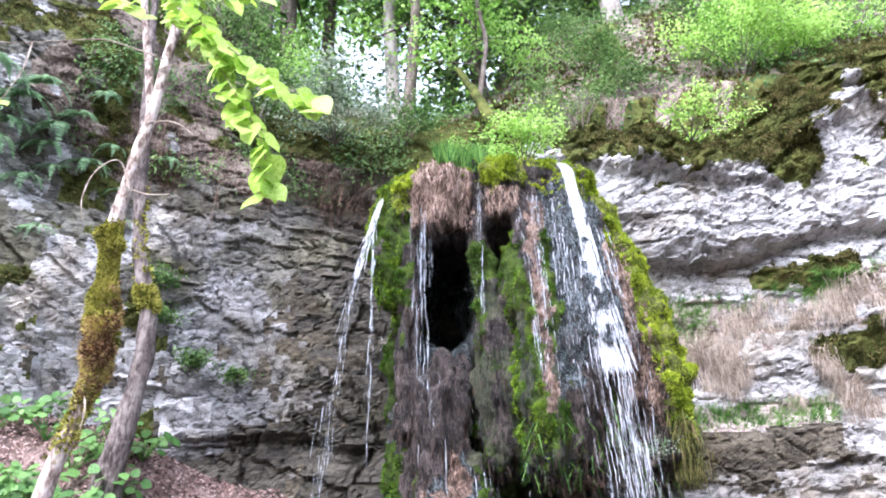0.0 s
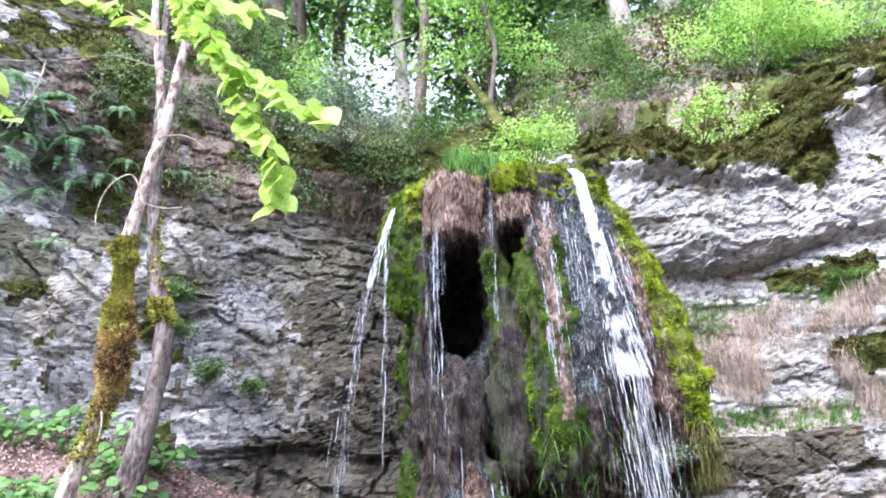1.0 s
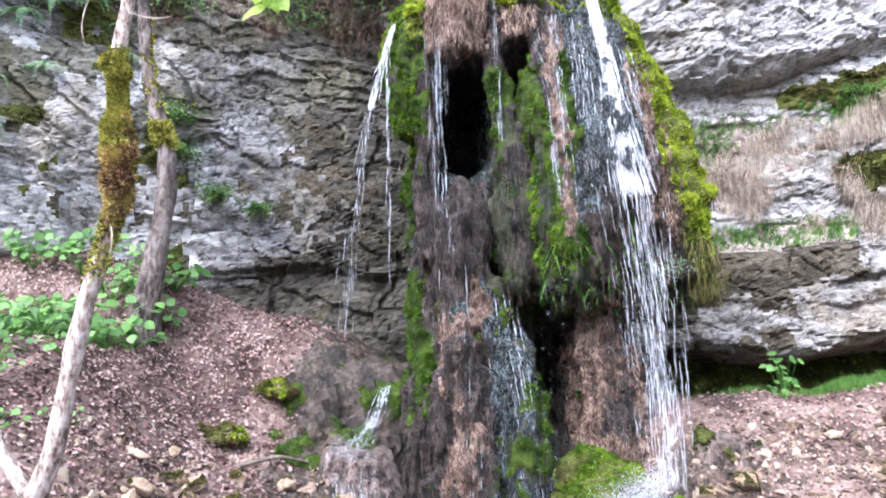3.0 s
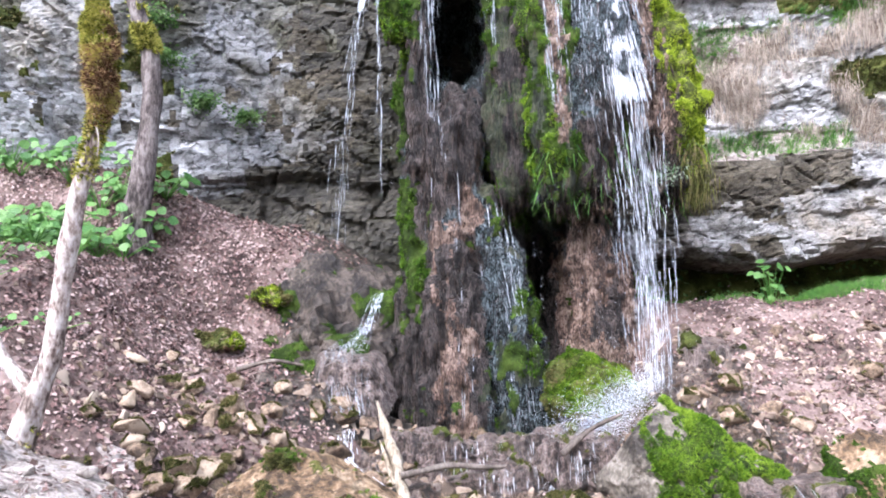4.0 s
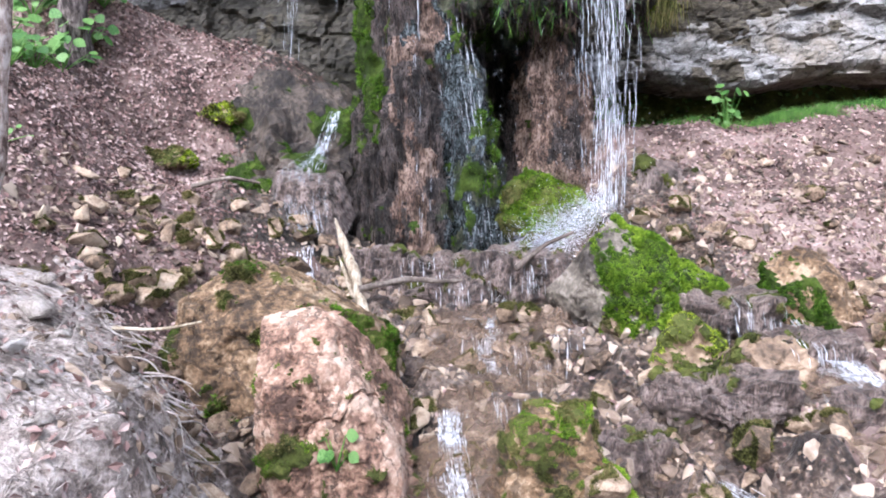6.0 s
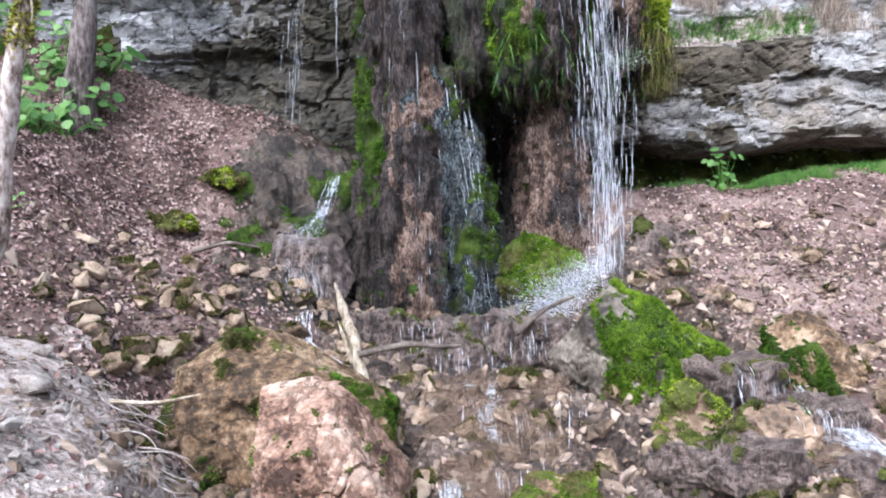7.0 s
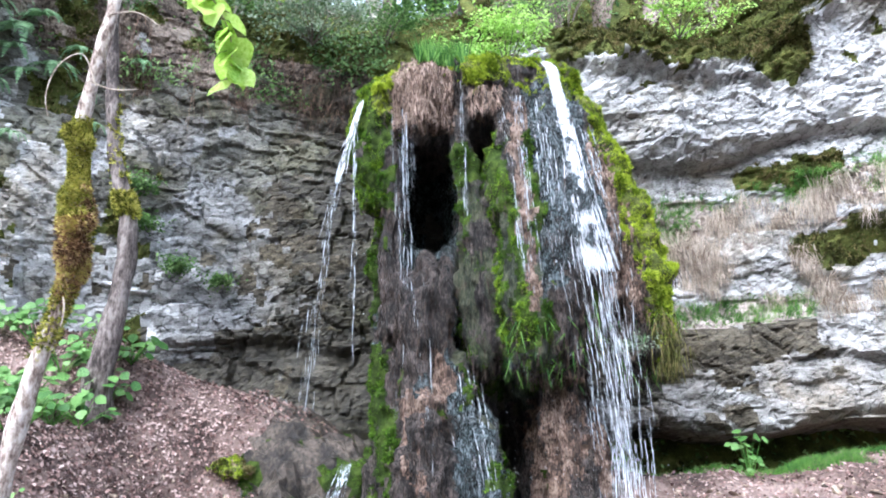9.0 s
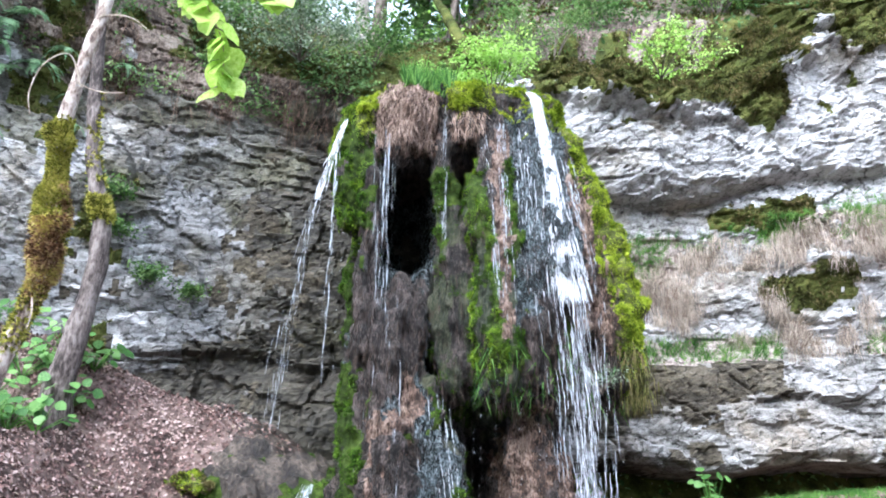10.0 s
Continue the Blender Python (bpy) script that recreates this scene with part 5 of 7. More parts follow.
boulder("moss_mound", (1.72, 9.0, 0.24), (0.74, 0.42, 0.60), [(0.55, -0.2, 0.82, 0.42), (0, -0.95, 0.3, 0.7)], 18, [TUFA, MOSS_BED],
        "rounded tufa mound carpeted with yellow-green moss", lambda p, n, q: (smooth(p[:, 2], -0.55, -0.1) + 0.5 * q > 0.35).astype(float), MOSS_MID, 12000, (0.013, 0.026), lumps=0.07, category="mound", second=MOSS_OLIVE)
boulder("tufa_mound", (2.98, 9.25, 0.45), (0.62, 0.45, 0.52), [], 19, [STEP, MOSS_BED], "brown earthy tufa mound below the waterfall", lambda p, n, q: (q > 0.45).astype(float), MOSS_OLIVE, 700, category="mound")
boulder("bank_mound", (-1.68, 9.95, 0.55), (1.42, 1.10, 1.38), [(0.1, -0.6, 0.75, 0.64), (-0.35, -0.7, 0.6, 0.62), (0.4, -0.7, 0.5, 0.66)], 20, [TUFA_BANK, MOSS_DARK], "wet tufa bank with dark green moss patches", lambda p, n, q: (fbm(p * [3.8, 3.8, 3.2], 3, 207) + 0.1 * n[:, 2] > 0.24).astype(float), MOSS_GREEN, 6000, (0.014, 0.026), lumps=0.16, category="mound")
crag("splash_rock", (-1.28, 8.95, 0.50), [(-0.9, -0.35, 0.3, 0.36), (0.9, -0.3, 0.35, 0.34), (-0.25, -0.9, 0.3, 0.28), (0.3, -0.85, 0.15, 0.32), (0.12, -0.25, 1, 0.24), (0.4, -0.5, 0.75, 0.31), (-0.5, -0.5, 0.7, 0.33), (0, 1, 0, 0.35), (0, 0, -1, 0.5)], 21, [STEP], "wet brown rock under the small side fall", extra=12, rough=2.6, detail=2)
boulder("moss_cushion", (-2.95, 9.15, on_ground(-2.95, 9.15) - 0.03), (0.30, 0.26, 0.11), [], 22, [STONE, MOSS_BED], "moss cushion on the leafy bank", lambda p, n, q: (n[:, 2] + 0.6 * q > 0.0).astype(float), MOSS_BRIGHT, 2200, category="moss", second=MOSS_OLIVE, lumps=0.3)
boulder("moss_cushion", (-2.35, 9.75, on_ground(-2.35, 9.75) - 0.03), (0.27, 0.22, 0.10), [], 23, [STONE, MOSS_BED], "moss cushion on the leafy bank", lambda p, n, q: (n[:, 2] + 0.6 * q > 0.0).astype(float), MOSS_BRIGHT, 2200, category="moss", second=MOSS_OLIVE, lumps=0.3)

for i, (x, y, hx, hy, hz) in enumerate([(0.15, 7.95, 0.55, 0.40, 0.36), (0.85, 8.05, 0.60, 0.42, 0.40), (0.45, 7.45, 0.50, 0.36, 0.30), (1.15, 7.5, 0.40, 0.36, 0.30), (-0.35, 8.2, 0.42, 0.36, 0.34), (2.75, 6.35, 0.55, 0.42, 0.34), (3.15, 5.9, 0.42, 0.36, 0.30), (2.2, 5.2, 0.55, 0.34, 0.26), (1.45, 4.9, 0.45, 0.32, 0.26), (3.4, 5.1, 0.5, 0.36, 0.26)]):
    boulder("tufa_step", (x, y, on_ground(x, y) + 0.25 * hz), (hx, hy, hz), [(0, -0.9, 0.15, 0.62), (0, 0, 1, 0.55)], 240 + i, [STEP, MOSS_BED], "wet lilac-brown tufa step with thin water running over it", lambda p, n, q: (q > 0.62).astype(float), MOSS_OLIVE, 350, lumps=0.20, category="rock step")

# ---- loose stones ----
def chunk_form(seed, flat=0.6, count=11):
    """A sharp-edged chip of rock: the hull of a few scattered points."""
    r = np.random.default_rng(seed)
    p = r.normal(0, 1, (count, 3))
    p = p / (np.linalg.norm(p, axis=1)[:, None]) * r.uniform(0.8, 1.05, (count, 1)) * [1, r.uniform(0.6, 0.9), flat]
    bm = bmesh.new()
    for c in p:
        bm.verts.new(c)
    bmesh.ops.convex_hull(bm, input=bm.verts)
    bmesh.ops.delete(bm, geom=[w for w in bm.verts if not w.link_faces], context="VERTS")
    bmesh.ops.bevel(bm, geom=bm.edges[:], offset=0.05, segments=1, affect="EDGES")
    bmesh.ops.triangulate(bm, faces=bm.faces[:])
    bm.verts.index_update()
    v, f = np.array([w.co[:] for w in bm.verts]), np.array([[w.index for w in t.verts] for t in bm.faces])
    bm.free()
    return v, f


kinds = []
for i in range(14):
    kinds.append(mesh_of("stone", *chunk_form(410 + i, np.random.default_rng(i).uniform(0.32, 0.6)), [STONE], shade=False))
r = np.random.default_rng(31)
placed = 0
while placed < 300:
    x, y = r.uniform(-3.4, 5.8), r.uniform(3.6, 9.4)
    stream = math.exp(-(((x - 0.9) / 2.3) ** 2))
    if r.random() > 0.18 + 0.8 * stream or (abs(x - 2) < 0.8 and abs(y - 6.8) < 0.6):
        continue
    if x < -1.6 and y > 7.8 and r.random() < 0.8:
        continue
    s = 0.06 + 0.16 * r.random() ** 2.2
    ob = solid("stone", kinds[r.integers(len(kinds))], "loose tan limestone stone in the stream bed" if stream > 0.5 else "loose tan limestone stone on the leafy bank", "stone", "loose stones round the stream")
    ob.location = (x, y, on_ground(x, y) + 0.12 * s)
    ob.rotation_euler = (r.normal(0, 0.25), r.normal(0, 0.25), r.uniform(0, 6.28))
    ob.scale = (s, s, s)
    placed += 1

lumps_ = []
for i in range(6):
    v_, f_ = chunk_form(430 + i, 0.7, 16)
    c_, n_ = v_[f_].mean(1), np.cross(v_[f_[:, 1]] - v_[f_[:, 0]], v_[f_[:, 2]] - v_[f_[:, 0]])
    n_ /= np.linalg.norm(n_, axis=1)[:, None] + 1e-12
    w_ = (n_[:, 2] * 0.5 + fbm(c_ * 2.2, 3, 440 + i) > 0.5).astype(float)
    lumps_.append((mesh_of("rock", v_, f_, [STONE, MOSS_BED], w_.astype(int), False), v_, f_, w_))
moss_caps = []
for me_, v_, f_, w_ in lumps_:
    mp_, mn_ = sample(v_, f_, 320, r, (w_ > 0.5).astype(float))
    moss_caps.append(mesh_of("moss", *scatter(*MOSS, mp_, mn_ + [0, 0, 0.2], r.uniform(0.07, 0.12, len(mp_)), r, 0.35), [MOSS_OLIVE], shade=False) if len(mp_) else None)
for x, y, s in [(-2.2, 7.5, 0.2), (-1.75, 7.2, 0.17), (-1.25, 7.85, 0.2), (-0.9, 7.3, 0.13), (-0.35, 7.9, 0.14), (0.1, 6.9, 0.17), (0.45, 6.3, 0.2), (1.0, 6.1, 0.16), (0.5, 5.5, 0.15), (1.35, 5.4, 0.2), (1.7, 5.0, 0.18), (2.3, 4.9, 0.22), (2.9, 5.0, 0.2), (3.3, 4.7, 0.22),
                (1.6, 4.3, 0.2), (0.2, 4.7, 0.17), (0.05, 5.3, 0.15), (-2.5, 6.1, 0.16), (-2.0, 6.9, 0.14), (-2.9, 7.0, 0.15), (3.0, 7.6, 0.16), (3.6, 8.1, 0.17), (4.2, 7.4, 0.15), (3.4, 7.2, 0.13), (4.6, 8.6, 0.18), (2.7, 8.6, 0.18), (3.9, 6.0, 0.2), (4.4, 6.4, 0.18), (-1.0, 8.3, 0.15), (-1.55, 8.35, 0.18), (1.3, 7.9, 0.15), (0.9, 7.5, 0.12), (-0.2, 6.6, 0.13), (-1.5, 4.6, 0.16), (-1.25, 4.2, 0.13)] + [(r.uniform(-2.6, 4.6), r.uniform(4.0, 8.6), r.uniform(0.08, 0.22)) for _ in range(90)] + [(r.uniform(-3.0, -0.6), r.uniform(5.4, 8.0), r.uniform(0.09, 0.2)) for _ in range(36)]:
    k = int(r.integers(len(lumps_)))
    ob = solid("rock", lumps_[k][0], "angular tan rock with a little moss in the stream bed", "rock", "angular rocks round the stream")
    ob.location, ob.rotation_euler, ob.scale = (x, y, on_ground(x, y) + 0.25 * s), (r.normal(0, 0.2), r.normal(0, 0.2), r.uniform(0, 6.28)), (s, s, s)
    if moss_caps[k]:
        cap_ = tagged(new("moss", moss_caps[k]), kind="stuff")
        cap_.parent = ob

near = (np.abs(gc[:, 0]) < 7.4) & (gc[:, 1] > 2.6) & (gc[:, 1] < 11.6)
w = near * (0.25 + 1.1 * np.exp(-(((gc[:, 0] - 1.2) / 2.4) ** 2))) * (gc[:, 1] < cliff_line(gc[:, 0]) + 0.2)
r = np.random.default_rng(33)
p, n = sample(ground_v, ground_f, 9000, r, w)
near_bed = near * (0.25 + 0.9 * smooth(fbm(gc * 1.3, 3, 192), -0.1, 0.35)) * np.exp(-(((gc[:, 0] - 1.0) / 2.2) ** 2)) * (gc[:, 1] > 3.2) * (gc[:, 1] < 9.6) + near * 0.8 * smooth(gc[:, 0], 2.3, 3.3) * (gc[:, 1] > 4) * smooth(gc[:, 1], 10.0, 9.0) * (gc[:, 0] < 6) + near * 0.75 * (gc[:, 0] < -0.8) * (gc[:, 0] > -3.4) * (gc[:, 1] < 8.2) * (gc[:, 1] > 4.8) * smooth(fbm(gc * 1.1, 3, 193), -0.3, 0.2)
rubble = []
for i in range(6):
    sv, sf = chunk_form(460 + i, 0.5, 8)
    bp, bn = sample(ground_v, ground_f, 1100, r, near_bed)
    rubble.append(scatter(sv, sf, bp, bn, 0.025 + 0.10 * r.random(1100) ** 2.2, r, 0.3))
solid("rubble", mesh_of("rubble", *joined(rubble), [GRAVEL], shade=False), "angular tan rubble packed along the stream bed", "rubble", kind="stuff")
gv, gf = scatter(*CHIP, p, n, 0.012 + 0.035 * r.random(len(p)) ** 2, r, 0.5)
solid("gravel", mesh_of("gravel", gv, gf, [GRAVEL], shade=False), "broken tan and grey gravel strewn over the ground", "gravel", kind="stuff")
w = near * (smooth(gc[:, 0], -0.9, -2.0) * (0.9 + 0.6 * smooth(gc[:, 1], 5, 8)) * smooth(gc[:, 1], 4.4, 5.4) * (1 - 0.85 * smooth(gc[:, 0], -2.6, -1.7) * smooth(gc[:, 1], 7.8, 8.6)) + smooth(gc[:, 0], 2.4, 4.0) * 0.7 * smooth(gc[:, 1], 5, 8) + 0.05) * (gc[:, 1] < cliff_line(gc[:, 0]) + 0.4)
p, n = sample(ground_v, ground_f, 46000, r, w)
gv, gf = scatter(*LEAF, p + n * 0.012, n, r.uniform(0.035, 0.075, len(p)), r, 0.55)
p, n = sample(ground_v, ground_f, 9000, r, (np.abs(gc[:, 0]) < 6) * (gc[:, 1] > -5) * smooth(gc[:, 1], 3.6, 2.0) * (0.2 + smooth(fbm(gc * 1.1, 3, 194), -0.3, 0.4)))
gv, gf = joined([(gv, gf), scatter(*LEAF, p + n * 0.012, n, r.uniform(0.035, 0.075, len(p)), r, 0.55)])
solid("leaf_litter", mesh_of("leaf_litter", gv, gf, [LITTER], shade=False), "reddish-brown fallen beech leaves covering the bank", "leaf litter", kind="stuff")

# ---- running water ----
wx, wy = np.arange(-2.2, 4.6, 0.06), np.arange(2.6, 9.0, 0.06)
WX, WY = np.meshgrid(wx, wy, indexing="ij")
flat = ground_height(WX.ravel(), WY.ravel(), False)
wq = np.stack([WX.ravel(), WY.ravel(), 0 * flat], 1)
wz = flat + 0.035 + 0.012 * fbm(wq * 6, 2, 90)
mid = np.interp(wq[:, 1], [2.6, 4, 5, 6, 7, 9], [0.1, 0.15, 0.3, 0.75, 0.9, 0.8])
wide = np.interp(wq[:, 1], [2.6, 4, 5.2, 6.2, 7.5, 9], [0.3, 0.25, 0.35, 0.6, 0.7, 0.9])
arm = np.interp(wq[:, 1], [2.6, 5, 6, 7.2, 8.4], [3.6, 3.3, 2.95, 2.4, 1.9])
inside = np.minimum(np.abs(wq[:, 0] - mid) - wide, np.abs(wq[:, 0] - arm) - 0.32) + 0.25 * fbm(wq * 2.2, 3, 91)
wz = wz - np.maximum(inside, 0) * 0.8
wf = grid_faces(len(wx), len(wy))
wf = wf[(inside[wf] < 0.12).all(1)]
tagged(new("stream", mesh_of("stream", np.stack([wq[:, 0], wq[:, 1], wz], 1), wf, [POOL])), "shallow clear stream running over brown gravel", "stream", kind="structure")


def strands(name, path, spread, count, mat, parent, seed, radius=0.012, length=(0.2, 0.6), hug=None, wave=0.02, label="", step=0.09, skin=0.25):
    """Many thin threads of water along one path; spread is the half width at each point of it."""
    r = np.random.default_rng(seed)
    P, S = np.array(path, float), np.array(spread, float)
    d = np.r_[0, np.cumsum(np.linalg.norm(np.diff(P, axis=0), axis=1))]
    pieces = []
    for _ in range(count):
        span = r.uniform(*length) * d[-1]
        a = r.uniform(-0.1 * d[-1], d[-1] - 0.5 * span)
        s = np.arange(max(a, 0), min(a + span, d[-1]), step)
        if len(s) < 3:
            continue
        c = np.stack([np.interp(s, d, P[:, k]) for k in range(3)], 1)
        w = np.interp(s, d, S)
        side = np.clip(r.normal(0, 0.5), -1.1, 1.1)
        c[:, 0] += side * w + wave * np.cumsum(r.normal(0, 0.35, len(s)))
        if hug is not None:
            on = c[:, 2] > hug
            if on.any():
                y = front(c[:, 0], c[:, 2])
                y = np.minimum(y, np.interp(s, d, P[:, 1]) + skin)
                c[:, 1] = np.where(on, y - 0.025 - 0.03 * r.random(), c[:, 1])
        c[:, 1] += r.normal(0, 0.25) * w * 0.4
        rad = radius * r.uniform(0.5, 1.5) * np.sin(np.linspace(0.15, np.pi - 0.15, len(s))) ** 0.5 * (1 + 0.35 * r.normal(0, 1, len(s)).clip(-1.5, 1.5))
        t3 = np.array([[1, 0.0, 0], [-0.5, 0.7, 0], [-0.5, -0.7, 0]])
        v = c[:, None] + t3[None] * rad[:, None, None]
        i = np.arange(len(s) * 3).reshape(-1, 3)
        f = np.stack([i[:-1], np.roll(i[:-1], -1, 1), np.roll(i[1:], -1, 1), i[1:]], -1).reshape(-1, 4)
        pieces.append((v.reshape(-1, 3), f))
    v, f = joined(pieces)
    return part(name, mesh_of(name, v, f, [mat]), parent, label, "stuff")


def drops(name, lines, mat, parent, seed, each=26, size=0.009, label="", wander=0.02):
    """Falling drops along upright lines of x, y, top, bottom."""
    r = np.random.default_rng(seed)
    pts = []
    for x, y, top, bottom in lines:
        z = r.uniform(bottom, top, each)
        pts.append(np.stack([x + r.normal(0, wander, each), y + r.normal(0, wander, each), z], 1))
    p = np.concatenate(pts)
    n = np.tile([0.0, 0, 1], (len(p), 1))
    v, f = scatter(*CHIP, p, n, size * r.uniform(0.4, 1.1, len(p)), r, 0.03, size * r.uniform(2, 9, len(p)))
    return part(name, mesh_of(name, v, f, [mat]), parent, label, "stuff")


fall = thing("waterfall", "white waterfall running down the tufa and dropping to the stream", "waterfall", (2.1, 8.4, 0.4))
MAIN = [(1.76, 9.78, 7.0), (1.80, 9.5, 6.75), (1.86, 9.2, 5.9), (1.90, 8.95, 5.0), (1.96, 8.75, 4.3), (2.03, 8.58, 3.6), (2.10, 8.52, 2.6), (2.16, 8.48, 1.5), (2.18, 8.45, 0.35)]
strands("upper_jet", MAIN[:6], [0.065, 0.07, 0.085, 0.12, 0.19, 0.25], 760, FOAM, fall, 41, 0.0055, (0.05, 0.24), 3.4, 0.010, "dense white water", 0.09, 0.06)
strands("lower_jet", MAIN[4:], [0.20, 0.26, 0.24, 0.20, 0.18], 250, FOAM, fall, 42, 0.0033, (0.03, 0.16), None, 0.012, "streaky falling water", 0.045)
strands("veil", MAIN[3:], [0.3, 0.36, 0.38, 0.34, 0.30, 0.26], 300, VEIL, fall, 43, 0.0045, (0.03, 0.14), 3.8, 0.012, "thin veil of water", 0.05)
r = np.random.default_rng(44)
drops("spray", [(2.1 + r.normal(0, 0.3), 8.35 + r.normal(0, 0.2), 1.0 + r.random(), 0.2) for _ in range(26)], DROP, fall, 45, 10, 0.0032, "flying drops", 0.1)

mr = np.random.default_rng(144)
mt = mr.random(11000) ** 0.8
mp = np.array([2.15, 8.4, 0.55]) + mt[:, None] * np.array([-0.95, -0.5, -0.6]) + mr.normal(0, 1, (11000, 3)) * (0.08 + 0.11 * mt)[:, None]
part("mist", mesh_of("mist", *scatter(*CHIP, mp, np.tile([0.0, 0, 1], (11000, 1)), mr.uniform(0.0025, 0.0065, 11000), mr, 0.5), [DROP]), fall, "fine white spray", "stuff")

side_fall = thing("side_waterfall", "small white side fall spouting from the mossy column", "waterfall", (-1.6, 10.3, 2.0))
SIDE = [(-0.84, 9.88, 6.45), (-0.93, 9.72, 6.05), (-1.06, 9.70, 5.55), (-1.16, 9.72, 5.1), (-1.32, 9.75, 4.2), (-1.45, 9.8, 3.2), (-1.52, 9.85, 2.1)]
strands("spout", SIDE[:4], [0.02, 0.04, 0.06, 0.09], 130, FOAM, side_fall, 46, 0.0042, (0.08, 0.35), label="white spout")
strands("thin_threads", SIDE[2:], [0.06, 0.07, 0.10, 0.12, 0.14], 60, VEIL, side_fall, 47, 0.004, (0.05, 0.25))
strands("spout", [(-0.93, 9.72, 6.05), (-0.92, 9.68, 5.3), (-0.92, 9.66, 4.2), (-0.93, 9.66, 2.6)], [0.03, 0.03, 0.03, 0.05], 9, VEIL, side_fall, 48, 0.008, (0.2, 0.5))
strands("run_off", [(-0.95, 9.55, 1.5), (-1.1, 9.2, 1.05), (-1.3, 8.95, 0.85), (-1.3, 8.7, 0.5), (-1.2, 8.4, 0.15)], [0.07, 0.10, 0.22, 0.26, 0.26], 300, VEIL, side_fall, 49, 0.0026, (0.05, 0.25), wave=0.012, step=0.035)

rills = thing("water_rills", "thin rills and drips of water over the tufa", "water", (0.6, 9.0, 0.0))
for i, (xa, za, xb, zb, wd, k) in enumerate([(1.30, 6.6, 1.33, 3.4, 0.10, 26), (0.55, 6.6, 0.58, 4.4, 0.05, 14), (1.05, 6.4, 1.22, 3.6, 0.05, 12), (-0.28, 6.2, -0.2, 3.4, 0.12, 30), (-0.1, 3.8, -0.1, 1.8, 0.25, 16),
                                             (0.50, 2.7, 0.78, 0.0, 0.26, 24), (1.58, 6.3, 1.62, 3.9, 0.16, 40), (2.08, 6.2, 2.2, 4.6, 0.12, 30), (0.1, 1.8, 0.05, 0.0, 0.3, 8)]):
    zs = np.linspace(za, zb, 8)
    strands("rill", [(xa + (xb - xa) * (za - z) / (za - zb), 9.4, z) for z in zs], [wd] * 8, k, VEIL, rills, 60 + i, 0.006, (0.1, 0.45), -1.0, 0.012)
for i, (line, wd, k) in enumerate([([(0.75, 7.0), (0.7, 6.7), (0.62, 6.35), (0.6, 6.1)], 0.10, 50), ([(0.25, 5.2), (0.18, 4.8), (0.2, 4.4), (0.25, 4.0)], 0.10, 60), ([(2.95, 6.1), (3.12, 5.75), (3.3, 5.45), (3.5, 5.25)], 0.14, 110), ([(1.6, 7.9), (1.35, 7.7), (1.1, 7.5), (0.9, 7.3)], 0.16, 60),
                                    ([(2.6, 7.5), (2.8, 7.1), (2.95, 6.7), (3.0, 6.2)], 0.12, 50), ([(-1.2, 8.2), (-1.15, 7.8), (-0.9, 7.5), (-0.6, 7.45)], 0.10, 40), ([(1.9, 4.6), (2.1, 4.4), (2.2, 4.1)], 0.12, 30)]):
    path = [(x, y, on_ground(x, y) + 0.075) for x, y in line]
    strands("thread", path, [wd] * len(path), 3 * k, FOAM, rills, 90 + i, 0.0055, (0.08, 0.35), None, 0.015, step=0.04)
for i, (line, wd, k) in enumerate([([(3.30, 6.35), (3.28, 6.1), (3.24, 5.85), (3.32, 5.6), (3.45, 5.4)], 0.10, 220), ([(0.55, 7.35), (0.47, 7.1), (0.46, 6.8), (0.5, 6.5)], 0.07, 110), ([(0.2, 5.2), (0.19, 4.9), (0.22, 4.6), (0.25, 4.2)], 0.08, 140)]):
    path = [(x, y, on_ground(x, y) + 0.12) for x, y in line]
    strands("thread", path, [wd] * len(path), k, FOAM, rills, 120 + i, 0.0045, (0.08, 0.35), None, 0.012, step=0.04)
r = np.random.default_rng(190)
tx, ty = r.uniform(-1.6, 4.4, 6000), r.uniform(3.2, 8.6, 6000)
drop_ = ground_height(tx, ty, False) - ground_height(tx, ty - 0.12, False)
run = fbm(np.stack([tx * 1.6, ty * 0.7, 0 * tx], 1), 3, 191)
near_mid = np.minimum(np.abs(tx - np.interp(ty, [3, 4, 5, 6, 7, 9], [0.1, 0.15, 0.3, 0.75, 0.9, 0.8])), np.abs(tx - np.interp(ty, [2.6, 5, 6, 7.2, 8.4], [3.6, 3.3, 2.95, 2.4, 1.9])))
ok = (drop_ > 0.07) & (near_mid < 0.55 + 0.5 * run)
tx, ty = tx[ok][:420], ty[ok][:420]
pieces = []
for x, y in zip(tx, ty):
    ys = y + 0.05 - np.arange(0, r.uniform(0.10, 0.34), 0.03)
    xs = x + np.cumsum(r.normal(0, 0.008, len(ys)))
    c = np.stack([xs, ys, ground_height(xs, ys) + 0.012], 1)
    rad = r.uniform(0.003, 0.009) * np.sin(np.linspace(0.2, np.pi - 0.2, len(ys)))
    pieces.append(tube(c, list(rad), 4, 0, 0, 0.03) if len(ys) > 3 else None)
part("trickle", mesh_of("trickle", *joined([k for k in pieces if k]), [FOAM]), rills, "white trickles over the small steps", "stuff")
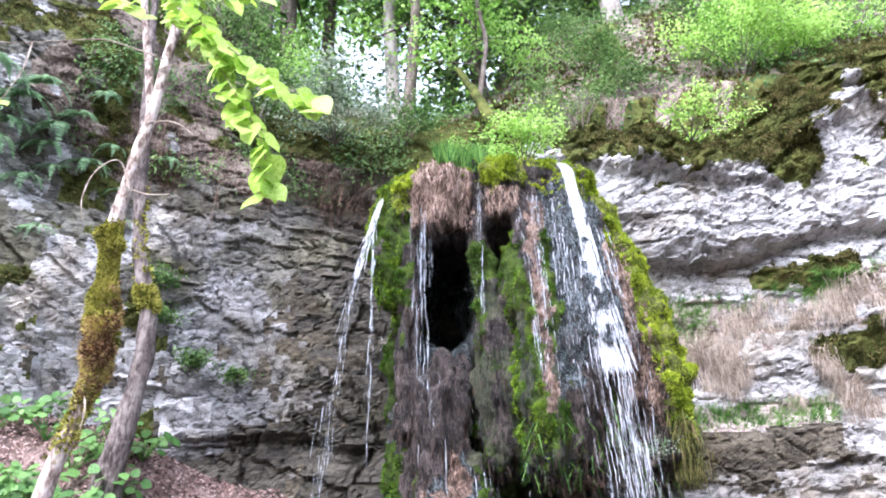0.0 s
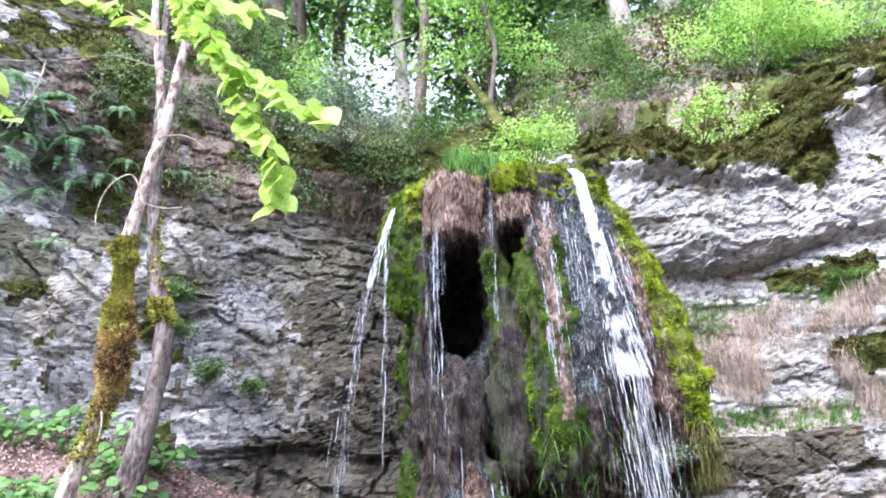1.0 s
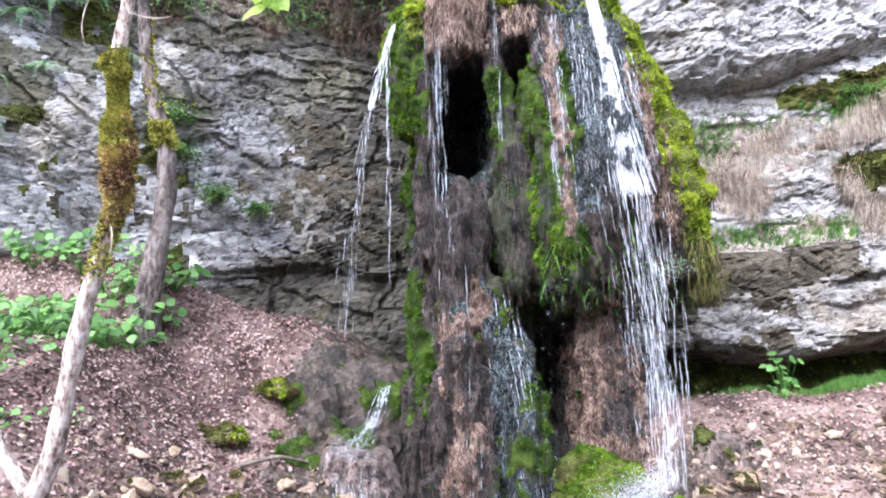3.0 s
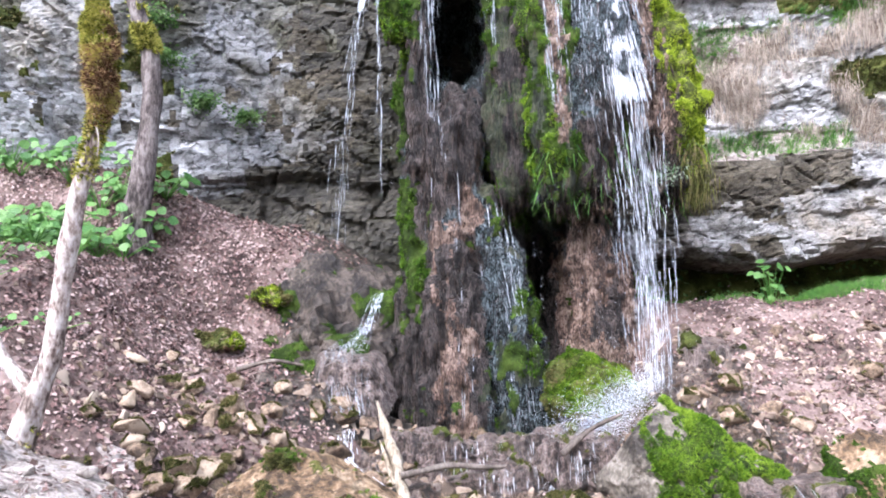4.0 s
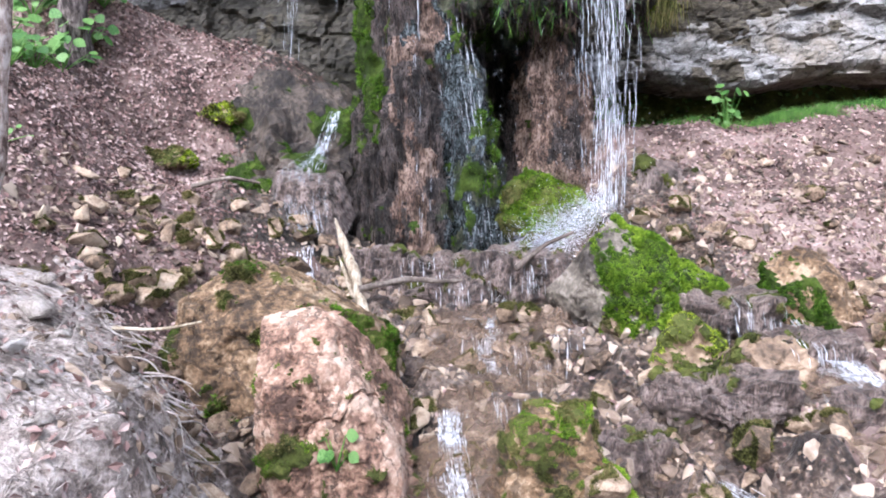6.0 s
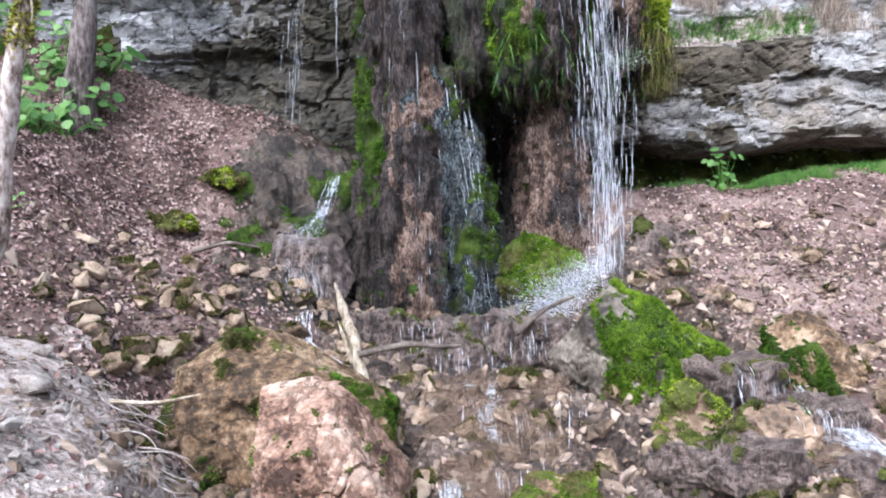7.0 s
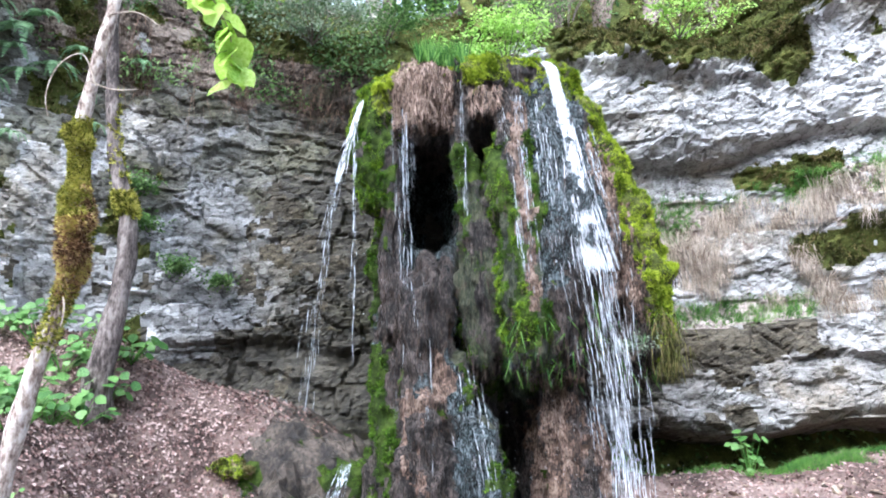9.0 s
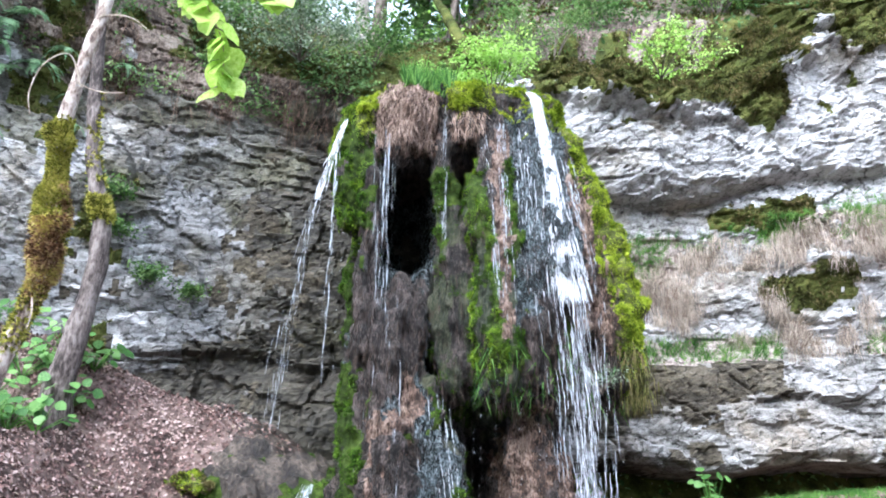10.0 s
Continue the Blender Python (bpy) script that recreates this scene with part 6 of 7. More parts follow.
for i, (x, y, hx, hy, hz, k) in enumerate([(0.15, 7.95, 0.55, 0.40, 0.36, 26), (0.85, 8.05, 0.60, 0.42, 0.40, 40), (0.45, 7.45, 0.50, 0.36, 0.30, 40), (1.15, 7.5, 0.40, 0.36, 0.30, 24), (2.75, 6.35, 0.55, 0.42, 0.34, 26), (3.15, 5.9, 0.42, 0.36, 0.30, 50)]):
    z = on_ground(x, y) + 0.25 * hz
    strands("thread", [(x, y - 0.35 * hy, z + 0.66 * hz), (x, y - 0.66 * hy, z + 0.5 * hz), (x, y - 0.80 * hy, z), (x, y - 0.95 * hy, z - 0.5 * hz)], [0.55 * hx] * 4, k, FOAM, rills, 290 + i, 0.0045, (0.15, 0.5), None, 0.012, step=0.04)
lines = [(1.16, 8.74, 3.1, 0.6), (0.92, 8.78, 2.5, 0.5), (1.0, 8.8, 2.6, 0.5), (1.45, 8.74, 2.6, 0.5), (0.56, 9.62, 6.1, 4.4), (0.5, 9.6, 6.1, 4.6), (-0.3, 9.62, 5.7, 4.4), (1.68, 8.85, 2.7, 0.6), (-0.55, 9.72, 4.8, 2.5), (-0.78, 9.75, 4.8, 2.5), (2.5, 9.05, 2.7, 0.7)]
drops("drip_line", lines, DROP, rills, 80, 16, 0.003, "falling drips", 0.008)


# ---- trees ----
def crown(name, centres, count, spread, leaf, mat, parent, seed, up=0.8, label="", flat=0.5):
    """Leaves in loose clumps round the ends of the branches."""
    r = np.random.default_rng(seed)
    c = np.asarray(centres, float)
    k = r.integers(0, len(c), count)
    p = c[k] + r.normal(0, 1, (count, 3)) * np.array([spread, spread, spread * flat]) * r.uniform(0.5, 1.3, len(c))[k][:, None]
    n = np.tile([0.0, 0, up], (count, 1))
    v, f = scatter(*LEAF, p, n, leaf * r.uniform(0.6, 1.25, count), r, 0.5)
    return part(name, mesh_of(name, v, f, [mat], shade=False), parent, label)


def limbs(base, top, radius, count, reach, r, low=0.35, rise=0.35):
    """A trunk and its limbs; gives the tubes and the limbs' ends."""
    b, t = np.array(base, float), np.array(top, float)
    bend = r.normal(0, 0.03, 3) * np.linalg.norm(t - b)
    bend[2] = 0
    pts = [b, b + (t - b) * 0.33 + bend, b + (t - b) * 0.66 - bend * 0.6, t]
    tubes, ends = [tube(pts, [radius * 1.25, radius, radius * 0.75, radius * 0.3], 9, 0.10, int(r.integers(999)), 0.25, 4)], []
    for _ in range(count):
        s = r.uniform(low, 0.97)
        a = r.uniform(0, 6.283)
        o = np.array([math.cos(a), math.sin(a), rise + r.normal(0, 0.2)]) * reach * (1.1 - 0.5 * s) * r.uniform(0.6, 1.1)
        root = b + (t - b) * s
        m = root + o * 0.5 + r.normal(0, 0.1, 3) * reach * 0.3
        e = root + o
        tubes.append(tube([root, m, e], [radius * 0.28, radius * 0.16, radius * 0.05], 5, 0, 0, 0.3))
        ends += [e, m + 0.4 * (e - m), e + r.normal(0, 0.25, 3) * reach * 0.5]
    return tubes, ends


def forest_tree(base, top, radius, seed, count, reach, leaves, leaf, mat, bark, label, low=0.35, spread=0.5, rise=0.35):
    r = np.random.default_rng(seed)
    ob = thing("tree", label, "tree", base)
    tubes, ends = limbs(base, top, radius, count, reach, r, low, rise)
    part("trunk", mesh_of("trunk", *joined(tubes[:1]), [bark]), ob)
    for tb in tubes[1:]:
        part("limb", mesh_of("limb", *tb, [bark]), ob)
    crown("crown", ends, leaves, spread, leaf, mat, ob, seed + 1)
    return ob


def up(x, y):
    return float(upper_ground(np.array([x]), np.array([y]))[0]) - 0.2


for i, (x, y, dx, h, rad, bark, mat, low, reach, nl, lab) in enumerate([
    (-0.75, 15.2, -0.1, 10, 0.13, BARK_DARK, LEAF_GREEN, 0.30, 1.9, 7000, "slender dark beech with bright spring leaves on the cliff top"),
    (-1.1, 16.2, -0.5, 12, 0.16, BARK_GREY, LEAF_GREEN, 0.42, 2.2, 5000, "leaning grey beech behind the cliff edge"),
    (4.9, 17, -0.6, 16, 0.24, BARK_GREY, LEAF_GREEN, 0.4, 3.2, 4500, "tall smooth grey beech trunk on the slope"),
    (6.7, 18, -1.6, 17, 0.30, BARK_GREY, LEAF_GREEN, 0.4, 3.4, 4500, "thick leaning grey beech trunk on the slope"),
    (-4.7, 16, 0.3, 14, 0.26, BARK_DARK, LEAF_DEEP, 0.2, 2.8, 5000, "dark forest tree above the rock wall"),
    (-4.3, 18, 0.1, 15, 0.22, BARK_DARK, LEAF_GREEN, 0.15, 3.0, 6000, "slim forest tree above the rock wall"),
    (1.4, 19, 0.3, 15, 0.2, BARK_DARK, LEAF_DEEP, 0.12, 3.0, 6500, "dark straight forest tree in the notch"),
    (-3.6, 20, 0.3, 16, 0.2, BARK_DARK, LEAF_GREEN, 0.55, 3.2, 6500, "slim forest tree with light leaves"),
    (3.0, 21, -0.4, 16, 0.2, BARK_DARK, LEAF_DEEP, 0.1, 3.2, 6500, "dark conifer-like forest tree on the slope"),
    (-7.5, 15, 0.2, 14, 0.24, BARK_DARK, LEAF_DEEP, 0.1, 3.2, 5500, "dark forest tree over the wall"),
    (9.5, 17, -0.5, 14, 0.22, BARK_DARK, LEAF_GREEN, 0.1, 3.4, 6000, "broad young beech on the slope"),
    (-6.0, 21, 0.2, 18, 0.25, BARK_DARK, LEAF_GREEN, 0.1, 3.8, 7000, "forest tree far up the slope"),
    (6.0, 24, 0.2, 18, 0.25, BARK_DARK, LEAF_DEEP, 0.08, 4.0, 7000, "forest tree far up the slope"),
    (0.2, 27, 0.4, 20, 0.25, BARK_DARK, LEAF_GREEN, 0.5, 4.2, 7000, "forest tree far up the slope"),
    (-10, 22, 0.4, 18, 0.25, BARK_DARK, LEAF_GREEN, 0.08, 4.2, 6000, "forest tree far up the slope"),
    (0.75, 13.6, 0.2, 6.5, 0.05, BARK_DARK, LEAF_GREEN, 0.12, 1.5, 3500, "young beech with fresh bright leaves behind the tufa"),
    (12, 22, 0.4, 18, 0.25, BARK_DARK, LEAF_GREEN, 0.08, 4.2, 6000, "forest tree far up the slope"),
]):
    z = up(x, y)
    forest_tree((x, y, z), (x + dx, y + 0.3, z + h), rad, 500 + 7 * i, 34, reach, int(nl * 1.35), 0.13 if y < 17 else 0.19, mat, bark, lab, low, 0.35 if rad < 0.1 else 0.6 if y < 17 else 0.9)


def shrub(name, base, height, reach, seed, leaves, leaf, mat, label, spread=0.16, stems=7, category="shrub", lean=(0, 0, 0)):
    r = np.random.default_rng(seed)
    ob = thing(name, label, category, base)
    tubes, ends = [], []
    for _ in range(stems):
        a = r.uniform(0, 6.283)
        o = np.array([math.cos(a) * reach * r.uniform(0.3, 1), math.sin(a) * reach * r.uniform(0.3, 1), height * r.uniform(0.5, 1.0)]) + np.array(lean)
        b = np.array(base, float)
        tubes.append(tube([b, b + o * [0.35, 0.35, 0.6], b + o], [0.012, 0.009, 0.003], 5, 0, 0, 0.12))
        ends += [b + o, b + o * [0.6, 0.6, 0.8], b + o * [0.8, 0.8, 0.85]]
    for k, tb in enumerate(tubes):
        part("stem", mesh_of("stem", *tb, [BARK_DARK]), ob)
    crown("leaves", ends, leaves, spread, leaf, mat, ob, seed + 1, flat=0.55)
    return ob


shrub("shrub", (1.35, 10.7, 7.2), 1.0, 0.75, 601, 1700, 0.07, LEAF_LIME, "bright green leafy shrub on top of the tufa", 0.17)
shrub("shrub", (0.75, 11.2, 7.6), 0.8, 0.6, 603, 700, 0.075, LEAF_GREEN, "bright green leafy shrub behind the tufa", 0.17)
shrub("shrub", (6.0, 12.5, up(6.0, 12.5)), 2.0, 1.5, 604, 4200, 0.085, LEAF_LIME, "bright lime-green young beech on the mossy brow", 0.26, 14)
shrub("shrub", (7.4, 12.7, up(7.4, 12.7)), 1.6, 1.3, 606, 2600, 0.085, LEAF_LIME, "bright lime-green young beech on the mossy brow", 0.26, 10)
shrub("shrub", (7.0, 14.2, 11.0), 2.4, 1.9, 605, 4500, 0.10, LEAF_GREEN, "wide bright green shrub on the mossy slope", 0.35, 12)
shrub("shrub", (4.5, wall_y(rv, 4.5, 8.5) + 0.05, 8.5), 0.45, 1.15, 607, 1000, 0.075, LEAF_LIME, "low bright green sprig spreading over the moss", 0.14, 10, lean=(0.25, -0.45, 0.05))
shrub("shrub", (-1.9, 11.9, 8.5), 1.0, 1.2, 609, 3000, 0.08, LEAF_PALE, "pale silvery-green shrub hanging over the wall", 0.28, 12, lean=(0, -0.4, -0.2))
shrub("shrub", (-3.3, 11.8, 8.9), 1.2, 1.2, 611, 2600, 0.08, LEAF_DEEP, "dark green shrub on the cliff edge", 0.3, 10)
shrub("shrub", (-0.7, 12.4, 8.5), 1.2, 0.8, 613, 2000, 0.07, LEAF_DEEP, "dark ivy shrub behind the tufa", 0.25, 8)
shrub("shrub", (8.6, 12.8, 11.2), 1.4, 1.2, 615, 1800, 0.09, LEAF_GREEN, "light green shrub on the mossy slope", 0.3, 8)
shrub("shrub", (3.4, 14.2, 10.9), 1.6, 1.2, 617, 2600, 0.08, LEAF_DEEP, "dark twiggy shrub between the trunks", 0.3, 10)
shrub("shrub", (-5.6, 12.6, 10.5), 1.6, 1.6, 619, 3000, 0.09, LEAF_DEEP, "dark green undergrowth on the cliff edge", 0.4, 10)

shrub("shrub", (2.75, 12.6, 9.0), 1.3, 0.7, 621, 1500, 0.05, LEAF_DEEP, "dark twiggy brush on the mossy ridge", 0.22, 16)
shrub("shrub", (2.0, 12.4, 8.7), 1.2, 0.6, 623, 500, 0.05, LEAF_DEEP, "dark twiggy brush on the mossy ridge", 0.2, 14)
shrub("shrub", (2.45, 8.95, 2.62), 0.25, 0.22, 625, 420, 0.035, LEAF_PALE, "small pale green bush under the tufa curtain", 0.09, 8)
r = np.random.default_rng(630)
for i in range(16):
    x, y = r.uniform(1.8, 9.5), r.uniform(12.6, 16.5)
    shrub("shrub", (x, y, up(x, y)), r.uniform(0.7, 1.5), r.uniform(0.5, 1.1), 900 + 3 * i, 750, 0.075, LEAF_GREEN if r.random() < 0.3 else LEAF_DEEP, "leafy undergrowth shrub on the forest slope", 0.24, 6)
for i in range(12):
    x, y = r.uniform(-7.5, -2.6), r.uniform(12.9, 16.0)
    shrub("shrub", (x, y, up(x, y)), r.uniform(0.8, 1.8), r.uniform(0.6, 1.2), 960 + 3 * i, 1200, 0.085, LEAF_GREEN if r.random() < 0.4 else LEAF_DEEP, "leafy undergrowth shrub above the rock wall", 0.26, 6)
# ferns and ivy on the west wall
def fern(base, length, count, seed, label):
    """Arching fronds from one root, each a rib with two rows of narrow leaflets."""
    r = np.random.default_rng(seed)
    ob = thing("fern", label, "fern", base)
    b = np.array(base, float)
    for _ in range(count):
        a = r.uniform(-2.9, -0.25)
        way = np.array([math.cos(a), 0.75 * math.sin(a), 0])
        ln_ = length * r.uniform(0.6, 1.15)
        t = np.linspace(0, 1, 15)
        rib = b + way * (ln_ * t)[:, None] + np.array([0, 0, 1.0]) * (ln_ * (0.40 * t - r.uniform(0.8, 1.35) * t * t))[:, None]
        side = np.cross(way, [0, 0, 1.0])
        v, f = [], []
        for k in range(1, 15):
            w = ln_ * 0.17 * math.sin(math.pi * min(1, t[k] * 0.9 + 0.12)) ** 0.8
            for sg in (-1, 1):
                tip = rib[k] + side * sg * w + way * w * 0.45 + np.array([0, 0, -0.25 * w])
                h = (rib[k] - rib[k - 1]) * 0.42
                o = len(v)
                v += [rib[k] - h, (rib[k] + tip) / 2 - h * 0.9, tip, (rib[k] + tip) / 2 + h * 0.9, rib[k] + h]
                f += [(o, o + 1, o + 3, o + 4), (o + 1, o + 2, o + 3, o + 3)]
        f3 = [(q[0], q[1], q[2]) for q in f] + [(q[0], q[2], q[3]) for q in f if q[2] != q[3]]
        part("frond", mesh_of("frond", v, f3, [FERN], shade=False), ob)
    return ob


for i, (x, z, k, c) in enumerate([(-6.55, 8.25, 0.75, 16), (-6.1, 8.0, 0.7, 14), (-5.75, 7.55, 0.6, 12), (-6.75, 7.5, 0.6, 12), (-6.3, 7.0, 0.5, 10), (-5.55, 8.75, 0.5, 10), (-5.1, 6.6, 0.35, 9), (-5.9, 6.15, 0.4, 9), (-6.7, 6.4, 0.4, 9), (-4.6, 7.9, 0.35, 8), (-6.9, 8.7, 0.8, 16), (-6.35, 8.6, 0.7, 14), (-5.4, 7.9, 0.45, 10), (-6.05, 7.3, 0.45, 10), (-6.75, 8.1, 0.6, 14), (-6.2, 7.65, 0.6, 12), (-5.9, 8.3, 0.6, 12), (-6.9, 7.0, 0.45, 10), (-6.5, 5.9, 0.35, 9), (-5.3, 7.2, 0.35, 8), (-6.6, 7.8, 0.6, 12)]):
    y = wall_y(lv, x, z) + 0.03
    fern((x, y, z), k, c, 640 + 3 * i, "feathery pale green fern hanging from a crack of the rock wall")
for i, (x, z, k) in enumerate([(-4.2, 5.1, 0.22), (-3.75, 4.45, 0.26), (-4.3, 5.7, 0.2), (-3.2, 4.3, 0.13), (-6.6, 5.0, 0.3)]):
    y = wall_y(lv, x, z) + 0.02
    shrub("ivy_clump", (x, y, z), 0.35 * k, 1.2 * k, 660 + 3 * i, int(1500 * k) + 150, 0.07, LEAF_DEEP, "dark ivy growing in a crack of the rock wall", 0.10 + 0.1 * k, 7, "ivy", (0, -0.2, -0.1))
# dry grass and green tufts on the east wall
tuft = thing("dry_grass", "tufts of dry hanging grass on the rock ledges", "grass", (5, 10.9, 4.8), kind="stuff")
r = np.random.default_rng(660)
band_top = np.interp(rc[:, 0], [3.6, 4.1, 5.2, 6.0, 7.5, 9.0], [4.85, 5.08, 5.5, 5.6, 5.9, 6.2])
below = band_top - rc[:, 2] + 0.15 * fbm(rc * 1.5, 2, 662)
clump = fbm(rc * [2.2, 1, 1.6], 3, 663)
grassy = smooth(below, -0.05, 0.1) * smooth(below, 0.75, 0.45) * smooth(rc[:, 0], 3.5, 4.0) * (0.15 + smooth(clump, -0.3, 0.2))
grassy = grassy + 0.9 * smooth(np.hypot((rc[:, 0] - 6.2) / 1.3, (rc[:, 2] - 4.25) / 0.75), 1.0, 0.6) * smooth(clump, -0.05, 0.3)
grassy = grassy + 0.5 * smooth(np.hypot((rc[:, 0] - 4.3) / 0.7, (rc[:, 2] - 4.3) / 0.35), 1.0, 0.6) * smooth(clump, -0.1, 0.3)
grassy = grassy * (rc[:, 0] < 9)
p, n = sample(rv, rf, 1000, r, grassy)
foot = np.repeat(p, 18, 0) + r.normal(0, 1, (len(p) * 18, 3)) * [0.055, 0.03, 0.03]
foot[:, 1] -= 0.06
fringe("grass_blades", foot, r.uniform(0.10, 0.36, len(foot)), DRYGRASS, tuft, 661, 0.0036, 0.055)
p, n = sample(rv, rf, 160, r, grassy)
v, f = scatter(*GRASS, p - [0, 0.02, 0], np.tile([0.0, -0.9, 0.15], (len(p), 1)), r.uniform(0.12, 0.28, len(p)), r, 0.55)
part("grass_tufts", mesh_of("grass_tufts", v, f, [DRYGRASS], shade=False), tuft, kind="stuff")
top_edge = smooth(np.abs(below + 0.02), 0.30, 0.05) * (0.15 + smooth(clump, -0.2, 0.2)) * (rc[:, 0] > 3.9) * (rc[:, 0] < 9)
p, n = sample(rv, rf, 900, r, top_edge)
v, f = scatter(*GRASS, p - [0, 0.03, 0], np.tile([0.0, -0.7, 0.4], (len(p), 1)), r.uniform(0.06, 0.15, len(p)), r, 0.6)
part("green_tufts", mesh_of("green_tufts", v, f, [GRASSGREEN], shade=False), tuft, "fresh green grass among the dry tufts", "stuff")

# roots under the west wall's brow
brow = thing("hanging_roots", "dry roots and dead grass hanging under the cliff's brow", "roots", (-3, 11.3, 7.6), kind="stuff")
w = ((l_zz > 7.35) & (l_zz < 8.5) & (lc[:, 0] < -0.9) & (lc[:, 0] > -5.6)).astype(float) * smooth(fbm(lc * [2.6, 1, 0.8], 3, 71), -0.25, 0.6)
w = w ** 0.4
p, n = sample(lv, lf, 1000, r, w)
fringe("root_strands", p - [0, 0.06, 0], r.uniform(0.15, 0.85, len(p)), ROOTS_STEM, brow, 72, 0.0035, 0.16)
p, n = sample(lv, lf, 4500, r, ((l_zz > 7.5) & (l_zz < 9.2) & (lc[:, 0] < -0.6) & (lc[:, 0] > -6)).astype(float) * smooth(fbm(lc * 1.3, 3, 73), -0.3, 0.3))
v, f = scatter(*LEAF, p - [0, 0.06, 0] + r.normal(0, 0.07, p.shape), np.tile([0.0, -0.7, 0.5], (len(p), 1)), r.uniform(0.05, 0.10, len(p)), r, 0.5)
solid("ivy", mesh_of("ivy", v, f, [LEAF_DEEP], shade=False), "dark ivy and brush hanging from the cliff edge", "ivy", kind="stuff")

# woods in the distance and low growth on the slopes
r = np.random.default_rng(700)
k = 2600
cx, cy = r.uniform(-30, 30, k), r.uniform(17, 42, k)
cz = upper_ground(cx, cy) + r.random(k) * np.interp(cy, [17, 24, 42], [6, 14, 24])
gap = (np.abs(cx / cy + 0.09) < 0.06) & (np.abs((cz - 1.7) / cy - 0.68) < 0.11) | (np.abs(cx / cy - 0.03) < 0.03) & (np.abs((cz - 1.7) / cy - 0.80) < 0.06)
centre = np.stack([cx, cy, cz], 1)[~gap]
pick = r.integers(0, len(centre), 130000)
wp = centre[pick] + r.normal(0, 1, (len(pick), 3)) * [0.8, 0.8, 0.35]
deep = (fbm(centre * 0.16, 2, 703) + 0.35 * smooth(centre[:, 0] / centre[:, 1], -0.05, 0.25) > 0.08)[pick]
# The light leaf colour replaces haze over the far trees.
for side, mat, lab in ((~deep, LEAF_GREEN, "spring-green beech foliage of the woods behind, paled for haze"), (deep, LEAF_DEEP, "dark green foliage of the woods behind")):
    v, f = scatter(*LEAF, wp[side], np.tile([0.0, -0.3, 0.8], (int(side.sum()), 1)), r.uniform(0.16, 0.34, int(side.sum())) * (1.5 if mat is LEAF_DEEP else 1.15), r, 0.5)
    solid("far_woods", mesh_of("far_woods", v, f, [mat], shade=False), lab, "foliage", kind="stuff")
# Unseen foliage added behind the camera to keep off frontal sky light.
k = 26000
bx, by = r.uniform(-45, 45, k), r.uniform(-45, -9, k)
bz = lower_ground(bx, by) + r.uniform(0.5, 1, k) * np.interp(by, [-45, -9], [14, 7])
v, f = scatter(*LEAF, np.stack([bx, by, bz], 1), np.tile([0.0, 0.3, 0.8], (k, 1)), r.uniform(0.4, 0.8, k), r, 0.5)
solid("far_woods", mesh_of("far_woods", v, f, [LEAF_DEEP], shade=False), "dark green woods added out of view to block low sky light", "foliage", kind="stuff")
zone_up = (gc[:, 1] > cliff_line(gc[:, 0]) + 0.65) & (gc[:, 1] < 20) & (np.abs(gc[:, 0]) < 12)
gu = fbm(gc * 0.7, 3, 702)
for nm, mat, cnt, tpl, sz, wgt, lab in (
    ("undergrowth", LEAF_DEEP, 26000, LEAF, (0.06, 0.14), zone_up * smooth(gu, -0.2, 0.4), "dark green low growth on the forest slope"),
    ("slope_moss", MOSS_OLIVE, 14000, MOSS, (0.04, 0.10), zone_up * smooth(-gu, -0.2, 0.3), "olive moss on the forest slope"),
    ("slope_litter", LITTER, 9000, LEAF, (0.05, 0.10), zone_up.astype(float), "brown fallen leaves on the forest slope")):
    p, n = sample(ground_v, ground_f, cnt, r, wgt)
    lift = r.random((cnt, 1)) ** 2 * (0.45 if nm == "undergrowth" else 0.02)
    v, f = scatter(*tpl, p + lift * [0, 0, 1], n, r.uniform(*sz, cnt), r, 0.6)
    solid(nm, mesh_of(nm, v, f, [mat], shade=False), lab, "undergrowth", kind="stuff")
for nm, vv, ff, wgt, cnt, mat, lab in (
    ("wall_moss", rv, rf, r_moss * (rc[:, 2] < upper_ground(rc[:, 0], rc[:, 1]) + 0.3) * (rc[:, 0] < 10), 36000, MOSS_OLIVE, "thick olive-brown moss cushions on the rock ledge"),
    ("wall_moss", lv, lf, l_moss * (lc[:, 0] > -9), 12000, MOSS_OLIVE, "dark moss on the rock wall")):
    p, n = sample(vv, ff, cnt, r, wgt.astype(float))
    n = n * np.where(n[:, 1:2] > 0, -1, 1)
    big = 0.6 + 1.0 * smooth(fbm(p * 2.5, 2, 705), -0.3, 0.6)
    v, f = scatter(*MOSS, p, n + [0, 0, 0.4], r.uniform(0.022, 0.045, cnt) * big, r, 0.35)
    solid(nm, mesh_of(nm, v, f, [mat], shade=False), lab, "moss", kind="stuff")

# ---- the near tree ----
near_tree = thing("mossy_tree", "thin pale-barked tree with a thick sleeve of yellow-green moss", "tree", (-2.81, 4.9, 0.4))
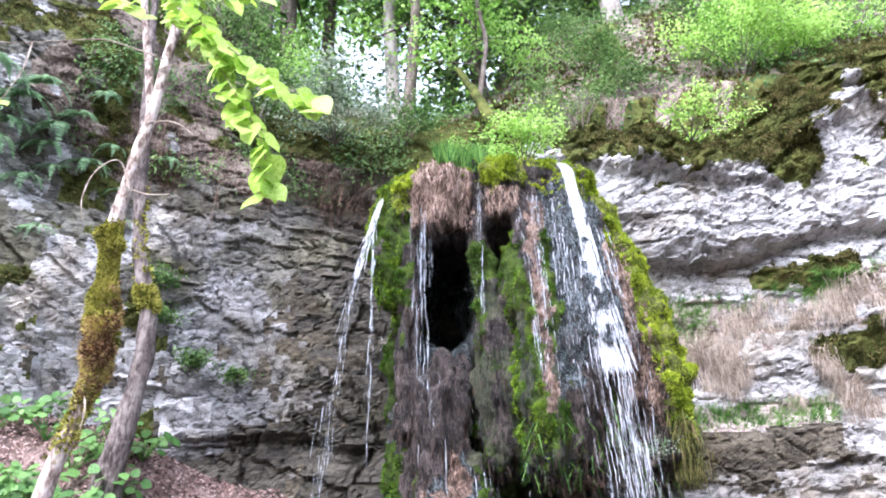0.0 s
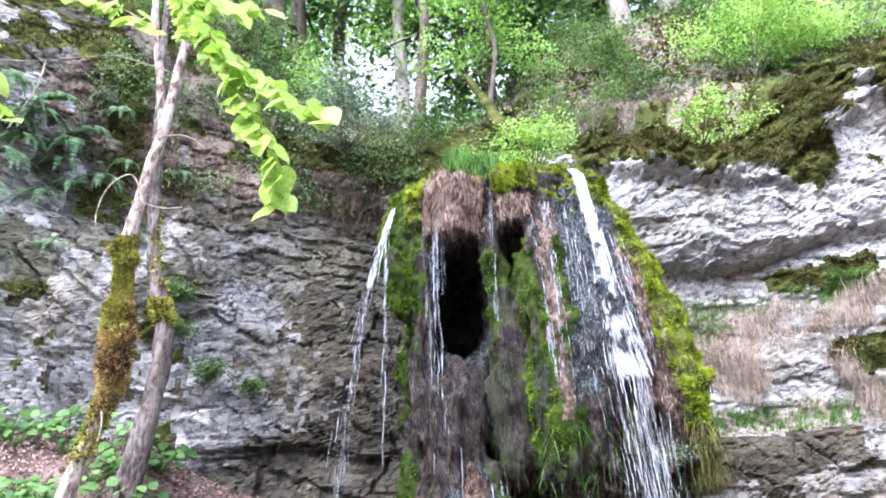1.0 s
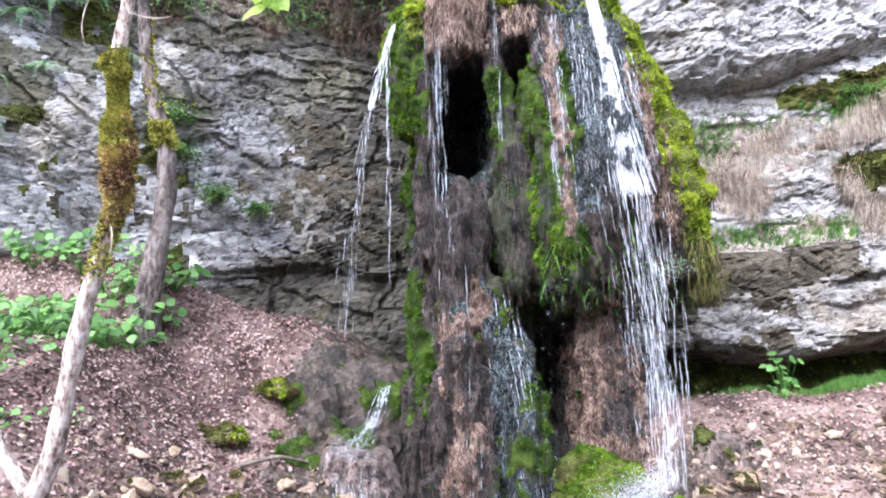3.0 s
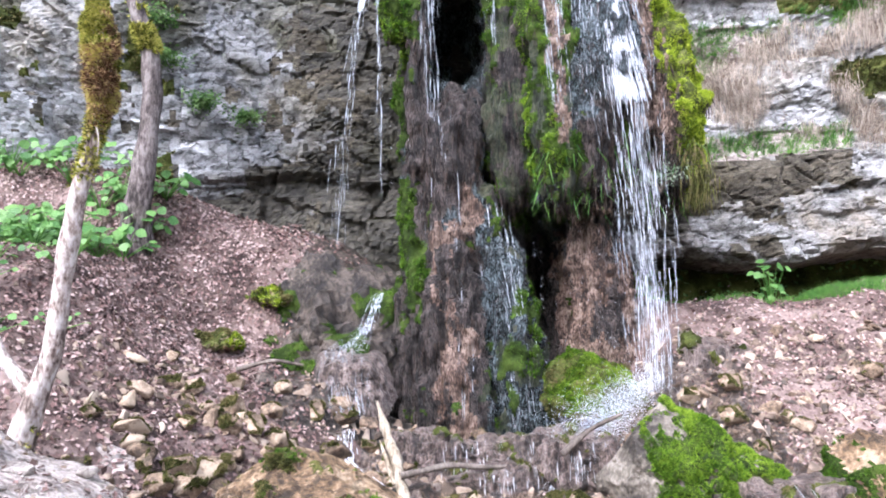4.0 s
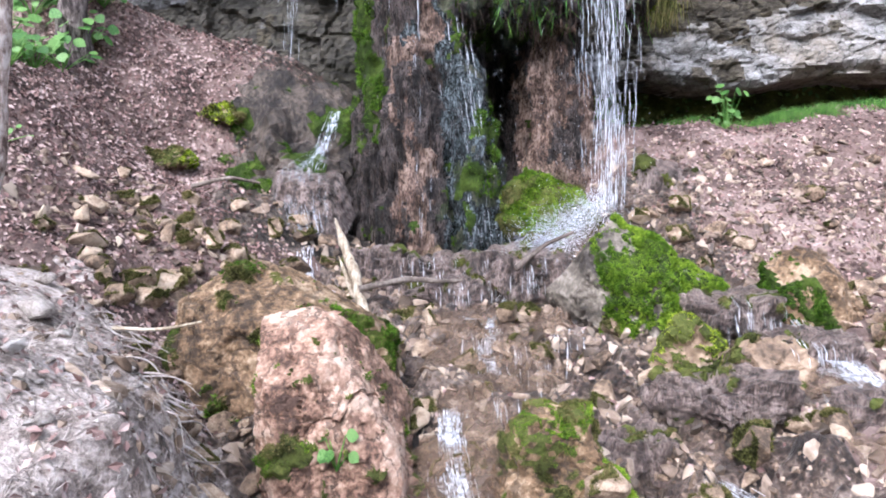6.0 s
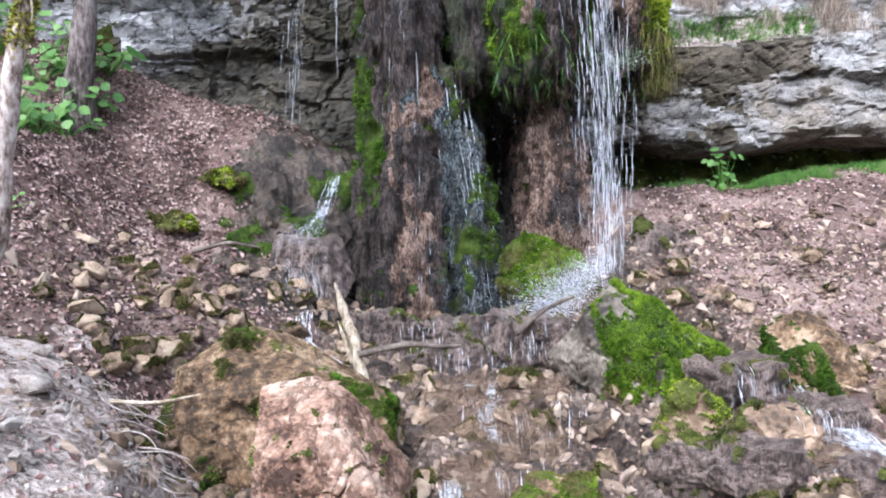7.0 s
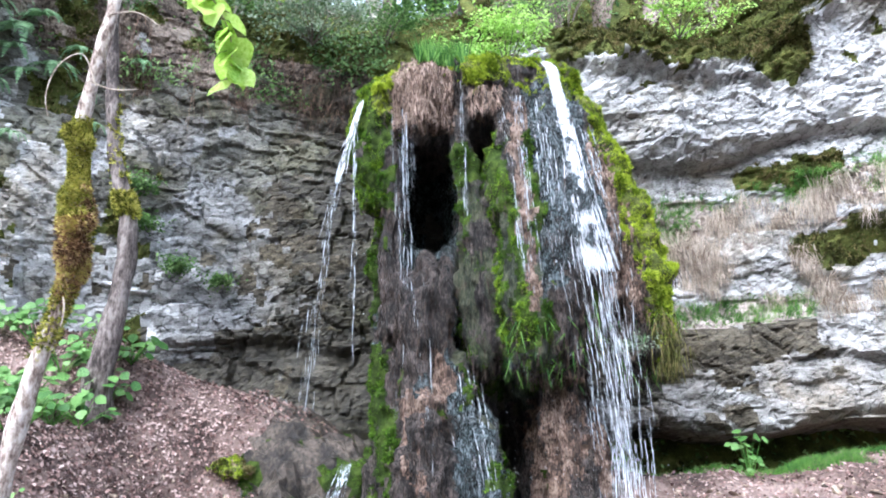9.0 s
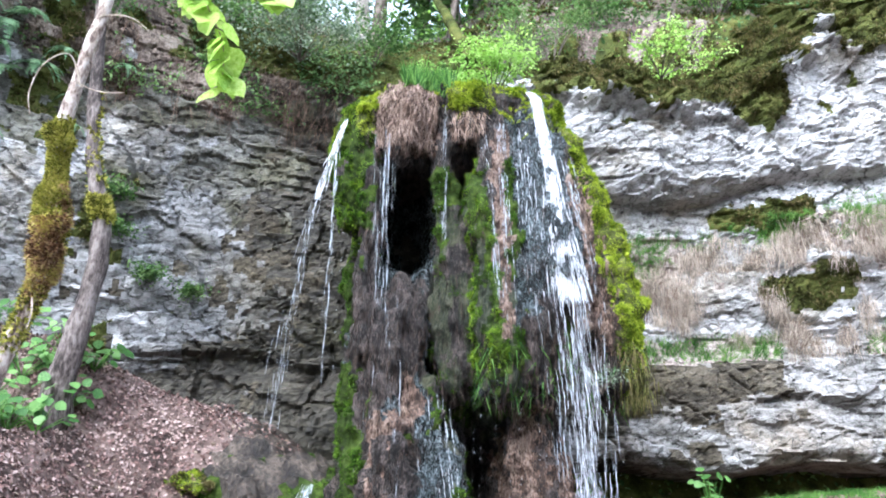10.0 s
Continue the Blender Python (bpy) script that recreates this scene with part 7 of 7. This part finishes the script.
TR = [(-2.80, 4.75, 0.10), (-2.74, 4.75, 0.35), (-2.66, 4.72, 0.66), (-2.57, 4.7, 0.92), (-2.46, 4.7, 1.2), (-2.41, 4.7, 1.45), (-2.37, 4.7, 1.8), (-2.30, 4.7, 2.15), (-2.22, 4.7, 2.45), (-2.15, 4.7, 2.75), (-2.13, 4.7, 3.05), (-2.18, 4.7, 3.42), (-2.195, 4.7, 3.72), (-2.165, 4.7, 3.95), (-2.13, 4.7, 4.2), (-2.08, 4.7, 4.5), (-2.045, 4.7, 4.85), (-2.02, 4.7, 5.15), (-1.99, 4.7, 5.45), (-1.93, 4.7, 6.3), (-1.85, 4.7, 8.2)]
TRr = [0.13, 0.10, 0.085, 0.072, 0.062, 0.060, 0.056, 0.052, 0.050, 0.056, 0.060, 0.055, 0.046, 0.043, 0.042, 0.040, 0.036, 0.034, 0.032, 0.024, 0.012]
tvv, tff = tube(TR, TRr, 18, 0.16, 3, 0.03, 12)
trunk = part("trunk", mesh_of("trunk", tvv, tff, [BARK]), near_tree)
fork = [(-2.56, 4.72, 0.95), (-2.66, 4.74, 1.07), (-2.78, 4.76, 1.2), (-3.0, 4.8, 1.6), (-3.3, 4.9, 2.4)]
part("stem", mesh_of("stem", *tube(fork, [0.045, 0.042, 0.038, 0.03, 0.016], 10, 0.15, 4, 0.04, 12), [BARK]), near_tree)
up_fork = [(-2.075, 4.72, 4.55), (-2.12, 4.74, 4.78), (-2.17, 4.75, 5.05), (-2.24, 4.75, 5.35), (-2.30, 4.75, 5.65), (-2.42, 4.8, 7.2)]
part("stem", mesh_of("stem", *tube(up_fork, [0.034, 0.032, 0.030, 0.029, 0.027, 0.012], 10, 0.12, 5, 0.05, 12), [BARK]), near_tree)
tcc, tnn = facets_of(tvv, tff)
sleeve = smooth(tcc[:, 2], 2.5, 2.75) * smooth(tcc[:, 2], 3.78, 3.70) * (fbm(tcc * [5, 5, 3], 3, 6) - 1.1 * smooth(tcc[:, 0] - np.interp(tcc[:, 2], [2.6, 3.7], [-2.13, -2.19]), -0.02, 0.06) * smooth(tcc[:, 2], 3.35, 3.1) * smooth(tcc[:, 2], 2.75, 2.95) > -2.5)
r = np.random.default_rng(720)
brown = smooth(fbm(tcc * [4, 4, 3], 3, 722) + 0.75 * smooth(tcc[:, 2], 3.35, 2.75) - 0.6 * smooth(tcc[:, 2], 3.1, 3.5) + 0.5 * smooth(tcc[:, 0] + 2.15, -0.02, 0.05), 0.15, 0.45)
p, n = sample(tvv, tff, 3600, r, sleeve * brown)
lump = 0.006 + 0.085 * smooth(fbm(p * 5, 3, 723), -0.2, 0.6)
v, f = scatter(*MOSS, p + n * (lump * 0.45)[:, None], n - [0, 0, 0.6], r.uniform(0.012, 0.024, len(p)) * (0.7 + 8 * lump), r, 0.4)
part("dead_moss", mesh_of("dead_moss", v, f, [MOSS_BROWN], shade=False), near_tree, "orange-brown dead moss")
p, n = sample(tvv, tff, 7000, r, sleeve * (1 - 0.93 * brown))
lump = 0.006 + 0.085 * smooth(fbm(p * 5, 3, 721), -0.2, 0.6)
v, f = scatter(*MOSS, p + n * (lump * 0.45)[:, None], n - [0, 0, 0.25], r.uniform(0.012, 0.022, len(p)) * (0.7 + 8 * lump), r, 0.4)
part("moss_sleeve", mesh_of("moss_sleeve", v, f, [MOSS_TRUNK], shade=False), near_tree, "shaggy yellow-olive moss")
p, n = sample(tvv, tff, 420, r, smooth(tcc[:, 2], 2.75, 2.5) * smooth(tcc[:, 2], 2.2, 2.4) + 0.15 * smooth(tcc[:, 2], 0.9, 0.4))
v, f = scatter(*MOSS, p, n, r.uniform(0.012, 0.03, len(p)), r, 0.4)
part("moss_patch", mesh_of("moss_patch", v, f, [MOSS_TRUNK], shade=False), near_tree)
for i, pts in enumerate([[(-2.15, 4.66, 4.02), (-2.02, 4.6, 3.93), (-1.90, 4.58, 3.90), (-1.80, 4.56, 3.91)], [(-2.08, 4.66, 4.50), (-1.92, 4.6, 4.50), (-1.80, 4.55, 4.44), (-1.68, 4.5, 4.32)], [(-2.06, 4.66, 4.95), (-1.9, 4.6, 4.98), (-1.75, 4.55, 4.88), (-1.6, 4.5, 4.9)],
                         [(-2.08, 4.6, 3.95), (-2.16, 4.55, 4.2), (-2.3, 4.5, 4.05), (-2.32, 4.45, 3.8), (-2.25, 4.4, 3.65)], [(-2.0, 4.6, 5.0), (-2.4, 4.5, 5.1), (-3.0, 4.5, 5.05), (-3.5, 4.5, 5.1)], [(-2.9, 4.5, 5.06), (-2.85, 4.4, 4.75), (-2.95, 4.35, 4.4)],
                         [(-1.98, 4.6, 5.3), (-1.6, 4.55, 5.05), (-1.5, 4.5, 4.75), (-1.2, 4.4, 4.6)], [(-2.17, 4.66, 2.62), (-2.10, 4.6, 2.52), (-2.12, 4.58, 2.40)]]):
    part("twig", mesh_of("twig", *tube(pts, list(np.linspace(0.006, 0.0025, len(pts))), 6, 0.1, 8 + i, 0.04), [TWIG]), near_tree)


def leaf_mesh():
    """One broad beech leaf, folded along its rib and waved."""
    t = np.linspace(0, 1, 7)
    w = 0.42 * np.sin(np.pi * t**0.8) ** 0.8
    rows = []
    for a, b in zip(t, w):
        z = -0.16 * a * a
        rows += [(a, -b, z + 0.10 * b + 0.03 * math.sin(9 * a)), (a, 0, z - 0.02), (a, b, z + 0.10 * b + 0.03 * math.sin(9 * a + 1))]
    return mesh_of("leaf", rows, [(3 * i + j, 3 * i + 3 + j, 3 * i + 4 + j, 3 * i + 1 + j) for i in range(6) for j in (0, 1)], [LEAF_FRONT])


LEAF_MESH = leaf_mesh()


def leafy_branch(pts, radius, spacing, seed, parent, size=(0.085, 0.14), hang=0.6):
    """A twig with leaves in two ranks."""
    r = np.random.default_rng(seed)
    branch = part("branch", mesh_of("branch", *tube(pts, list(np.linspace(radius, 0.0025, len(pts))), 6, 0, 0, 0.03), [TWIG]), parent)
    p = np.array(pts, float)
    d = np.r_[0, np.cumsum(np.linalg.norm(np.diff(p, axis=0), axis=1))]
    side = 1
    for s in np.arange(0.04, d[-1] + 0.01, spacing):
        c = Vector([np.interp(s, d, p[:, k]) + r.normal(0, 0.022) for k in range(3)])
        e = Vector([np.interp(min(s + 0.03, d[-1] + 0.03), d, p[:, k]) for k in range(3)])
        ahead = (e - c).normalized() if (e - c).length > 1e-5 else Vector((0.5, 0, -1)).normalized()
        across = ahead.cross(Vector((0, -0.45, 1))).normalized() * side
        way = (across * r.uniform(0.6, 1.0) + ahead * r.uniform(0.3, 0.8) + Vector((0, 0, -hang * r.uniform(0.2, 1.4)))).normalized()
        up = (Vector((r.normal(0, 0.35), -0.55 + r.normal(0, 0.35), 1)) - way * way.z).normalized()
        y = up.cross(way).normalized()
        z = way.cross(y)
        ob = new("leaf", LEAF_MESH)
        k = r.uniform(*size)
        m = Matrix(((way.x, y.x, z.x, c.x), (way.y, y.y, z.y, c.y), (way.z, y.z, z.z, c.z), (0, 0, 0, 1))) @ Matrix.Diagonal((k, k * r.uniform(0.85, 1.1), k, 1))
        ob.parent = branch
        ob.matrix_basis = m
        side = -side if r.random() < 0.8 else side
    return branch


B0, B1, B2, B3, B4 = (-1.35, 3.1, 4.42), (-1.14, 3.0, 4.02), (-1.03, 3.0, 3.77), (-0.77, 2.95, 3.66), (-0.52, 2.9, 3.52)
leafy_branch([(-1.97, 4.6, 5.3), (-1.6, 3.7, 4.85), B0, B1, B2], 0.007, 0.021, 740, near_tree)
leafy_branch([B1, (-1.0, 2.98, 3.88), B3, B4], 0.004, 0.015, 741, near_tree)
leafy_branch([B2, (-0.88, 2.95, 3.52), (-0.77, 2.95, 3.32), (-0.77, 2.95, 3.16)], 0.0035, 0.019, 742, near_tree)
leafy_branch([B0, (-1.2, 3.0, 4.25), (-0.98, 2.95, 4.16), (-0.88, 2.9, 4.1)], 0.004, 0.026, 743, near_tree)
leafy_branch([(-2.2, 3.1, 4.6), (-1.9, 3.05, 4.36), (-1.6, 3.0, 4.22), (-1.44, 3.0, 4.1)], 0.005, 0.03, 744, near_tree)
leafy_branch([(-2.4, 3.2, 4.3), (-2.15, 3.0, 3.75), (-2.05, 3.0, 3.62)], 0.004, 0.04, 745, near_tree)

# ---- the second tree ----
far_tree = thing("dark_tree", "slender dark-barked tree with a moss ball, rooted on the leafy bank", "tree", (-3.96, 9.6, 2.8))
T2 = [(-3.98, 9.4, 2.0), (-3.93, 9.35, 2.45), (-3.85, 9.3, 2.85), (-3.77, 9.3, 3.4), (-3.70, 9.3, 4.1), (-3.73, 9.3, 4.6), (-3.86, 9.3, 4.95), (-3.99, 9.3, 5.4), (-4.07, 9.3, 6.0), (-4.13, 9.3, 6.6), (-4.17, 9.3, 7.05), (-4.25, 9.3, 8.0), (-4.35, 9.3, 9.2), (-4.5, 9.4, 11.5)]
v2, f2 = tube(T2, [0.22, 0.18, 0.145, 0.13, 0.12, 0.115, 0.10, 0.09, 0.085, 0.08, 0.075, 0.065, 0.055, 0.03], 16, 0.16, 12, 0.05, 8)
part("trunk", mesh_of("trunk", v2, f2, [BARK_MID]), far_tree)
c2, n2 = facets_of(v2, f2)
p, n = sample(v2, f2, 1000, r, 3.0 * smooth(np.abs(c2[:, 2] - 4.72), 0.20, 0.05) + 0.12 * smooth(np.abs(c2[:, 2] - 5.9), 1.3, 0.8) * (c2[:, 0] > -4.02))
v, f = scatter(*MOSS, p, n, r.uniform(0.03, 0.06, len(p)), r, 0.4)
part("moss_ball", mesh_of("moss_ball", v, f, [MOSS_TRUNK], shade=False), far_tree, "olive moss on the trunk")

# ---- plants ----
def broadleaf(base, height, reach, count, leaf, seed, label, mat=FERN, name="plant"):
    """A herb of broad leaves on separate stalks."""
    r = np.random.default_rng(seed)
    ob = thing(name, label, "plant", base)
    b = np.array(base, float)
    stalks, blades_ = [], []
    for i in range(count):
        a = 6.283 * i / count + r.normal(0, 0.5)
        h = height * r.uniform(0.35, 1.0)
        e = b + [math.cos(a) * reach * r.uniform(0.3, 1), math.sin(a) * reach * r.uniform(0.3, 1), h]
        stalks.append(tube([b, (b + e) / 2 + [0, 0, 0.1 * h], e], [0.006, 0.005, 0.003], 5, 0, 0, 0.05))
        blades_.append((e, a))
    for tb in stalks:
        part("stalk", mesh_of("stalk", *tb, [GRASSGREEN]), ob)
    for e, a in blades_:
        k = leaf * r.uniform(0.7, 1.25)
        lf_ob = new("leaf", HERB)
        lf_ob.parent = ob
        lf_ob.matrix_parent_inverse = Matrix.Translation(ob.location).inverted()
        lf_ob.matrix_basis = Matrix.Translation(e) @ (Euler((0.55, 0, 0)).to_matrix() @ Euler((r.normal(0, 0.25), r.normal(0.2, 0.25), a)).to_matrix()).to_4x4() @ Matrix.Diagonal((k, k * 1.25, k, 1))
    return ob


HERB = LEAF_MESH.copy()
HERB.materials.clear()
HERB.materials.append(FERN_BIG)
for i, (x, y, h, n_, lf_) in enumerate([(-4.2, 8.9, 0.45, 14, 0.22), (-4.5, 8.8, 0.5, 14, 0.22), (-4.8, 8.5, 0.4, 12, 0.18), (-5.4, 8.4, 0.45, 12, 0.18), (-5.9, 8.6, 0.5, 12, 0.18), (-6.2, 9.0, 0.5, 12, 0.18), (-5.1, 9.0, 0.5, 12, 0.18), (-5.5, 8.8, 0.5, 12, 0.18), (-4.9, 8.2, 0.35, 10, 0.16), (-5.2, 7.6, 0.35, 10, 0.16), (-4.6, 7.4, 0.3, 9, 0.14), (-5.6, 8.1, 0.4, 10, 0.16), (-4.3, 6.9, 0.25, 8, 0.12), (-3.9, 6.3, 0.25, 8, 0.11), (-4.0, 7.6, 0.25, 7, 0.11), (-5.0, 8.7, 0.45, 14, 0.15), (-5.7, 8.3, 0.45, 14, 0.15), (-4.6, 8.3, 0.35, 12, 0.13), (-5.3, 7.9, 0.4, 12, 0.13), (-4.9, 7.0, 0.3, 10, 0.11), (-4.4, 7.2, 0.3, 10, 0.11), (-4.1, 8.2, 0.3, 10, 0.12), (-4.6, 6.5, 0.25, 9, 0.10), (-3.6, 6.9, 0.2, 8, 0.09), (-6.0, 7.8, 0.4, 12, 0.14)]):
    broadleaf((x, y, on_ground(x, y)), h, 0.32, int(1.5 * n_), 0.68 * lf_, 760 + i, "low broad-leaved green herb on the leafy bank")
r = np.random.default_rng(811)
for i in range(22):
    x, y = r.uniform(-6.4, -3.7), r.uniform(8.8, 10.3)
    broadleaf((x, y, on_ground(x, y)), r.uniform(0.3, 0.55), 0.34, int(r.integers(16, 24)), r.uniform(0.09, 0.15), 820 + i, "broad-leaved green herb at the foot of the grey wall")
broadleaf((4.46, 10.75, on_ground(4.46, 10.75)), 0.75, 0.26, 26, 0.105, 780, "leafy green herb at the foot of the rock wall")
broadleaf((-0.50, 4.30, -0.55), 0.22, 0.10, 9, 0.075, 781, "small fresh green herb in the boulder's crack")
broadleaf((-2.25, 3.6, 0.42), 0.18, 0.14, 10, 0.06, 782, "pale green herb on the near bank")
broadleaf((-2.3, 3.3, 0.3), 0.15, 0.12, 9, 0.06, 783, "pale green herb on the near bank")

strip_ = near * smooth(np.abs(gc[:, 1] - cliff_line(gc[:, 0]) + 0.75), 0.5, 0.2) * (gc[:, 0] > 2.7)
p, n = sample(ground_v, ground_f, 5200, r, strip_ * (0.1 + smooth(fbm(gc * 2.2, 3, 198), -0.3, 0.3)))
v, f = scatter(*GRASS, p, np.tile([0.0, -0.1, 1], (len(p), 1)), r.uniform(0.04, 0.10, len(p)), r, 0.3)
solid("grass_strip", mesh_of("grass_strip", v, f, [GRASSGREEN], shade=False), "strip of short green grass at the rock wall's foot", "grass", kind="stuff")
w = (r_earth & (r_zz < 4.2) | (r_earth & (rq > 0.25))) * (rc[:, 0] > 3.2) * (rc[:, 0] < 8)
p, n = sample(rv, rf, 900, r, w.astype(float))
v, f = scatter(*GRASS, p, np.tile([0.0, -0.6, 0.7], (len(p), 1)), r.uniform(0.08, 0.2, len(p)), r, 0.4)
solid("ledge_grass", mesh_of("ledge_grass", v, f, [GRASSGREEN], shade=False), "green grass tufts on the rock ledges", "grass", kind="stuff")
p, n = sample(tv, tf, 260, r, ((tc[:, 2] > 6.75) & (tc[:, 0] < 0.6) & (tc[:, 0] > 0.0) & (tn[:, 2] > 0.5)).astype(float))
v, f = scatter(*GRASS, p, np.tile([0.0, -0.1, 1], (len(p), 1)), r.uniform(0.15, 0.35, len(p)), r, 0.25)
part("grass_tuft", mesh_of("grass_tuft", v, f, [GRASSGREEN], shade=False), tufa, "fresh green grass on the rim")

# ---- dead wood and roots ----
stick = solid("broken_branch", mesh_of("broken_branch", *joined([tube([(-0.50, 7.1, -0.40), (-0.60, 7.28, -0.05), (-0.71, 7.48, 0.22), (-0.80, 7.6, 0.46)], [0.055, 0.054, 0.050, 0.008], 9, 0.35, 31, 0.02, 16), tube([(-0.60, 7.2, -0.25), (-0.70, 7.33, -0.02), (-0.76, 7.4, 0.12)], [0.03, 0.026, 0.004], 7, 0.3, 32, 0.02, 16)]), [DEADWOOD]), "pale splintered branch stump leaning in the stream bed", "branch")
for pts, rad, lab in (([(-0.55, 7.15, -0.16), (-0.1, 7.3, -0.10), (0.25, 7.32, -0.14), (0.6, 7.45, -0.16)], 0.035, "wet fallen branch across the stream"), ([(0.95, 7.2, 0.0), (1.25, 7.3, 0.22), (1.55, 7.4, 0.32)], 0.035, "dark wet branch leaning on the mossy boulder"),
                      ([(-2.3, 8.0, 0.75), (-1.9, 7.95, 0.85), (-1.6, 8.0, 0.78)], 0.025, "short dead stick on the bank"), ([(-3.1, 6.3, 0.6), (-3.0, 6.35, 0.78)], 0.02, "pale stick on the leaves"), ([(1.1, 12.0, 8.8), (0.7, 13, 10.4), (0.4, 13.8, 11.5)], 0.13, "mossy log leaning down the slope")):
    solid("branch", mesh_of("branch", *tube(pts, list(np.linspace(rad, rad * 0.5, len(pts))), 8, 0.2, 33, 0.03, 9), [MOSS_BED if rad > 0.1 else BARK_DARK if rad != 0.02 else DEADWOOD]), lab, "branch")
roots = thing("bank_roots", "tangle of dry pale roots hanging from the near bank's edge", "roots", (-1.4, 3.9, 0.3))
r = np.random.default_rng(800)
k = 520
fy = r.uniform(3.3, 4.5, k)
fx = bank_edge(fy) + r.normal(-0.10, 0.10, k)
foot = np.stack([fx, fy, ground_height(fx, fy) + 0.02 + r.uniform(0, 0.03, k)], 1)
fringe("root_mat", foot, r.uniform(0.05, 0.30, k) * smooth(fx - bank_edge(fy), -0.32, 0.0), ROOT_PALE, roots, 801, 0.0024, 0.12)
for j in range(26):
    y0 = r.uniform(3.5, 4.4)
    x0 = float(bank_edge(np.array([y0]))[0]) - r.uniform(0.05, 0.3)
    pts = [(x0, y0, on_ground(x0, y0) + 0.02)]
    for m in range(4):
        x0, y0 = x0 + r.uniform(0.02, 0.09), y0 + r.normal(0, 0.05)
        pts.append((x0, y0, pts[-1][2] - r.uniform(-0.02, 0.09)))
    part("root", mesh_of("root", *tube(pts, list(np.linspace(r.uniform(0.004, 0.009), 0.0015, 5)), 5, 0.1, j, 0.03), [ROOT_PALE]), roots)
part("twig", mesh_of("twig", *tube([(-1.62, 4.1, 0.40), (-1.38, 4.1, 0.38), (-1.16, 4.12, 0.42)], [0.012, 0.010, 0.006], 6, 0.1, 5, 0.03), [DEADWOOD]), roots)
pale_kinds = [mesh_of("pale_stone", *chunk_form(480 + j, 0.55), [PALE_STONE], shade=False) for j in range(5)]
for x, y, k in [(-1.67, 3.2, 0.09), (-1.55, 3.35, 0.05), (-1.62, 3.42, 0.045), (-1.9, 3.9, 0.16), (-1.5, 3.75, 0.07), (-2.1, 4.4, 0.10), (-2.3, 4.1, 0.12)] + [(r.uniform(-2.9, -1.1), r.uniform(2.7, 4.9), r.uniform(0.02, 0.06)) for _ in range(24)]:
    if x > float(bank_edge(np.array([y]))[0]) - 0.06:
        continue
    ob = solid("pale_stone", pale_kinds[int(r.integers(5))], "pale dusty limestone stone lying on the near bank", "stone", "pale stones on the near bank")
    ob.location, ob.rotation_euler, ob.scale = (x, y, on_ground(x, y) + 0.15 * k), (r.normal(0, 0.2), r.normal(0, 0.2), r.uniform(0, 6.28)), (k, k, k)
cx_, cy_ = gc[:, 0], gc[:, 1]
on_bank = (cx_ < bank_edge(cy_) + 0.05) * (cx_ > -3.4) * (cy_ > 2.2) * (cy_ < 5.4)
p, n = sample(ground_v, ground_f, 2600, r, on_bank.astype(float))
v, f = scatter(*CHIP, p, n, 0.004 + 0.014 * r.random(len(p)) ** 2.5, r, 0.5)
solid("grit", mesh_of("grit", v, f, [PALE_STONE], shade=False), "pale grit and limestone crumbs on the near bank", "grit", kind="stuff")
p, n = sample(ground_v, ground_f, 900, r, on_bank * smooth(fbm(gc * 2.5, 3, 196), -0.2, 0.4))
v, f = scatter(*LEAF, p + n * 0.008, n, r.uniform(0.03, 0.06, len(p)), r, 0.5)
solid("leaf_litter", mesh_of("leaf_litter", v, f, [LITTER], shade=False), "sparse brown leaves on the dusty near bank", "leaf litter", kind="stuff")
p, n = sample(ground_v, ground_f, 160, r, on_bank * smooth(fbm(gc * 1.9, 3, 197), 0.1, 0.5))
v, f = scatter(*GRASS, p, np.tile([0.3, -0.3, 0.5], (len(p), 1)), r.uniform(0.04, 0.09, len(p)), r, 0.5)
solid("dry_grass", mesh_of("dry_grass", v, f, [ROOT_PALE], shade=False), "bleached dead grass on the dusty near bank", "grass", kind="stuff")
